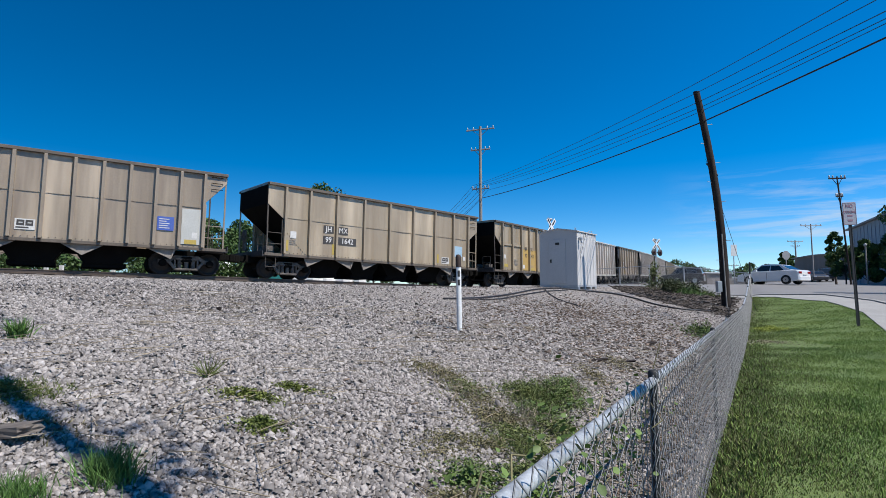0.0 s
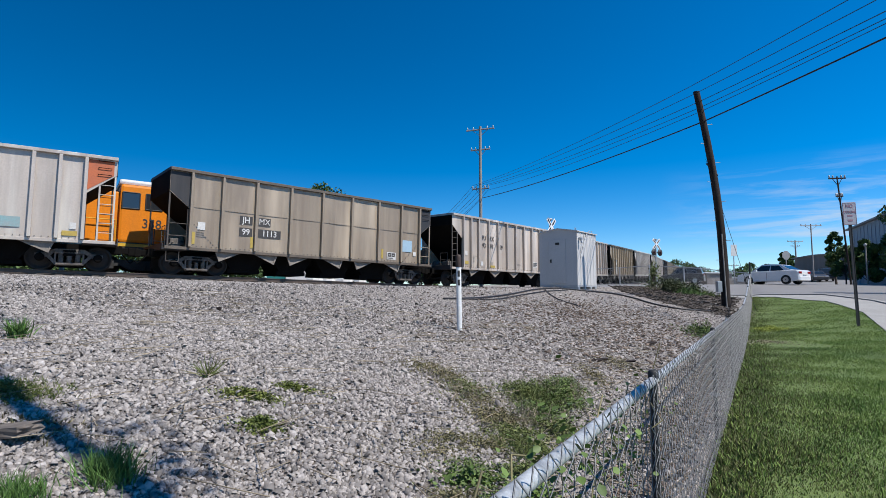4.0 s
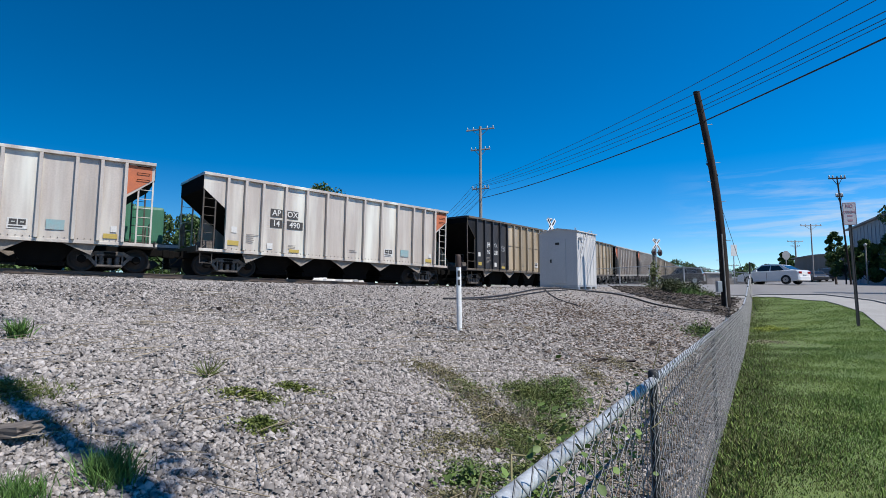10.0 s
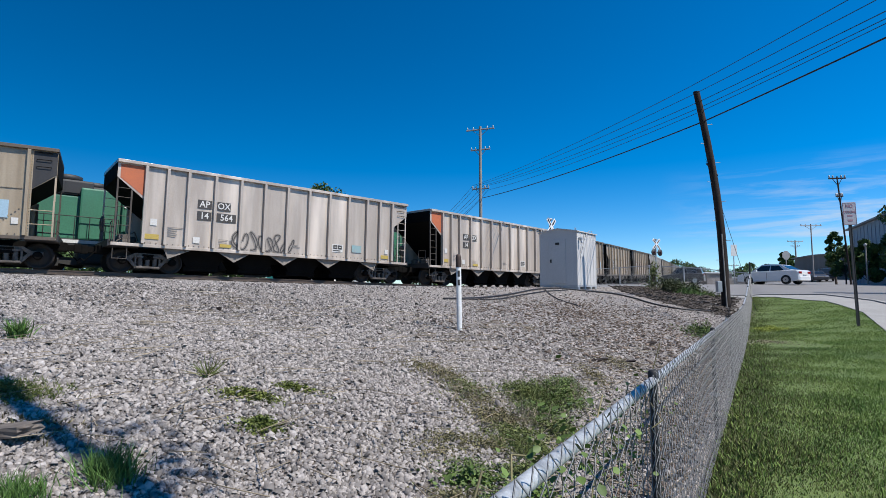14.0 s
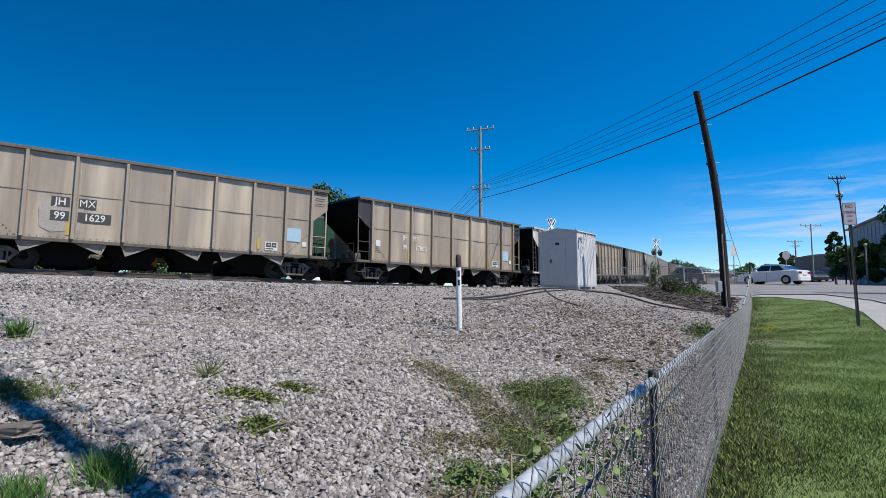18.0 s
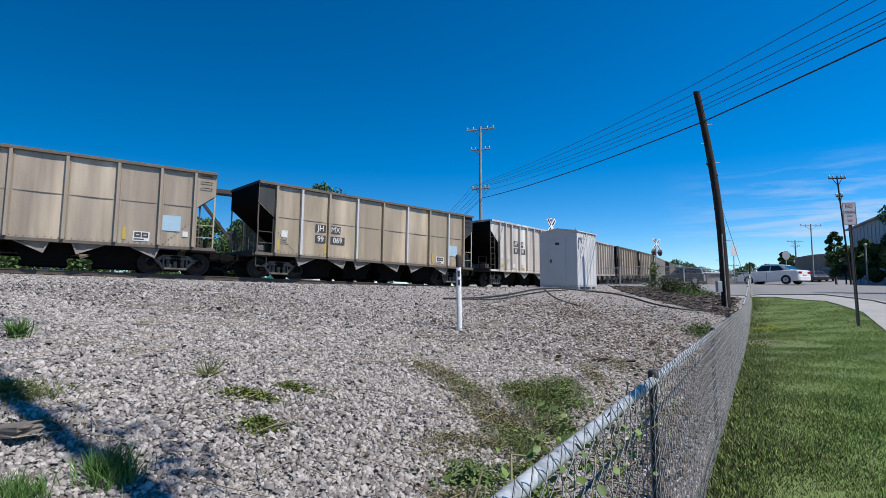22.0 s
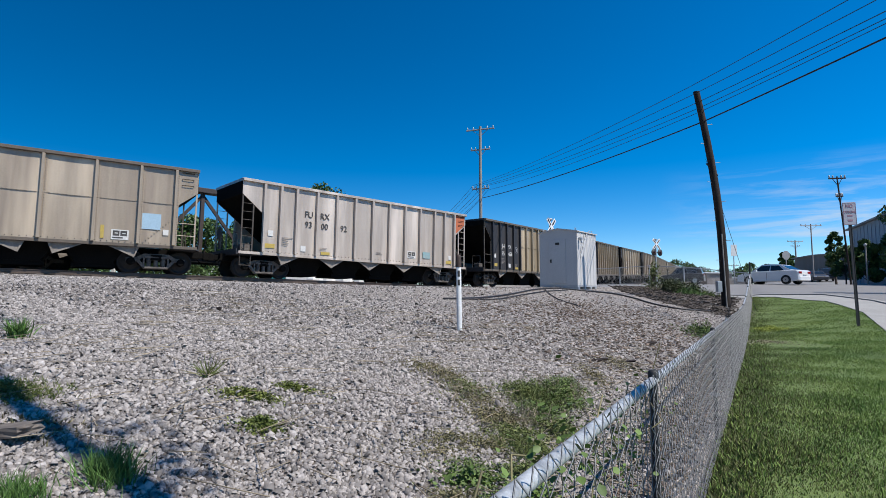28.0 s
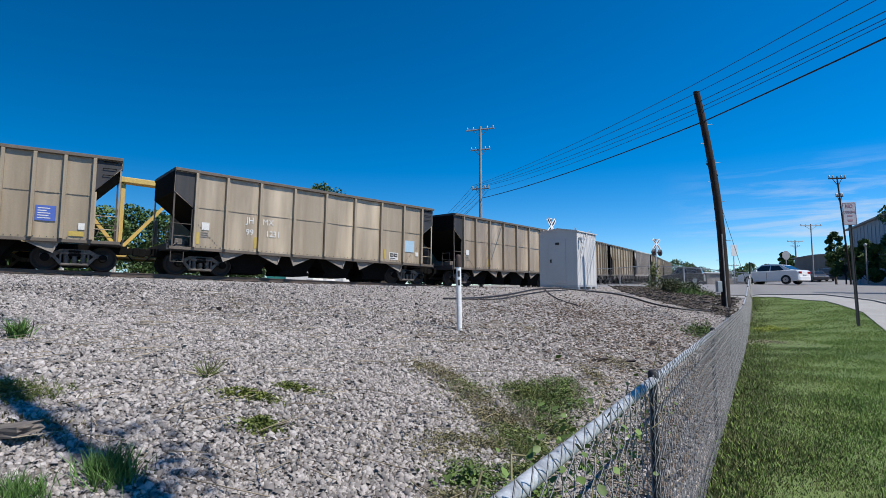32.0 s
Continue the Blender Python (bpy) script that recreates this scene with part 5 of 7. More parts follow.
# poles along the far street
cross_pole(29.6, 39.0, 8.0, [(7.85, 0.75, 0.2), (6.5, 0.3, 0.2)], "dark wooden street utility pole with cross arm", -4.0, M_POLE, 0.07)
cross_pole(48.3, 70.0, 7.6, [(7.4, 1.4, 0.0)], "weathered wooden pole with one cross arm", 0, r=0.1)
cross_pole(62.6, 95.0, 6.9, [(6.7, 1.5, 0.1), (5.9, 0.9, 0.1)], "distant wooden pole with two cross arms", 0)
for x, y, h in ((64.0, 118.0, 5.5), (66.0, 135.0, 5.6), (60.0, 150.0, 5.5)):
    cross_pole(x, y, h, [(h - 0.3, 1.2, 0.0)], "distant wooden pole with one cross arm")

# ---- fences ----


def chain_mesh(a, b, z_low, height, cell=0.04, r=0.0017):
    """Woven wire between two points on the ground line; each wire zigzags up the fence."""
    ax, ay, az = a
    bx, by, bz = b
    length = math.hypot(bx - ax, by - ay)
    dx, dy = (bx - ax) / length, (by - ay) / length
    nw, nz = max(2, int(length / cell)), int(height / cell)
    i = np.arange(nw + 1)[:, None]
    k = np.arange(nz + 1)[None, :]
    t = np.clip((i + 0.5) * cell + np.where((k + i) % 2 == 0, -0.5, 0.5) * cell, 0, length)
    z = z_low + k * (height / nz) + 0 * t
    base = az + (bz - az) * t / length
    nx, ny = -dy, dx
    side = np.where(k % 2 == 0, 1, -1) * 0.004
    p = np.stack([ax + dx * t + nx * side, ay + dy * t + ny * side, base + z], -1)
    p0, p1 = p[:, :-1].reshape(-1, 3), p[:, 1:].reshape(-1, 3)
    d = p1 - p0
    n1 = np.tile(np.array([nx, ny, 0.0]), (len(d), 1))
    n2 = np.cross(d, n1)
    n2 /= np.linalg.norm(n2, axis=1, keepdims=True)
    ring = [(1.0, 0.0), (-0.5, 0.866), (-0.5, -0.866)]
    verts = np.concatenate([np.stack([q + r * (c * n1 + s * n2) for c, s in ring], 1) for q in (p0, p1)], 1)
    m = len(d)
    o = np.arange(m)[:, None] * 6
    faces = np.concatenate([o + np.array([[j, (j + 1) % 3, 3 + (j + 1) % 3, 3 + j]]) for j in range(3)], 0)
    return verts.reshape(-1, 3), faces


FX = [(-0.815 + 0.509 * d, -0.62 + 0.861 * d) for d in (-0.6, 3.25, 6.3, 9.35, 12.4, 15.45, 18.5, 21.55, 24.6, 27.4)]
# dark blotches stand for peeling and for shadows of the mesh wires
M_RAILGALV = surface("peeling_shadowed_rail", (0.63, 0.66, 0.68), (0.50, 0.52, 0.54), rough=0.45, metal=0.2, big=9, fine=70, dirt=(0.104, 0.108, 0.112), dirt_amount=0.85, lo=0.4, hi=0.6)
M_WIREGALV = surface("galvanised_wire", (0.296, 0.303, 0.315), (0.192, 0.196, 0.204), rough=0.5, metal=0.35, big=5, fine=70)
# near-black base colour stands in for shade on the posts
M_POSTGALV = surface("shaded_fence_post", (0.042, 0.043, 0.046), (0.028, 0.029, 0.031), rough=0.6, metal=0.3, big=5, fine=70)
RAILS = (0.01, 0.017, 0.023, 0.029, 0.039, 0.084, 0.266, 0.588, 0.934, 1.215)  # foot of each post, below the turf
fence = thing("chain_link_fence", Matrix.Identity(4), "galvanised chain-link fence with tubular top rail", "fence", "chain-link fences")
FH = 1.2
for i, (x, y) in enumerate(FX):
    z = RAILS[i]
    end = i in (0, len(FX) - 1)
    po = part("fence_post", Geo().tube((x, y, z - 0.1), (x, y, z + (FH + 0.03 if not end else FH + 0.5)), 0.017 if not end else 0.034, n=12), M_POSTGALV, fence)
    part("post_cap", Geo().lathe([(0.021, -0.02), (0.021, 0.004), (0.014, 0.012), (0.0, 0.014)], 12, "z", (x, y, z + FH + 0.03 if not end else z + FH + 0.5)), M_POSTGALV, po)
    if i + 1 < len(FX):
        x2, y2 = FX[i + 1]
        z2 = RAILS[i + 1]
        part("top_rail", Geo().tube((x, y, z + FH), (x2, y2, z2 + FH), 0.0175, n=12), M_RAILGALV, fence)
        me = raw_mesh("wire_mesh", *chain_mesh((x + 0.02, y - 0.035, z), (x2 + 0.02, y2 - 0.035, z2), 0.03, FH + 0.018, r=0.0019), M_WIREGALV)
        tagged(part("wire_mesh", me, M_WIREGALV, fence), kind="stuff")
        part("tie_band", Geo().lathe([(0.036, -0.012), (0.038, 0), (0.036, 0.012)], 10, "z", (x, y, z + FH * 0.55)), M_GALV, po)
BX = [FX[-1], (12.2, 27.2), (11.3, 29.4), (10.4, 31.6), (8.9, 33.2)]
bfence = thing("chain_link_fence", Matrix.Identity(4), "thin weathered chain-link fence along the gravel yard", "fence", "chain-link fences")
for (x, y), nxt in zip(BX, BX[1:] + [None]):
    z = gz(x, y)
    part("fence_post", Geo().tube((x, y, z - 0.1), (x, y, z + 1.26), 0.032, n=8), M_GALV, bfence)
    if nxt:
        z2 = gz(*nxt)
        part("top_rail", Geo().tube((x, y, z + 1.22), (*nxt, z2 + 1.22), 0.02, n=8), M_GALV, bfence)
        me = raw_mesh("wire_mesh", *chain_mesh((x, y, z), (*nxt, z2), 0.03, 1.18, 0.06, 0.0022), M_GALV)
        tagged(part("wire_mesh", me, M_GALV, bfence), kind="stuff")

# ---- sign by the pavement ----
SX, SY = 10.47, 13.65
sg = thing("street_sign", pose(SX, SY, gz(SX, SY), 0, -1.1, -8) @ Matrix.Diagonal((1.02, 1.2, 1.27, 1)), "white parking sign with red writing on a dark post", "street sign")
M_SIGNRED = surface("sign_red", (0.40, 0.22, 0.27), rough=0.5, bump=0)
part("post", Geo().box(-0.022, -0.02, -0.2, 0.022, 0.02, 2.42, 0.006), M_BLACK, sg)
part("post_flange", Geo().box(-0.034, -0.026, -0.2, -0.022, -0.012, 2.42).box(0.022, -0.026, -0.2, 0.034, -0.012, 2.42), M_BLACK, sg)
# white plate greyed in its base colour, as in shade
part("plate", Geo().box(-0.155, -0.034, 2.03, 0.155, -0.028, 2.49, 0.003), surface("shaded_sign_white", (0.50, 0.49, 0.53), (0.40, 0.39, 0.43), rough=0.5, bump=0), sg)
lettering("sign_text", "NO", 0.11, M_SIGNRED, sg, pose(0, -0.036, 2.41, 90))
lettering("sign_text", "PARKING", 0.072, M_SIGNRED, sg, pose(0, -0.036, 2.29, 90))
part("small_print", Geo().box(-0.06, -0.037, 2.20, 0.06, -0.035, 2.23).box(-0.055, -0.037, 2.10, 0.055, -0.035, 2.14), M_SIGNRED, sg, "red bars of small print")
part("border", Geo().path([(-0.145, -0.035, 2.04), (0.145, -0.035, 2.04), (0.145, -0.035, 2.48), (-0.145, -0.035, 2.48)], 0.004, 4, True), M_SIGNRED, sg)

# ---- crossing signals ----
M_RETRO = surface("reflective_white", (0.86, 0.86, 0.85), (0.78, 0.78, 0.77), rough=0.45, bump=0)


def crossing_signal(x, y, turn, gate):
    c = thing("crossing_signal", pose(x, y, gz(x, y), 0, 0, turn), "railway crossing signal with white crossbuck and lamp heads", "crossing signal", "crossing signals")
    part("mast", Geo().tube((0, 0, 0), (0, 0, 3.8), 0.06, n=10), M_GALV, c)
    part("base", Geo().box(-0.25, -0.25, -0.1, 0.25, 0.25, 0.25, 0.03), M_GALV, c)
    for k in (-1, 1):
        b = part("crossbuck_board", Geo().box(-0.61, -0.012, -0.115, 0.61, 0.012, 0.115, 0.008), M_RETRO, c, at=Matrix.Translation((0, -0.08 - 0.01 * k, 3.45)) @ Matrix.Rotation(k * radians(45), 4, "Y"))
        g = Geo()
        for j in (-1, 1):
            g.box(j * 0.33 - 0.2, -0.016, -0.05, j * 0.33 + 0.2, -0.0125, 0.05)
        part("board_text", g, M_BLACK, b)
        h = part("lamp_head", Geo().lathe([(0.0, 0.0), (0.29, 0.0), (0.29, 0.03), (0.12, 0.1)], 16, "y", (k * 0.38, -0.12, 2.75)), M_BLACK, c)
        part("lens", Geo().lathe([(0.08, -0.02), (0.085, 0.0)], 12, "y", (k * 0.38, -0.13, 2.75)), surface("red_lens", (0.05, 0.004, 0.004), rough=0.2, bump=0), h)
    part("lamp_arm", Geo().tube((-0.45, 0, 2.75), (0.45, 0, 2.75), 0.03), M_BLACK, c)
    part("bell", Geo().lathe([(0.0, 0), (0.13, 0.02), (0.15, 0.1), (0.05, 0.14)], 12, "z", (0, 0, 3.8)), M_GALV, c)
    if gate:
        part("gate_machine", Geo().box(0.15, -0.25, 0.7, 0.6, 0.25, 1.4, 0.03), M_GALV, c)
        for i in range(7):
            part("gate_band", Geo().box(0.42, -0.05, 1.2 + i * 0.42, 0.54, -0.02, 1.62 + i * 0.42), M_RETRO if i % 2 else M_SIGNRED, c)
    return c


crossing_signal(18.3, 46.0, 28, False)
crossing_signal(5.95, 29.6, 48, False)


# ---- stones, grass, weeds ----
def scatter_mesh(name, base_v, base_f, centre, turn, scale, material, jitter=0.0, rng=None):
    """Many copies of a small form in one mesh; turn: n x 3 x 3, scale: n x 3."""
    n = len(centre)
    v = np.tile(np.asarray(base_v, float)[None], (n, 1, 1))
    if jitter:
        v = v + rng.normal(0, jitter, v.shape)
    v = v * scale[:, None, :]
    v = np.einsum("nij,nkj->nki", turn, v) + centre[:, None, :]
    k = len(base_v)
    f = (np.asarray(base_f)[None] + (np.arange(n) * k)[:, None, None]).reshape(-1, len(base_f[0]))
    return raw_mesh(name, v.reshape(-1, 3), f, material)


def turns(rng, n, tilt=math.pi):
    a, b, c = rng.uniform(0, 2 * math.pi, n), rng.uniform(-tilt, tilt, n), rng.uniform(-tilt, tilt, n)
    ca, sa, cb, sb, cc, sc = np.cos(a), np.sin(a), np.cos(b), np.sin(b), np.cos(c), np.sin(c)
    z, o = np.zeros(n), np.ones(n)
    rz = np.stack([np.stack([ca, -sa, z], 1), np.stack([sa, ca, z], 1), np.stack([z, z, o], 1)], 1)
    ry = np.stack([np.stack([cb, z, sb], 1), np.stack([z, o, z], 1), np.stack([-sb, z, cb], 1)], 1)
    rx = np.stack([np.stack([o, z, z], 1), np.stack([z, cc, -sc], 1), np.stack([z, sc, cc], 1)], 1)
    return rz @ ry @ rx


CUBE_V = [(-1, -1, -1), (1, -1, -1), (1, 1, -1), (-1, 1, -1), (-1, -1, 1), (1, -1, 1), (1, 1, 1), (-1, 1, 1)]
CUBE_F = [(0, 3, 2, 1), (4, 5, 6, 7), (0, 1, 5, 4), (1, 2, 6, 5), (2, 3, 7, 6), (3, 0, 4, 7)]
SHARD_V = [(-1.0, -0.8, -0.5), (0.9, -1.0, -0.5), (1.0, 0.9, -0.5), (-0.8, 1.0, -0.5), (-0.75, -0.6, 0.9), (0.55, -0.85, 1.0), (0.8, 0.5, 0.75), (-0.5, 0.8, 1.05)]
SHARD_F = [(4, 5, 6), (4, 6, 7), (0, 1, 5), (0, 5, 4), (1, 2, 6), (1, 6, 5), (2, 3, 7), (2, 7, 6), (3, 0, 4), (3, 4, 7)]
CHIP_V = [(-1, -0.9, -0.5), (1, -0.8, -0.5), (0.9, 1, -0.5), (-0.8, 0.9, -0.5), (-0.4, 0.1, 0.95), (0.5, -0.15, 0.9)]
CHIP_F = [(0, 1, 5), (0, 5, 4), (1, 2, 5), (2, 3, 4), (2, 4, 5), (3, 0, 4)]
OCTA_V = [(1, 0.2, 0), (-1, -0.2, 0.1), (0.1, 1, 0), (-0.1, -1, 0.1), (0.2, 0.1, 1), (-0.2, 0, -1)]
OCTA_F = [(0, 2, 4), (2, 1, 4), (1, 3, 4), (3, 0, 4), (2, 0, 5), (1, 2, 5), (3, 1, 5), (0, 3, 5)]
rng = np.random.default_rng(11)
pts, sizes = [], []
for y0, y1, per, size in ((2.4, 5.4, 2300, 0.0160), (5.4, 8.5, 2200, 0.0150), (8.5, 13.0, 950, 0.0170), (13.0, 18.0, 340, 0.0170), (18.0, 29.0, 60, 0.02)):
    w0 = 0.92 * y1 + 1.5
    n = int(per * 2 * w0 * (y1 - y0))
    x, y = rng.uniform(-w0, w0, n), rng.uniform(y0, y1, n)
    u, s = off_track(x, y)
    ok = (off_fence(x, y) < -0.06) & (u > 2.3) & (np.abs(x) < 0.85 * y + 0.5)
    # bare, trodden patches carry fewer stones
    patch = np.sin(x * 0.9 + 1.3 * np.sin(y * 0.7)) * np.sin(y * 1.1 + x * 0.4)
    ok &= rng.uniform(0, 1, n) > 0.45 * np.clip(patch, 0, 1)
    ok &= ~((x > 7.4) & (y > 16) & (u < 16))
    pts.append(np.stack([x, y], 1)[ok])
    sizes.append(np.full(ok.sum(), size))
pts, sizes = np.concatenate(pts), np.concatenate(sizes)
n = len(pts)
sc = sizes[:, None] * rng.lognormal(0, 0.24, (n, 1)) * rng.uniform(0.55, 1.25, (n, 3)) * (1, 1, 0.72)
cen = np.concatenate([pts, (ground_z(pts[:, 0], pts[:, 1]) + sc.min(1) * rng.uniform(0.0, 1.3, n))[:, None]], 1)
near_foot = pts[:, 1] < 8.5
for sel, form in ((near_foot, (SHARD_V, SHARD_F)), (~near_foot, (CHIP_V, CHIP_F))):
    stones = new("gravel_stones", scatter_mesh("gravel_stones", *form, cen[sel], turns(rng, sel.sum(), 0.95), sc[sel], M_STONE, 0.24, rng))
    tagged(stones, "pale angular crushed limestone covering the bank", "gravel", kind="stuff")

# lawn: soil sheet and blades
M_SOIL = surface("lawn_soil", (0.165, 0.225, 0.060), (0.120, 0.170, 0.046), rough=1.0, big=1.2, fine=30)
M_MULCH = surface("mulch", (0.095, 0.075, 0.06), (0.05, 0.04, 0.034), rough=1.0, big=1.5, fine=25, dirt=(0.17, 0.14, 0.12), dirt_amount=0.5, bump=0.6)


def patch_sheet(name, x0, x1, y0, y1, step, inside, material, lift):
    xs, ys = np.arange(x0, x1, step), np.arange(y0, y1, step)
    gx, gy = np.meshgrid(xs, ys)
    x, y = gx.ravel(), gy.ravel()
    keep = inside(x, y)
    ny, nx = gx.shape
    idx = np.arange(nx * ny).reshape(ny, nx)
    f = np.stack([idx[:-1, :-1], idx[:-1, 1:], idx[1:, 1:], idx[1:, :-1]], -1).reshape(-1, 4)
    f = f[keep[f].all(1)]
    used = np.unique(f)
    remap = np.full(nx * ny, -1)
    remap[used] = np.arange(len(used))
    return raw_mesh(name, np.stack([x, y, ground_z(x, y) + lift], 1)[used], remap[f], material, True)


on_lawn = lambda x, y: (off_fence(x, y) > 0.02) & (beyond_edge(x, y) < -0.0) & (y < 32)
tagged(new("lawn", patch_sheet("lawn", -4, 16, -5, 33, 0.22, lambda x, y: (off_fence(x, y) > -0.05) & (beyond_edge(x, y) < 0.12) & (y < 32), M_SOIL, 0.006)), "mown green lawn between fence and pavement", "lawn", kind="structure")

BLADE_V = [(-0.5, 0, 0), (0.5, 0, 0), (0.30, 0.12, 0.62), (-0.05, 0.38, 1.0)]
BLADE_F = [(0, 1, 2), (0, 2, 3)]
TUFT_V = [(-0.5, 0, 0), (0.5, 0, 0), (0.36, 0.10, 0.55), (-0.36, 0.10, 0.55), (0.0, 0.38, 1.0)]
TUFT_F = [(0, 1, 2), (0, 2, 3), (3, 2, 4)]


def blades(rng, xy, height, width, lean=0.5):
    n = len(xy)
    h = height * rng.uniform(0.55, 1.3, n)
    sc = np.stack([np.full(n, width) * rng.uniform(0.7, 1.4, n), h, h], 1)
    cen = np.concatenate([xy, (ground_z(xy[:, 0], xy[:, 1]) - 0.005)[:, None]], 1)
    return cen, turns(rng, n, lean), sc


xy = []
for y0, y1, per in ((1.5, 3.5, 8000), (3.5, 5, 7200), (5, 6.5, 5800), (6.5, 8, 4800), (8, 10, 3800), (10, 12, 3000), (12, 14.5, 2400), (14.5, 17.5, 1800), (17.5, 27, 1200)):
    m = int(per * 9.5 * (y1 - y0))
    x, y = rng.uniform(0, 1, m) * 9.5 + (0.55 * y0 - 1.2), rng.uniform(y0, y1, m)
    ok = on_lawn(x, y) & (x < 0.85 * y + 0.4)
    bare = ((x - 7.75) / 0.42) ** 2 + ((y - 12.4) / 1.5) ** 2 < 1
    ok &= ~bare | (rng.uniform(0, 1, m) < 0.15)
    xy.append(np.stack([x, y], 1)[ok])
xy = np.concatenate(xy)
near = np.clip(1 - (off_fence(xy[:, 0], xy[:, 1]) - 0.05) / 0.45, 0, 1)
cen, tn, sc = blades(rng, xy, 0.036, 0.0056, 0.5)
sc[:, 1:] *= (1 + 1.1 * near)[:, None]
sc[:, 0] *= 1 + 0.05 * xy[:, 1]
sc[:, 1:] *= (1 + 0.35 * np.sin(xy[:, 0] * 3.1 + np.sin(xy[:, 1] * 2.3)) * np.sin(xy[:, 1] * 2.7 + xy[:, 0]))[:, None]
dull = rng.uniform(0, 1, len(xy)) < np.clip(0.85 - 0.55 * off_fence(xy[:, 0], xy[:, 1]), 0.04, 0.6)
M_THATCH = leaf_material("grass_thatch", (0.160, 0.168, 0.060), (0.096, 0.104, 0.040))
tagged(new("grass_blades", scatter_mesh("grass_blades", BLADE_V, BLADE_F, cen[~dull], tn[~dull], sc[~dull], M_GRASS)), "short bright green lawn grass", "grass", kind="stuff")
tagged(new("grass_thatch", scatter_mesh("grass_thatch", BLADE_V, BLADE_F, cen[dull], tn[dull], sc[dull], M_THATCH)), "dull olive longer grass along the fence", "grass", kind="stuff")


def tuft(name, x, y, rx, ry, n, height, width, material, label, category, lean=0.7, seed=1, group="weeds"):
    r = np.random.default_rng(seed)
    q = r.normal(0, 0.5, (n, 2)) * (rx, ry) + (x, y)
    cen, tn, sc = blades(r, q, height, width, lean)
    return tagged(new(name, scatter_mesh(name, TUFT_V, TUFT_F, cen, tn, sc, material)), label, category, group, "stuff")


M_TUFT = leaf_material("tuft_grass", (0.15, 0.26, 0.07), (0.08, 0.165, 0.04))
M_LOWWEED = leaf_material("low_weed", (0.20, 0.22, 0.05), (0.12, 0.15, 0.035))
M_BROWNWEED = leaf_material("browning_weed", (0.27, 0.22, 0.12), (0.16, 0.15, 0.07))
M_OLIVE = leaf_material("olive_weed", (0.145, 0.200, 0.051), (0.085, 0.136, 0.034))
M_YELLOWGREEN = leaf_material("yellow_green_weed", (0.36, 0.40, 0.06), (0.26, 0.32, 0.05))
W = "weed growing in the gravel"
for i, (x, y, rx, ry, n, h, w, m, lab) in enumerate((
        (-2.16, 3.60, 0.14, 0.13, 620, 0.20, 0.0075, M_TUFT, "tall green grass tuft in the gravel"),
        (-2.48, 3.24, 0.15, 0.12, 420, 0.14, 0.0075, M_TUFT, "green grass tuft in the gravel"),
        (-4.68, 5.98, 0.05, 0.07, 260, 0.22, 0.012, M_TUFT, "green leafy weed tuft in the gravel"),
        (-2.39, 5.55, 0.03, 0.04, 34, 0.22, 0.011, M_WEED, "thin grey-green weed stalks in gravel"),
        (-3.45, 4.55, 0.3, 0.25, 800, 0.08, 0.009, M_WEED, "shaded dark green weeds in the gravel"),
        (-2.98, 4.05, 0.3, 0.2, 500, 0.07, 0.009, M_BROWNWEED, "shaded matted weeds in the gravel"))):
    tuft("weed", x, y, rx, ry, n, h, w, m, lab, "weed", 0.5 if m is M_TUFT else 0.9, 40 + i)


def leaf_patch(x, y, rx, ry, n, height, size, material, label, seed):
    """Matted weed: many small leaves over short stems, thinning towards its rim."""
    r = np.random.default_rng(seed)
    q = r.normal(0, 0.5, (n, 2)) * r.uniform(0.55, 1.55, (n, 1))
    rim = np.clip(1.25 - np.hypot(q[:, 0], q[:, 1]), 0.15, 1)
    lump = 0.65 + 0.45 * np.sin(q[:, 0] * 7 + seed) * np.cos(q[:, 1] * 6 + seed)
    q = q * (rx, ry) + (x, y)
    z = ground_z(q[:, 0], q[:, 1]) + 0.012 + height * rim * lump * r.uniform(0.1, 1, n) ** 0.7
    s = r.uniform(0.55, 1.4, (n, 1)) * size * np.array([[0.75, 1.0, 1.0]])
    tagged(new("weed", scatter_mesh("weed", WEED_V, WEED_F, np.concatenate([q, z[:, None]], 1), turns(r, n, 1.0), s, material)), label, "weed", "weeds", "stuff")


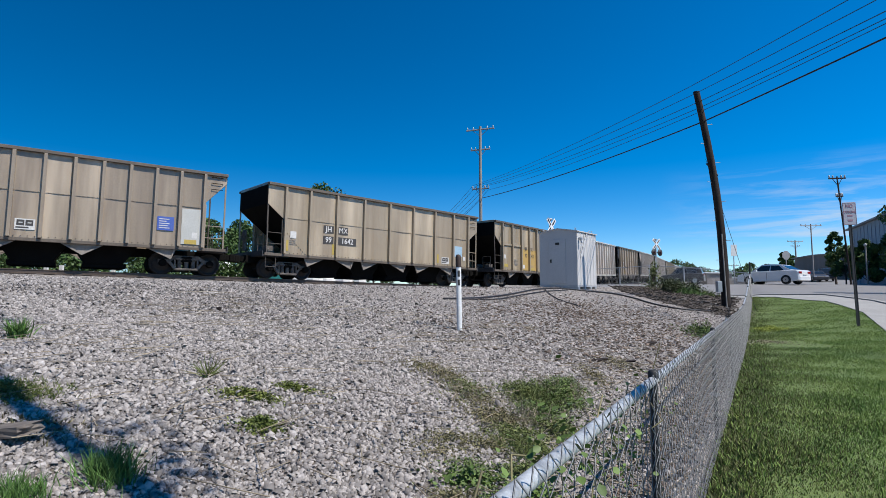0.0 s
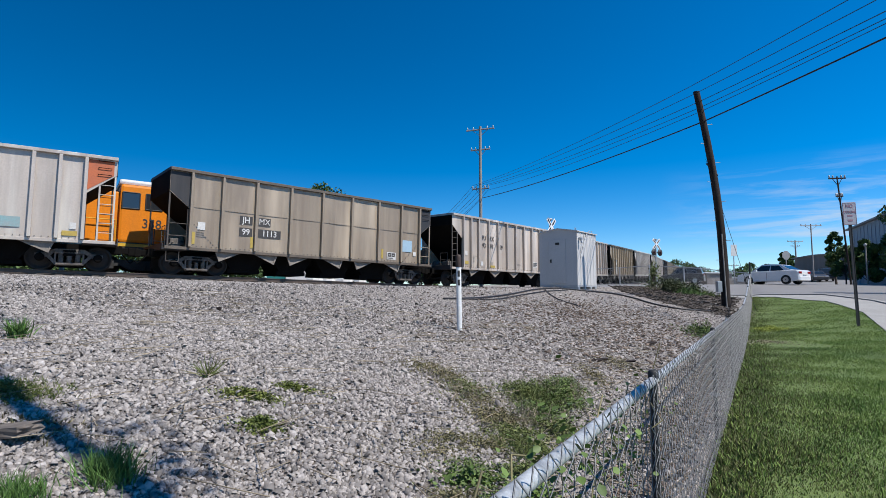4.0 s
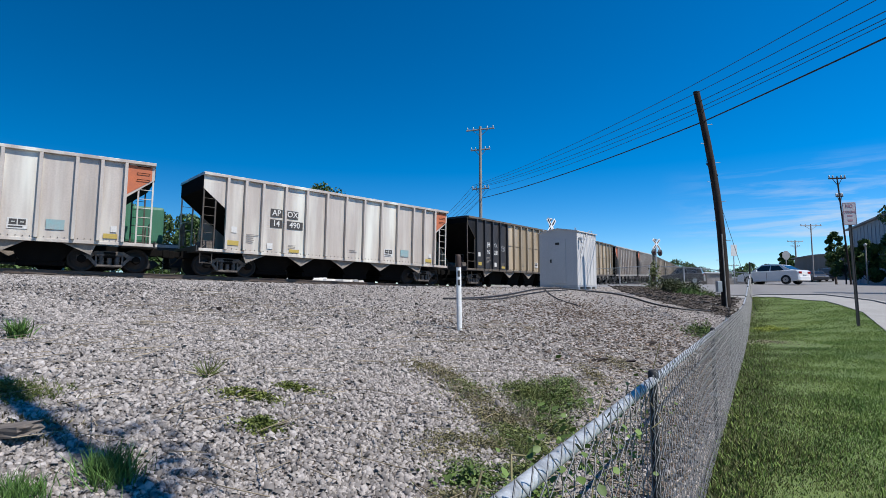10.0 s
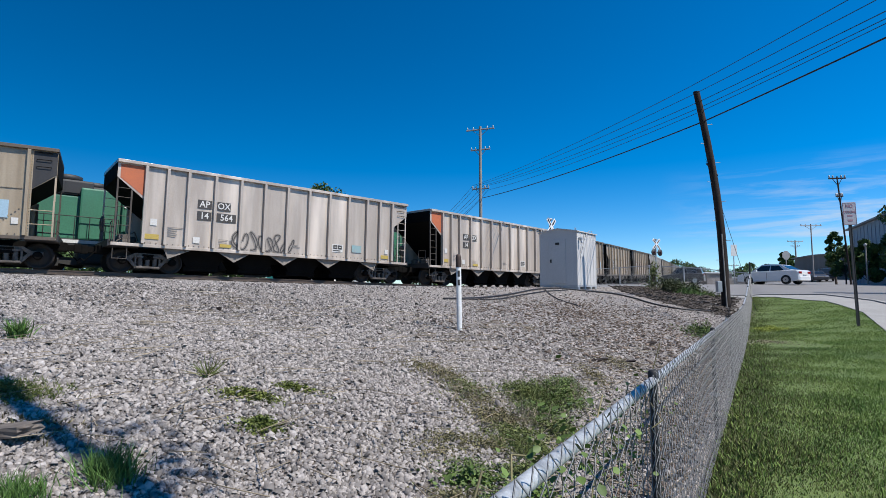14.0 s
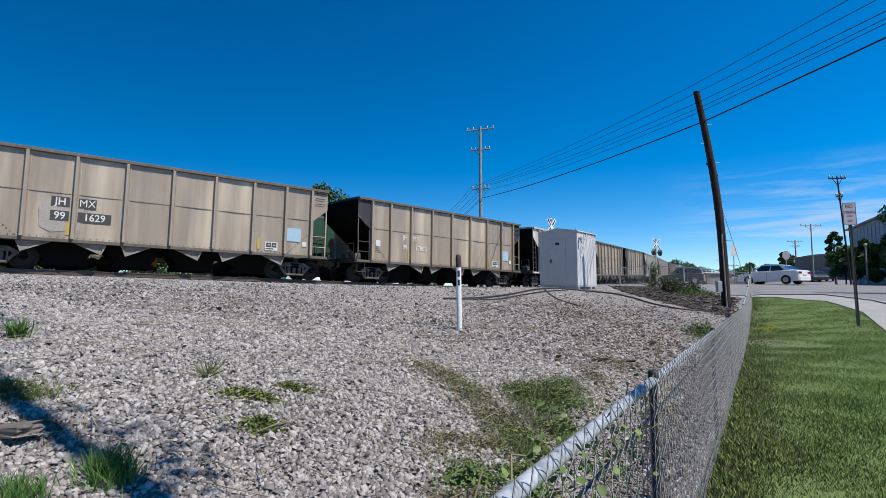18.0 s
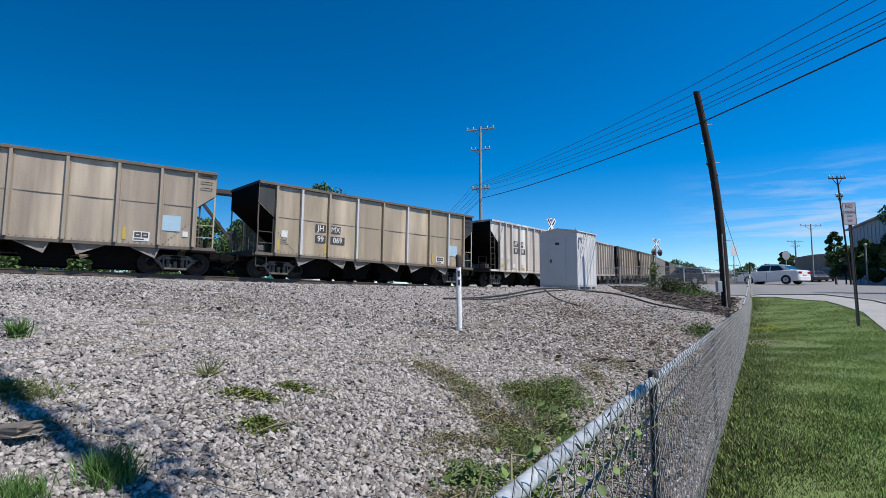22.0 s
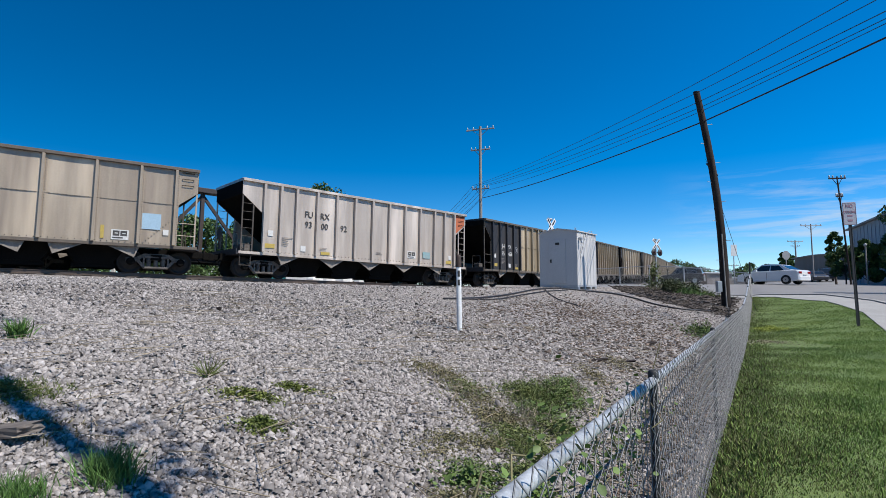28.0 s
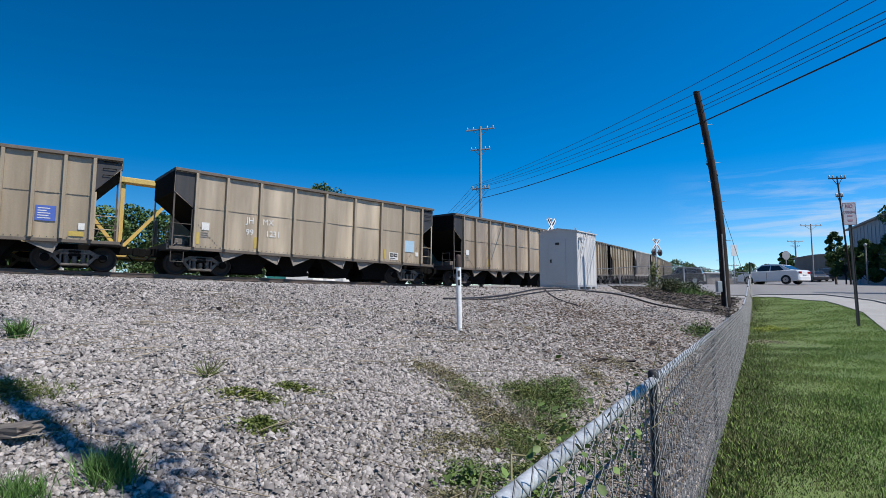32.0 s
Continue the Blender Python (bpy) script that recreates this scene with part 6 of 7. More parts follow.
WEED_V = [(0, 0, 0), (0.40, 0.5, 0.06), (0, 1.05, -0.06), (-0.40, 0.5, 0.06)]
WEED_F = [(0, 1, 2), (0, 2, 3)]
YG, BR, OL = "low yellow-green creeping weed in gravel", "browning matted weed patch in gravel", "bushy olive-green weed clump beside the fence"
for i, (x, y, rx, ry, n, h, s, m, lab) in enumerate((
        (-1.85, 5.22, 0.30, 0.11, 1700, 0.09, 0.026, M_LOWWEED, YG), (-1.50, 5.6, 0.24, 0.08, 900, 0.07, 0.026, M_LOWWEED, YG), (-1.54, 4.65, 0.17, 0.13, 1300, 0.11, 0.026, M_LOWWEED, "small round green weed in gravel"),
        (-0.32, 7.06, 0.34, 0.30, 700, 0.05, 0.024, M_BROWNWEED, BR), (-0.14, 7.0, 0.30, 0.36, 700, 0.06, 0.024, M_BROWNWEED, BR), (0.08, 6.75, 0.30, 0.40, 1200, 0.08, 0.025, M_BROWNWEED, BR),
        (0.28, 6.45, 0.32, 0.42, 1400, 0.10, 0.025, M_WEED, "matted olive weed patch in gravel"), (0.42, 6.1, 0.34, 0.40, 1000, 0.08, 0.024, M_BROWNWEED, BR),
        (1.01, 6.6, 0.34, 0.34, 3400, 0.22, 0.026, M_WEED, OL), (1.40, 6.65, 0.38, 0.42, 2900, 0.26, 0.028, M_OLIVE, OL), (1.10, 6.0, 0.38, 0.40, 2100, 0.20, 0.026, M_OLIVE, OL), (1.62, 7.2, 0.3, 0.3, 1800, 0.2, 0.026, M_OLIVE, OL),
        (0.57, 5.7, 0.36, 0.3, 2200, 0.10, 0.024, M_BROWNWEED, BR), (0.72, 5.35, 0.36, 0.3, 2200, 0.12, 0.024, M_WEED, BR), (1.18, 5.65, 0.28, 0.26, 1900, 0.16, 0.026, M_WEED, OL),
        (0.82, 5.1, 0.28, 0.26, 1600, 0.12, 0.024, M_WEED, OL), (0.4, 5.05, 0.34, 0.24, 1400, 0.08, 0.022, M_BROWNWEED, BR), (0.62, 4.5, 0.28, 0.25, 1300, 0.14, 0.026, M_WEED, OL), (-0.05, 4.75, 0.36, 0.25, 900, 0.05, 0.02, M_BROWNWEED, BR),
        (0.2, 4.3, 0.26, 0.16, 520, 0.16, 0.042, M_VINE, "broad-leaved green weed beside the fence"), (0.62, 4.05, 0.2, 0.2, 420, 0.22, 0.044, M_VINE, "broad-leaved green weed beside the fence"),
        (0.05, 5.05, 0.3, 0.22, 1100, 0.07, 0.02, M_BROWNWEED, BR), (0.24, 4.55, 0.3, 0.2, 1100, 0.08, 0.02, M_OLIVE, BR), (0.06, 4.0, 0.26, 0.18, 900, 0.09, 0.022, M_BROWNWEED, BR), (0.42, 3.95, 0.2, 0.18, 700, 0.10, 0.022, M_OLIVE, BR),
        (-3.55, 4.45, 0.22, 0.16, 1100, 0.16, 0.024, M_WEED, "dark green weeds round the old board"),
        (2.2, 8.0, 0.3, 0.6, 1400, 0.10, 0.024, M_BROWNWEED, BR), (2.9, 9.0, 0.35, 0.6, 1000, 0.09, 0.024, M_BROWNWEED, BR), (6.6, 13.7, 0.45, 0.5, 1500, 0.42, 0.05, M_OLIVE, OL),
        (9.35, 15.6, 0.30, 0.75, 2200, 0.14, 0.03, M_YELLOWGREEN, "bright yellow-green weed patch in the lawn"), (7.75, 13.0, 0.26, 0.9, 1300, 0.04, 0.022, M_DRY, "bare dry thatch patch in the lawn"))):
    leaf_patch(x, y, rx, ry, n, h, s, m, lab, 70 + i)
for i, (x, y, rx, ry, n, h, m) in enumerate(((1.15, 6.5, 0.45, 0.4, 420, 0.30, M_WEED), (0.9, 5.8, 0.4, 0.4, 300, 0.24, M_DRY), (1.5, 6.9, 0.4, 0.4, 260, 0.28, M_DRY), (0.3, 6.3, 0.3, 0.4, 260, 0.16, M_DRY), (0.7, 5.0, 0.3, 0.3, 240, 0.26, M_WEED), (-0.1, 7.0, 0.3, 0.25, 200, 0.12, M_DRY))):
    tuft("weed_stalks", x, y, rx, ry, n, h, 0.0045, m, "thin stalks among the matted weeds", "weed", 1.0, 90 + i)
# brown leaf litter and bark bits over the middle of the bank
m = 3600
q = np.stack([rng.normal(4.4, 2.1, m), rng.normal(12.2, 3.4, m)], 1)
q = np.concatenate([q, np.stack([0.509 * rng.uniform(4, 16, 1300) - 0.9 + rng.normal(-0.3, 0.4, 1300), np.zeros(1300)], 1)])
q[m:, 1] = (q[m:, 0] + 0.9) / 0.509 * 0.861 + rng.normal(0, 0.5, 1300)
u_, _ = off_track(q[:, 0], q[:, 1])
q = q[(off_fence(q[:, 0], q[:, 1]) < -0.12) & (u_ > 4) & (q[:, 1] > 3.5)]
m = len(q)
cen = np.concatenate([q, (ground_z(q[:, 0], q[:, 1]) + 0.03)[:, None]], 1)
sc = np.stack([rng.uniform(0.012, 0.06, m), rng.uniform(0.008, 0.022, m), rng.uniform(0.003, 0.008, m)], 1)
tagged(new("leaf_litter", scatter_mesh("leaf_litter", CUBE_V, CUBE_F, cen, turns(rng, m, 0.4), sc, surface("litter", (0.27, 0.205, 0.155), (0.15, 0.11, 0.085), rough=1.0, big=3, fine=20, piece=0.45))), "brown leaf litter and bark bits on gravel", "leaf litter", kind="stuff")
# dry stalks strewn over the stones
n = 560
q = np.stack([rng.uniform(-5, 4.4, n), rng.uniform(3.6, 11, n)], 1)
q = q[(off_fence(q[:, 0], q[:, 1]) < -0.15)]
near_fence = rng.uniform(0, 1, (260, 1))
q = np.concatenate([q, np.stack([0.509 * near_fence[:, 0] * 12 - 0.9 + rng.normal(0, 0.35, 260), 0.861 * near_fence[:, 0] * 12 + 0.3 + rng.normal(0, 0.35, 260)], 1)])
q = q[off_fence(q[:, 0], q[:, 1]) < -0.1]
n = len(q)
cen = np.concatenate([q, (ground_z(q[:, 0], q[:, 1]) + 0.05)[:, None]], 1)
sc = np.stack([rng.uniform(0.12, 0.4, n), np.full(n, 0.0028), np.full(n, 0.0028)], 1)
tagged(new("dry_stalks", scatter_mesh("dry_stalks", CUBE_V, CUBE_F, cen, turns(rng, n, 0.14), sc, M_DRY)), "dry straw-coloured stalks strewn on gravel", "stalks", kind="stuff")

# vine on the near end of the fence
LEAF_V = [(0, 0, 0), (0.42, 0.35, 0.06), (0.30, 0.78, 0.02), (0, 1.05, -0.06), (-0.30, 0.78, 0.02), (-0.42, 0.35, 0.06)]
LEAF_F = [(0, 1, 2, 3), (0, 3, 4, 5)]
vine = thing("vine", Matrix.Identity(4), "green leafy vine climbing the near fence rail", "vine")
r = np.random.default_rng(3)
for j in range(5):
    a = 0.9 + j * 0.42
    pts = []
    for k in range(9):
        d = a + k * 0.1 + r.normal(0, 0.03)
        pts.append(Vector((-0.815 + 0.509 * d + r.normal(0, 0.03) - 0.02, -0.62 + 0.861 * d + r.normal(0, 0.03), 0.75 + 0.5 * k / 8 + r.normal(0, 0.05))))
    part("vine_stem", Geo().path(pts, 0.0022, 5), M_BROWNWEED, vine)
for at, spread, z, n in ((2.05, 0.10, 1.17, 70), (2.4, 0.10, 1.17, 80), (2.66, 0.12, 1.12, 110), (2.95, 0.08, 1.05, 60), (3.4, 0.05, 1.10, 50), (2.25, 0.12, 1.02, 70), (1.95, 0.10, 1.08, 60)):
    d = at + r.normal(0, spread, n)
    c = np.stack([-0.815 + 0.509 * d + r.normal(-0.03, 0.05, n), -0.62 + 0.861 * d + r.normal(0.02, 0.04, n), r.normal(z, 0.07, n)], 1)
    part("vine_leaves", scatter_mesh("vine_leaves", LEAF_V, LEAF_F, c, turns(r, n, 0.9), r.uniform(0.010, 0.026, (n, 1)) * np.ones((1, 3)), M_VINE), M_VINE, vine)


# ---- trees ----
QUAD_V = [(-0.5, -0.3, 0), (0.5, -0.3, 0), (0.6, 0.35, 0.1), (-0.4, 0.4, -0.08)]
QUAD_F = [(0, 1, 2, 3)]


def tree(x, y, height, radius, leaves, leaf, label, material, seed, trunk=0.45, category="tree", group="trees", squash=1.0, name="tree", z0=None, stout=0.022, low=0.55):
    """A tapered trunk with limbs, and a crown of many leaves gathered round the limb ends."""
    r = np.random.default_rng(seed)
    t = thing(name, pose(x, y, gz(x, y) if z0 is None else z0), label, category, group)
    top = height * trunk
    part("trunk", Geo().tube((0, 0, -0.3), (0.03 * height * r.normal(), 0, top), height * stout, height * stout * 0.62, 9), M_BARK, t)
    lobes = []
    count = 13
    for i in range(count):
        a = 2.4 * i + r.normal(0, 0.3)
        q = (i + 0.5) / count
        rad = radius * (0.30 + 0.62 * math.sin(math.pi * min(0.97, 0.15 + 0.8 * q))) * r.uniform(0.55, 1.0)
        bottom = top * max(0.85, low)
        end = Vector((rad * math.cos(a), rad * math.sin(a), bottom + (height - bottom - radius * 0.25) * q))
        start = Vector((0, 0, top * (low + (1 - low) * q)))
        mid = start.lerp(end, 0.5) + Vector((0, 0, 0.06 * height))
        part("limb", Geo().tube(start, mid, height * 0.010, height * 0.007, 6, False).tube(mid, end, height * 0.007, height * 0.003, 6, False), M_BARK, t)
        lobes.append((end, radius * r.uniform(0.26, 0.44)))
    pick = r.integers(0, count, leaves)
    dirs = r.normal(0, 1, (leaves, 3))
    dirs /= np.linalg.norm(dirs, axis=1, keepdims=True)
    rad = np.array([b for _, b in lobes])[pick] * r.uniform(0.35, 1.1, leaves) ** 0.6
    c = np.array([tuple(e) for e, _ in lobes])[pick] + dirs * rad[:, None] * (1, 1, 0.8 * squash)
    part("crown", scatter_mesh("crown", QUAD_V, QUAD_F, c, turns(r, leaves, 1.2), r.uniform(0.6, 1.4, (leaves, 1)) * leaf * np.ones((1, 3)), material), material, t)
    return t


def bush(x, y, rx, ry, h, leaves, leaf, material, label, seed, name="bush", z0=None):
    r = np.random.default_rng(seed)
    b = thing(name, pose(x, y, gz(x, y) if z0 is None else z0), label, "bush", "bushes")
    lobes = []
    for i in range(11):
        e = Vector((rx * r.uniform(-0.8, 0.8), ry * r.uniform(-0.8, 0.8), h * r.uniform(0.25, 0.82)))
        part("stem", Geo().tube((e.x * 0.4, e.y * 0.4, -0.1), e, 0.025, 0.01, 5, False), M_BARK, b)
        lobes.append(e)
    pick = r.integers(0, 11, leaves)
    c = np.array([tuple(e) for e in lobes])[pick] + r.normal(0, 1, (leaves, 3)) * (rx * 0.22, ry * 0.22, h * 0.15)
    c[:, 2] = np.abs(c[:, 2])
    part("foliage", scatter_mesh("foliage", QUAD_V, QUAD_F, c, turns(r, leaves, 1.2), r.uniform(0.6, 1.4, (leaves, 1)) * leaf * np.ones((1, 3)), material), material, b)
    return b


TL_ = "leafy green tree behind the railway tracks"
for i, (px_, d, h, rad, m) in enumerate(((-1.30, 40, 8.5, 3.6, M_LEAF), (-1.10, 46, 10.5, 4.2, M_LEAF), (-0.92, 50, 10, 4.4, M_LEAF_PALE), (-0.78, 44, 7.4, 3.4, M_LEAF),
                                         (-0.66, 50, 8.6, 4.0, M_LEAF_PALE), (-0.56, 55, 9.0, 4.2, M_LEAF), (-0.45, 52, 7.6, 3.6, M_LEAF), (-0.36, 58, 7.8, 3.8, M_LEAF),
                                         (-0.21, 66, 13.6, 5.0, M_LEAF), (-0.29, 70, 8.0, 3.8, M_LEAF), (-0.13, 72, 6.4, 3.4, M_LEAF), (-0.04, 80, 6.0, 3.4, M_LEAF), (0.05, 86, 6.2, 3.4, M_LEAF))):
    tree(px_ * d, d, h, rad, 7000, 0.22, TL_, m, 100 + i, 0.3, group="trees behind the tracks", z0=2.0)
for i, (x, y, rx, h) in enumerate(((-22.5, 34, 2.6, 2.4), (-18.5, 36, 2.4, 2.0), (-15.6, 38, 2.2, 2.1), (-28.0, 33, 2.6, 2.6), (-12.5, 44, 2.0, 1.8))):
    bush(x, y, rx, 1.0, h, 1700, 0.16, M_LEAF, "dark green roadside bush behind the tracks", 200 + i, z0=2.0)
# street trees
tree(33.7, 42.6, 3.7, 1.2, 6500, 0.15, "dense dark green street tree", M_LEAF, 300, 0.12, group="street trees")
tree(34.9, 41.5, 4.0, 1.35, 6500, 0.15, "dense dark green street tree", M_LEAF, 301, 0.12, group="street trees")
tree(37.2, 49.6, 3.6, 1.45, 4600, 0.14, "rounded pale green street tree", M_LEAF_PALE, 302, 0.3, group="street trees")
tree(43.9, 60.0, 6.0, 0.95, 4200, 0.17, "tall round dark green tree", M_LEAF, 303, 0.45, group="street trees")
tree(22.9, 25.6, 5.2, 1.7, 3800, 0.13, "bushy green tree at the street", M_LEAF, 304, 0.35, group="street trees")
for i, (px_, d, h, rad) in enumerate(((0.405, 150, 7.4, 5.0), (0.44, 155, 8.6, 5.0), (0.47, 150, 7.0, 4.5), (0.58, 130, 6.8, 4.6), (0.645, 110, 5.4, 1.5), (0.637, 92, 4.6, 0.9),
                                      (0.53, 160, 7.5, 5.5), (0.35, 165, 7.4, 5.0), (0.30, 170, 7.0, 5.0))):
    tree(px_ * d, d, h, rad, 1500, 0.42, "distant dark green tree beyond the street", M_LEAF, 320 + i, 0.25, group="distant trees")
# the young tree beside the lawn whose shadow falls across the gravel
young = thing("tree", pose(3.15, 0.42, gz(3.15, 0.42)), "slender young tree beside the lawn", "tree", "lawn trees")
LEAN = -0.02


def stem(z):
    """The trunk's middle at height z."""
    return Vector((0.05 * math.sin(z * 0.6), LEAN * z + 0.06 * math.sin(z * 0.9 + 1), z))


trunk_g = Geo()
for k in range(16):
    trunk_g.tube(stem(k - 0.3), stem(k + 0.7), 0.14 - 0.003 * k, 0.137 - 0.003 * k, 10, False)
part("trunk", trunk_g, M_BARK, young)
r = np.random.default_rng(8)
for z, turn, out, lift, n, spread in ((7.7, 95, 0.35, 0.3, 20, 0.12), (8.3, 70, 0.5, 0.35, 22, 0.16), (8.9, 100, 0.55, 0.3, 18, 0.16), (9.7, 130, 0.3, 0.4, 12, 0.12), (10.8, 200, 0.25, 0.4, 16, 0.12),
                                      (11.4, 160, 0.25, 0.5, 30, 0.14), (12.0, 250, 0.3, 0.5, 40, 0.16), (13.6, 230, 0.4, 0.7, 120, 0.22), (14.4, 320, 0.4, 0.9, 320, 0.34), (15.2, 90, 0.3, 0.8, 320, 0.42)):
    a = radians(turn)
    root = stem(z)
    tip = root + Vector((out * math.cos(a), out * math.sin(a), lift))
    li = part("limb", Geo().tube(root, root.lerp(tip, 0.55) + Vector((0, 0, 0.06)), 0.03, 0.02, 6, False).tube(root.lerp(tip, 0.55) + Vector((0, 0, 0.06)), tip, 0.02, 0.008, 6, False), M_BARK, young)
    c = np.array(tip)[None] + r.normal(0, spread, (n, 3)) * (1, 1, 0.7)
    part("leaves", scatter_mesh("leaves", QUAD_V, QUAD_F, c, turns(r, n, 1.2), r.uniform(0.07, 0.14, (n, 1)) * np.ones((1, 3)), M_LEAF), M_LEAF, li)

# brush and mulch round the leaning pole
on_bed = lambda x, y: (off_fence(x, y) < -0.5) & (((x - 10.6) / 3.0) ** 2 + ((y - 22.5) / 6.2) ** 2 < 1)
tagged(new("mulch_bed", patch_sheet("mulch_bed", 6, 15, 15, 30, 0.2, on_bed, M_MULCH, 0.012)), "dark mulch bed with cut brush", "mulch bed", kind="structure")
m = 2600
q = np.stack([rng.uniform(7.4, 13.8, m), rng.uniform(16, 29, m)], 1)
q = q[on_bed(q[:, 0], q[:, 1])]
m = len(q)
cen = np.concatenate([q, (ground_z(q[:, 0], q[:, 1]) + 0.03)[:, None]], 1)
sc = np.stack([rng.uniform(0.03, 0.22, m), rng.uniform(0.008, 0.025, m), rng.uniform(0.008, 0.025, m)], 1)
tagged(new("wood_chips", scatter_mesh("wood_chips", CUBE_V, CUBE_F, cen, turns(rng, m, 0.4), sc, surface("chips", (0.12, 0.095, 0.078), (0.055, 0.045, 0.038), rough=1.0, big=3, fine=20, piece=0.45))), "dark wood chips and cut twigs", "wood chips", kind="stuff")
for i, (x, y, rx, ry, n, h, m) in enumerate(((10.9, 24.4, 0.9, 0.8, 400, 0.42, M_TUFT), (11.7, 24.6, 0.9, 0.7, 300, 0.32, M_WEED), (10.2, 24.8, 0.5, 0.5, 160, 0.4, M_DRY), (11.2, 25.2, 1.3, 0.9, 300, 0.3, M_OLIVE))):
    tuft("cut_brush", x, y, rx, ry, n, h, 0.022, m, "spiky cut brush heap beside the pole", "brush", 1.1, 500 + i, "brush heaps")
bush(10.55, 27.0, 0.3, 0.3, 1.3, 350, 0.08, M_WEED, "upright thin shrub by the fence", 503)
M_SCRUB = leaf_material("scrub_leaves", (0.085, 0.10, 0.04), (0.05, 0.065, 0.026))
bush(9.9, 24.0, 0.9, 0.5, 0.62, 1300, 0.06, M_SCRUB, "scrubby olive shrub on the mulch bed", 504)
bush(11.1, 24.6, 0.8, 0.5, 0.5, 1000, 0.06, M_SCRUB, "scrubby green shrub on the mulch bed", 505)

# odd pieces lying on the bank
M_OLDWOOD = surface("weathered_board", (0.24, 0.205, 0.175), (0.14, 0.118, 0.10), rough=0.95, big=2, fine=14, streak=9, dirt=(0.08, 0.065, 0.055), dirt_amount=0.6)
for nm, x, y, turn, size, lab in (("wooden_board", -3.12, 3.88, -18, (0.30, 0.09, 0.035), "weathered split board lying in the gravel"),
                                  ("bark_piece", 2.6, 9.05, 8, (0.13, 0.05, 0.015), "dark flat bark piece on gravel"),
                                  ("bark_piece", 3.1, 9.25, -12, (0.16, 0.045, 0.015), "dark flat bark piece on gravel"),
                                  ("bark_piece", 4.3, 11.3, 30, (0.16, 0.05, 0.015), "dark flat bark piece on gravel"),
                                  ("dark_lump", -3.83, 9.24, 0, (0.035, 0.03, 0.03), "small black lump on the gravel")):
    ob = thing(nm, pose(x, y, gz(x, y) + 0.03, 4, -8, turn), lab, nm.replace("_", " "))
    bm = bmesh.new()
    bmesh.ops.create_cube(bm, size=2)
    bmesh.ops.subdivide_edges(bm, edges=bm.edges[:], cuts=3, use_grid_fill=True)
    for q in bm.verts:
        k = 1 + 0.25 * noise.noise(Vector((q.co.x * 2, q.co.y * 2 + x, q.co.z)))
        q.co = (q.co.x * size[0] * k, q.co.y * size[1] * k, q.co.z * size[2])
    part("piece", Geo().bm(bm), M_OLDWOOD if nm == "wooden_board" else M_POLE, ob)


# ---- road vehicles ----
M_TYRE = surface("tyre_rubber", (0.022, 0.022, 0.023), rough=0.85, bump=0.1)
M_ALLOY = surface("alloy_rim", (0.55, 0.55, 0.56), rough=0.35, metal=0.8, bump=0)
M_CARGLASS = glass("car_glass", (0.015, 0.02, 0.025))
M_TAIL = surface("tail_lamp", (0.35, 0.012, 0.012), rough=0.2, bump=0)
M_LAMPCLEAR = surface("head_lamp", (0.75, 0.76, 0.78), rough=0.12, bump=0)


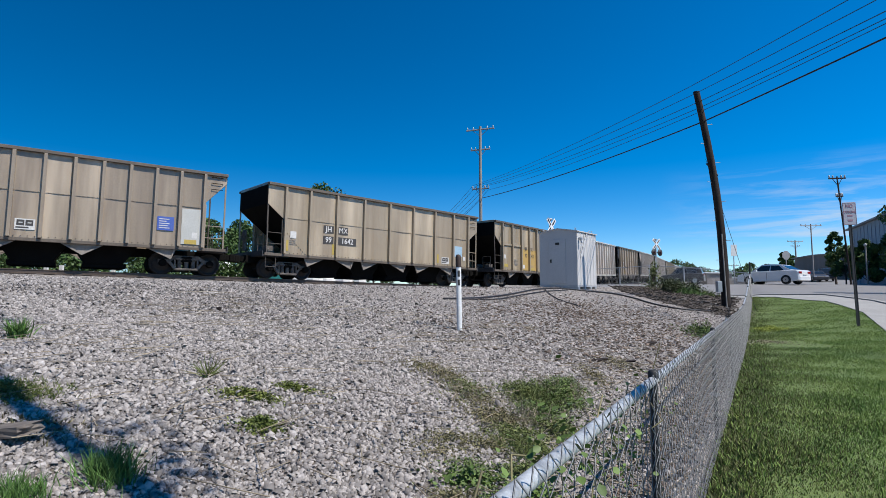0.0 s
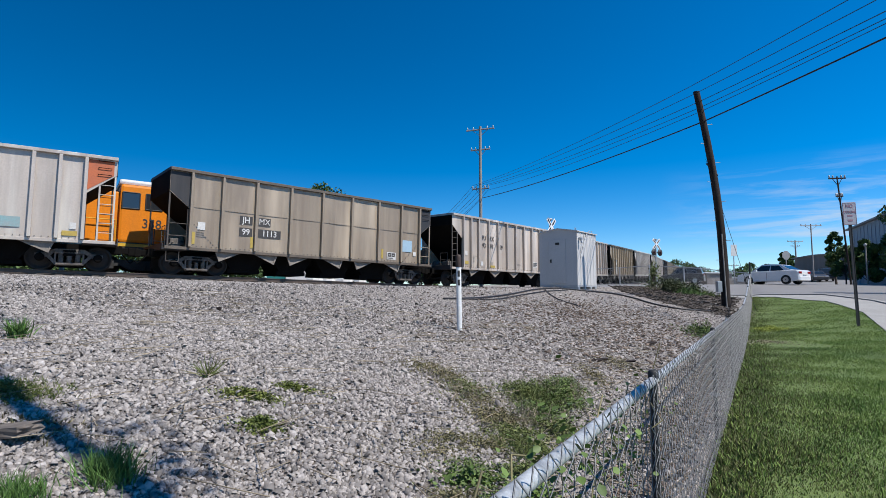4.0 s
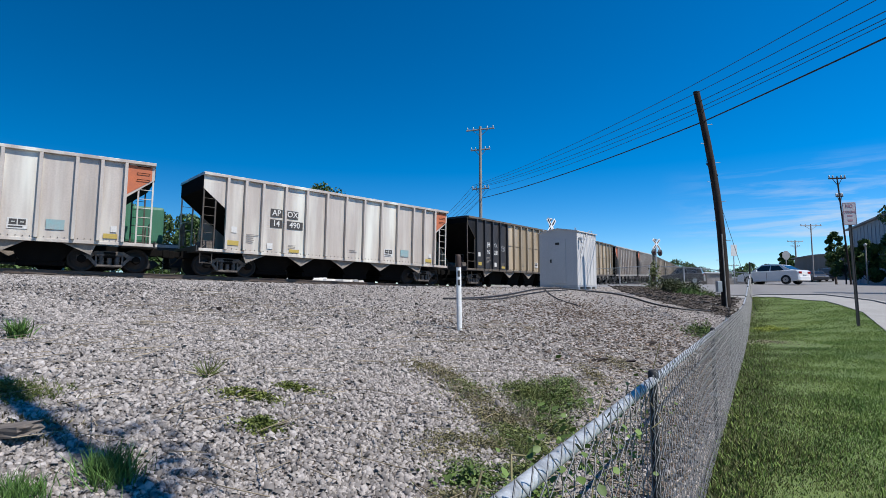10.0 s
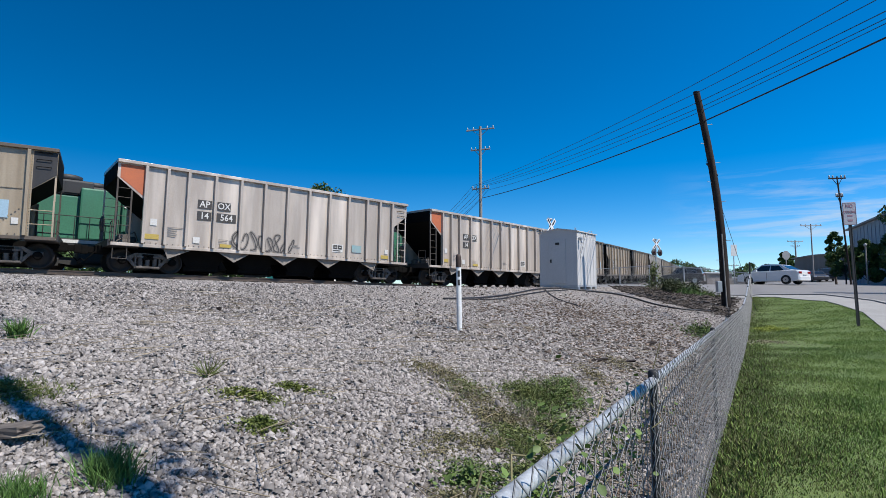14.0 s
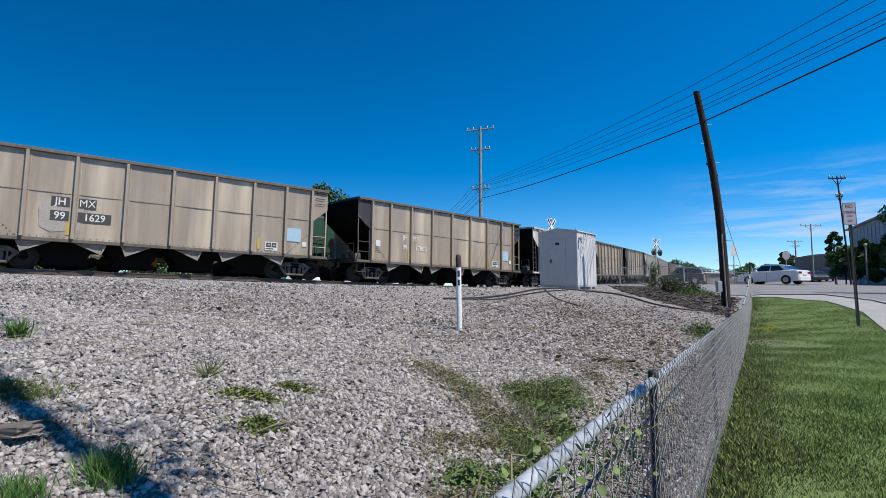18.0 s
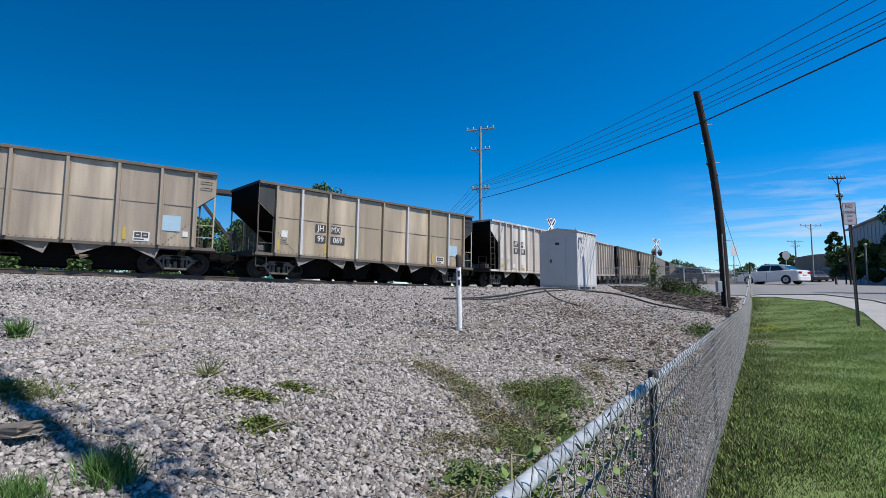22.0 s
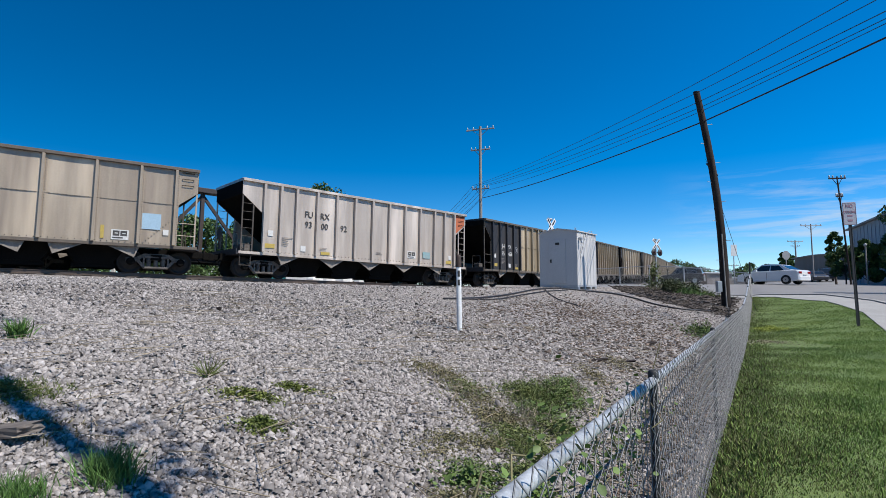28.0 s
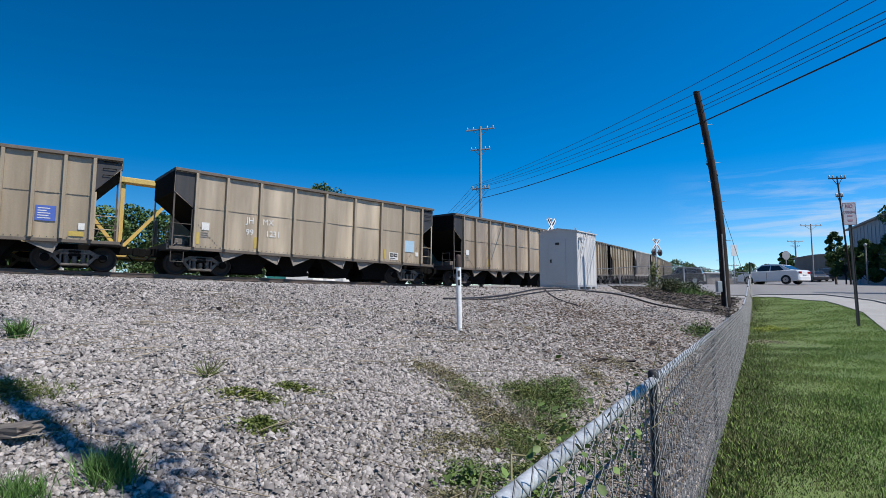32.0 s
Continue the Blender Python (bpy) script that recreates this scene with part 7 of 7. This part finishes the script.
def road_car(name, m, paint_m, length, height, width, shape, label, group="road vehicles"):
    """A car whose front is at -x. shape: side outlines of the lower body and of the glasshouse, as fractions."""
    c = thing(name, m, label, "car", group)
    hl, hw = length / 2, width / 2
    low, house = shape

    def loft(outline, inset):
        bm = bmesh.new()
        rings = []
        for y, k in ((-hw, 0), (-hw * 0.93, 1), (hw * 0.93, 1), (hw, 0)):
            ring = []
            for fx, fz in outline:
                q = inset if k == 0 else 0.0
                x, z = fx * hl, fz * height
                cz = 0.5 * height * (low[0][1] + 0.6)
                ring.append(bm.verts.new((x * (1 - 0.03 * (k == 0)), y, cz + (z - cz) * (0.93 if k == 0 else 1.0))))
            rings.append(ring)
        n = len(outline)
        for a, b in zip(rings, rings[1:]):
            for i in range(n):
                bm.faces.new((a[i], a[(i + 1) % n], b[(i + 1) % n], b[i]))
        bm.faces.new(list(reversed(rings[0])))
        bm.faces.new(rings[-1])
        return Geo().bm(bm, False)

    part("body", loft(low, 0.0), paint_m, c)
    # glasshouse narrows to the roof
    g = Geo()
    base = [(fx * hl, fz * height) for fx, fz in house]
    verts = []
    for y in (-1, 1):
        for x, z in base:
            t = (z - base[0][1]) / (base[1][1] - base[0][1])
            verts.append((x, y * hw * (0.95 - 0.17 * t), z))
    k = len(base)
    g.add(verts, [tuple(range(k)), tuple(reversed(range(k, 2 * k)))] + [(i, k + i, k + (i + 1) % k, (i + 1) % k) for i in range(k)])
    part("glasshouse", g, paint_m, c)
    # side windows, windscreens
    (x0, z0), (x1, z1), (x2, z2), (x3, z3) = base[0], base[1], base[-2], base[-1]
    for y in (-1, 1):
        cuts = (0.06, 0.47, 0.50, 0.86)
        for a, b in ((cuts[0], cuts[1]), (cuts[2], cuts[3])):
            quad = []
            for f, t in ((a, 0.12), (b, 0.12), (b, 0.86), (a, 0.86)):
                xa, xb = x0 + (x1 - x0) * t, x3 + (x2 - x3) * t
                z = z0 + (z1 - z0) * t
                quad.append((xa + (xb - xa) * f, y * (hw * (0.95 - 0.17 * t) + 0.006), z))
            part("side_window", Geo().add(quad + [(p[0], p[1] - y * 0.01, p[2]) for p in quad], [(0, 1, 2, 3), (7, 6, 5, 4), (0, 4, 5, 1), (1, 5, 6, 2), (2, 6, 7, 3), (3, 7, 4, 0)]), M_CARGLASS, c)
        part("door_mirror", Geo().box(x0 + 0.35, y * (hw + 0.09) - 0.09, z0 + 0.02, x0 + 0.5, y * (hw + 0.09) + 0.09, z0 + 0.17, 0.03), paint_m, c)
    for (xa, za), (xb, zb), s, nm in (((x0, z0), (x1, z1), -1, "windscreen"), ((x3, z3), (x2, z2), 1, "rear_window")):
        quad = []
        for t, e in ((0.12, -1), (0.12, 1), (0.9, 1), (0.9, -1)):
            quad.append((xa + (xb - xa) * t + s * 0.008, e * hw * (0.88 - 0.17 * t), za + (zb - za) * t + 0.006))
        part(nm, Geo().add(quad + [(p[0] - s * 0.01, p[1], p[2] - 0.01) for p in quad], [(0, 1, 2, 3), (7, 6, 5, 4), (0, 4, 5, 1), (1, 5, 6, 2), (2, 6, 7, 3), (3, 7, 4, 0)]), M_CARGLASS, c)
    wr = 0.31 if height < 1.6 else 0.37
    for x in (-hl * 0.60, hl * 0.60):
        for y in (-1, 1):
            part("wheel_arch", Geo().lathe([(wr * 1.07, -0.02), (wr * 1.07, 0.02)], 20, "y", (x, y * (hw - 0.005), wr)), M_TYRE, c)
            w = part("wheel", Geo().lathe([(wr * 0.62, -0.11), (wr, -0.09), (wr, 0.09), (wr * 0.62, 0.11)], 22, "y", (x, y * (hw - 0.08), wr)), M_TYRE, c)
            part("rim", Geo().lathe([(wr * 0.62, -0.1), (wr * 0.62, 0.1)] if y > 0 else [(wr * 0.62, -0.1), (wr * 0.62, 0.1)], 16, "y", (x, y * (hw - 0.065), wr)), M_ALLOY, w)
            part("hub", Geo().lathe([(wr * 0.1, -0.12), (wr * 0.1, 0.12)], 10, "y", (x, y * (hw - 0.06), wr)), M_BLACK, w)
    for y in (-1, 1):
        part("tail_lamp", Geo().box(hl * 0.955, y * hw * 0.72 - 0.2, height * 0.50, hl * 1.005, y * hw * 0.72 + 0.2, height * 0.60, 0.02), M_TAIL, c)
        part("head_lamp", Geo().box(-hl * 0.99, y * hw * 0.72 - 0.18, height * 0.40, -hl * 0.94, y * hw * 0.72 + 0.18, height * 0.50, 0.02), M_LAMPCLEAR, c)
    part("bumper", Geo().box(hl * 0.95, -hw * 0.9, height * 0.17, hl * 1.015, hw * 0.9, height * 0.36, 0.03), paint_m, c)
    part("bumper", Geo().box(-hl * 1.015, -hw * 0.9, height * 0.15, -hl * 0.95, hw * 0.9, height * 0.33, 0.03), paint_m, c)
    part("plate", Geo().box(hl * 1.016, -0.26, height * 0.44, hl * 1.022, 0.26, height * 0.52), M_WHITE, c, "blank plate")
    part("door_seam", Geo().box(-0.01, -hw - 0.003, height * 0.22, 0.01, -hw + 0.02, height * 0.58), M_BLACK, c)
    return c


SEDAN = ([(-1.0, 0.18), (-1.0, 0.40), (-0.95, 0.49), (-0.80, 0.56), (-0.48, 0.63), (0.66, 0.67), (0.93, 0.67), (0.99, 0.60), (1.0, 0.20), (0.85, 0.14), (-0.85, 0.13)],
         [(-0.52, 0.62), (-0.18, 0.97), (0.05, 1.0), (0.28, 0.985), (0.42, 0.95), (0.76, 0.67)])
WAGON = ([(-1.0, 0.20), (-1.0, 0.46), (-0.92, 0.54), (-0.48, 0.60), (0.94, 0.62), (1.0, 0.56), (1.0, 0.22), (0.85, 0.16), (-0.85, 0.16)],
         [(-0.50, 0.59), (-0.24, 0.95), (0.2, 1.0), (0.84, 0.97), (0.95, 0.61)])
V_WHITE = surface("car_white", (0.80, 0.81, 0.82), (0.77, 0.78, 0.79), rough=0.25, coat=0.6, bump=0, big=2)
V_GREY = surface("car_grey", (0.060, 0.057, 0.058), (0.048, 0.046, 0.047), rough=0.4, coat=0.2, bump=0, big=2)
V_BLACK = surface("car_black", (0.018, 0.018, 0.02), rough=0.3, coat=0.6, bump=0, big=2)


def parked(name, x, y, turn, *rest):
    return road_car(name, pose(x, y, gz(x, y) + 0.015, 0, 0, turn), *rest)


parked("sedan", 24.3, 39.6, -58, V_WHITE, 4.35, 1.46, 1.72, SEDAN, "white four-door sedan waiting on the street")
parked("suv", 25.2, 56.5, -31, V_GREY, 4.15, 1.78, 1.8, WAGON, "dark grey sport utility car at the crossing")
parked("suv", 52.8, 74.0, 60, V_BLACK, 4.8, 1.8, 1.9, WAGON, "black sport utility car parked by the low building")
parked("sedan", 49.6, 71.5, 70, V_GREY, 4.6, 1.45, 1.8, SEDAN, "dark grey sedan parked by the low building")

# ---- street furniture ----
st = thing("stop_sign", pose(36.3, 56.7, gz(36.3, 56.7), 0, 0, 10) @ Matrix.Scale(1.3, 4), "grey back of an octagonal sign on a post", "street sign")
part("post", Geo().box(-0.03, -0.02, -0.1, 0.03, 0.02, 2.72), M_GALV, st)
part("plate", Geo().prism([(0.38 * math.cos(math.pi * (k + 0.5) / 4), 2.38 + 0.38 * math.sin(math.pi * (k + 0.5) / 4)) for k in range(8)], -0.028, -0.022), M_GALV, st)
ps = thing("street_sign", pose(22.8, 42.0, gz(22.8, 42.0)) @ Matrix.Scale(1.18, 4), "small white square sign on a tall thin post", "street sign")
part("post", Geo().tube((0, 0, -0.1), (0, 0, 2.5), 0.03), M_GALV, ps)
part("plate", Geo().box(-0.2, -0.045, 1.9, 0.2, -0.035, 2.65), M_WHITE, ps)
bl = thing("lamp_post", pose(31.2, 39.5, gz(31.2, 39.5)), "short pale post with small lamp head", "lamp post")
part("post", Geo().tube((0, 0, -0.1), (0, 0, 2.85), 0.05, n=10), M_GREYPOLE, bl)
part("lamp_head", Geo().lathe([(0.05, 2.85), (0.11, 2.89), (0.11, 2.98), (0.03, 3.04)], 10), M_GALV, bl)

# ---- buildings ----
M_BLUEWALL = surface("blue_grey_siding", (0.30, 0.35, 0.42), (0.26, 0.31, 0.38), rough=0.6, big=0.4, fine=10, streak=1, dirt=(0.24, 0.27, 0.32), dirt_amount=0.4)
M_TANWALL = surface("grey_siding", (0.30, 0.26, 0.235), (0.25, 0.215, 0.19), rough=0.8, big=0.4, fine=10, streak=1, dirt=(0.28, 0.26, 0.25), dirt_amount=0.5)
M_ROOF = surface("pale_roofing", (0.36, 0.37, 0.385), rough=0.9, big=0.6, fine=10)
M_PANE = glass("dark_pane", (0.03, 0.035, 0.04))


def building(x, y, turn, w, d, h, gable, wall_m, label, windows=(), sunk=0.6):
    """Front along x at y = 0, depth into +y."""
    b = thing("building", pose(x, y, gz(x, y), 0, 0, turn), label, "building", "buildings")
    part("front_wall", Geo().box(0, 0, -sunk, w, 0.25, h), wall_m, b)
    part("back_wall", Geo().box(0, d - 0.25, -sunk, w, d, h), wall_m, b)
    for x0 in (0.0, w - 0.25):
        part("gable_wall", Geo().prism([(0.25, -sunk), (d - 0.25, -sunk), (d - 0.25, h), (d / 2, h + gable), (0.25, h)], x0, x0 + 0.25, "x"), wall_m, b)
    for s in (0, 1):
        y0, y1 = (-0.35, d / 2) if s == 0 else (d + 0.35, d / 2)
        za = h - gable * 0.7 / d
        part("roof_slope", Geo().add([(-0.3, y0, za), (w + 0.3, y0, za), (w + 0.3, y1, h + gable), (-0.3, y1, h + gable), (-0.3, y0, za + 0.15), (w + 0.3, y0, za + 0.15), (w + 0.3, y1, h + gable + 0.15), (-0.3, y1, h + gable + 0.15)],
                                       [(0, 1, 2, 3), (4, 7, 6, 5), (0, 4, 5, 1), (1, 5, 6, 2), (2, 6, 7, 3), (3, 7, 4, 0)]), M_ROOF, b)
    for wx, wz, ww, wh in windows:
        f = part("window", Geo().box(wx, -0.03, wz, wx + ww, 0.0, wz + wh), M_WHITE, b)
        part("pane", Geo().box(wx + 0.06, -0.045, wz + 0.06, wx + ww - 0.06, -0.03, wz + wh - 0.06), M_PANE, f)
    for k in range(int(w / 1.2)):
        part("siding_rib", Geo().box(0.6 + k * 1.2, -0.03, 0, 0.68 + k * 1.2, 0.0, h - 0.1), wall_m, b)
    return b


building(43.4, 57.0, -115, 24.0, 24.0, 5.75, 0.12, M_BLUEWALL, "tall blue-grey metal-sided warehouse")
building(61.0, 83.0, -6, 12.0, 12.0, 4.0, 0.15, M_TANWALL, "low grey-sided flat-roofed building", ((1.2, 1.0, 1.1, 1.2), (8.2, 0.9, 1.0, 1.2)))
building(62.0, 80.0, -10, 9.0, 9.0, 2.8, 1.2, M_WHITE, "small pale building behind the street trees", ((2.0, 0.8, 1.0, 1.1), (5.5, 0.8, 1.0, 1.1)))
building(58.0, 118.0, 0, 5.5, 7.0, 3.4, 0.3, M_TANWALL, "distant grey industrial shed beyond the crossing")
building(63.5, 128.0, 0, 9.0, 7.0, 2.6, 0.4, M_TANWALL, "distant low brown-grey shed beyond the crossing")

# ---- yard behind the tracks ----
M_TENT = surface("white_canvas", (0.80, 0.80, 0.79), (0.74, 0.74, 0.73), rough=0.7, big=1, fine=8)
M_TEALBOX = surface("teal_paint", (0.03, 0.24, 0.22), (0.025, 0.2, 0.19), rough=0.5, big=1, fine=8)
for i, (x, y, w) in enumerate(((-16.6, 41.0, 1.5), (-9.9, 41.5, 0.55), (-9.0, 42.0, 0.45), (-7.75, 42.5, 0.6), (-6.55, 42.5, 0.4))):
    t = thing("salt_pile_cover", pose(x, y, 2.0), "white conical cover behind the tracks", "cover", "white covers")
    part("canvas", Geo().lathe([(w * 1.3, 0), (w * 1.15, 0.9 if w > 1 else 0.75), (w * 0.25, 1.95 if w > 1 else 1.2), (w * 0.1, 2.0 if w > 1 else 1.25)], 8, smooth=False), M_TENT, t)
tr = thing("box_trailer", pose(-12.3, 42.0, 2.0, 0, 0, 4), "long low white trailer with dark printed lettering", "trailer")
part("body", Geo().box(0.0, 0, 0.35, 6.1, 2.0, 1.42, 0.05), M_TENT, tr)
part("teal_cab", Geo().box(-1.5, 0.1, 0.3, -0.02, 1.9, 1.45, 0.06), M_TEALBOX, tr, "teal front section")
part("printed_band", Geo().box(1.6, -0.012, 1.0, 5.2, -0.002, 1.22), M_BLACK, tr, "dark illegible lettering band")
for x in (0.9, 5.0):
    w = part("wheel", Geo().lathe([(0.2, -0.1), (0.35, -0.09), (0.35, 0.09), (0.2, 0.1)], 16, "y", (x, 0.05, 0.35)), M_TYRE, tr)
for x, y in ((-19.6, 26.5), (-18.7, 26.3), (-16.9, 27.5)):
    po = thing("white_post", pose(x, y, 2.02), "short white post beside the far track", "post", "white posts")
    part("post", Geo().box(-0.09, -0.06, 0, 0.09, 0.06, 0.95, 0.01), M_WHITE, po)


# ---- what moves ----
RUN = [(0, 2.005), (4, 51.79), (8, 101.753), (12, 151.956), (16, 202.26), (20, 252.857), (24, 303.752), (28, 355.103), (32, 406.519)]
RT, RD = zip(*RUN)
LEAD, LOCO_SPEED = -8.4, 6.0


def run(t):
    """Metres that the hopper train has gone by t."""
    return float(np.interp(t, RT, RD))


def place_hopper(start, length, t):
    return on_track(start - FIRST - run(t) + length / 2, 0.0, length / 2 - 1.35)


def place_second(back, t):
    return on_track(LEAD + LOCO_SPEED * (t - 2.9) - back, SEC, 7.0)


def spin(ws, dx, r, places):
    """Turns a wheelset as it rolls past the camera: places are (seconds, metres run)."""
    walk(ws, [(t, pose(dx, 0, r) @ Matrix.Rotation(m / r, 4, "Y")) for t, m in places])


def motions():
    times = [i * 0.5 for i in range(65)]
    for car, start, length in train:
        walk(car, [(t, place_hopper(start, length, t)) for t in times])
    for ob, back in second:
        walk(ob, [(t, place_second(back, t)) for t in times])
    starts = {car: start for car, start, _ in train}
    backs = {ob: back for ob, back in second}
    for ws, dx, r in wheelsets:
        owner = ws.parent.parent
        rows = []
        if owner in starts:
            # rolls while it is between 30 m before and 45 m beyond the nearest point
            for f in range(0, 961):
                t = f / 30
                if -30 < starts[owner] - FIRST - run(t) < 45:
                    rows.append((t, -run(t)))
        else:
            for f in range(0, 961, 2):
                t = f / 30
                if -32 < LEAD + LOCO_SPEED * (t - 2.9) - backs[owner] < 14:
                    rows.append((t, LOCO_SPEED * t))
        if len(rows) < 2:
            continue
        if rows[0][0] > 0.05:
            rows.insert(0, (0.0, rows[0][1]))
        if rows[-1][0] < 31.95:
            rows.append((32.0, rows[-1][1]))
        spin(ws, dx, r, rows)


motions()
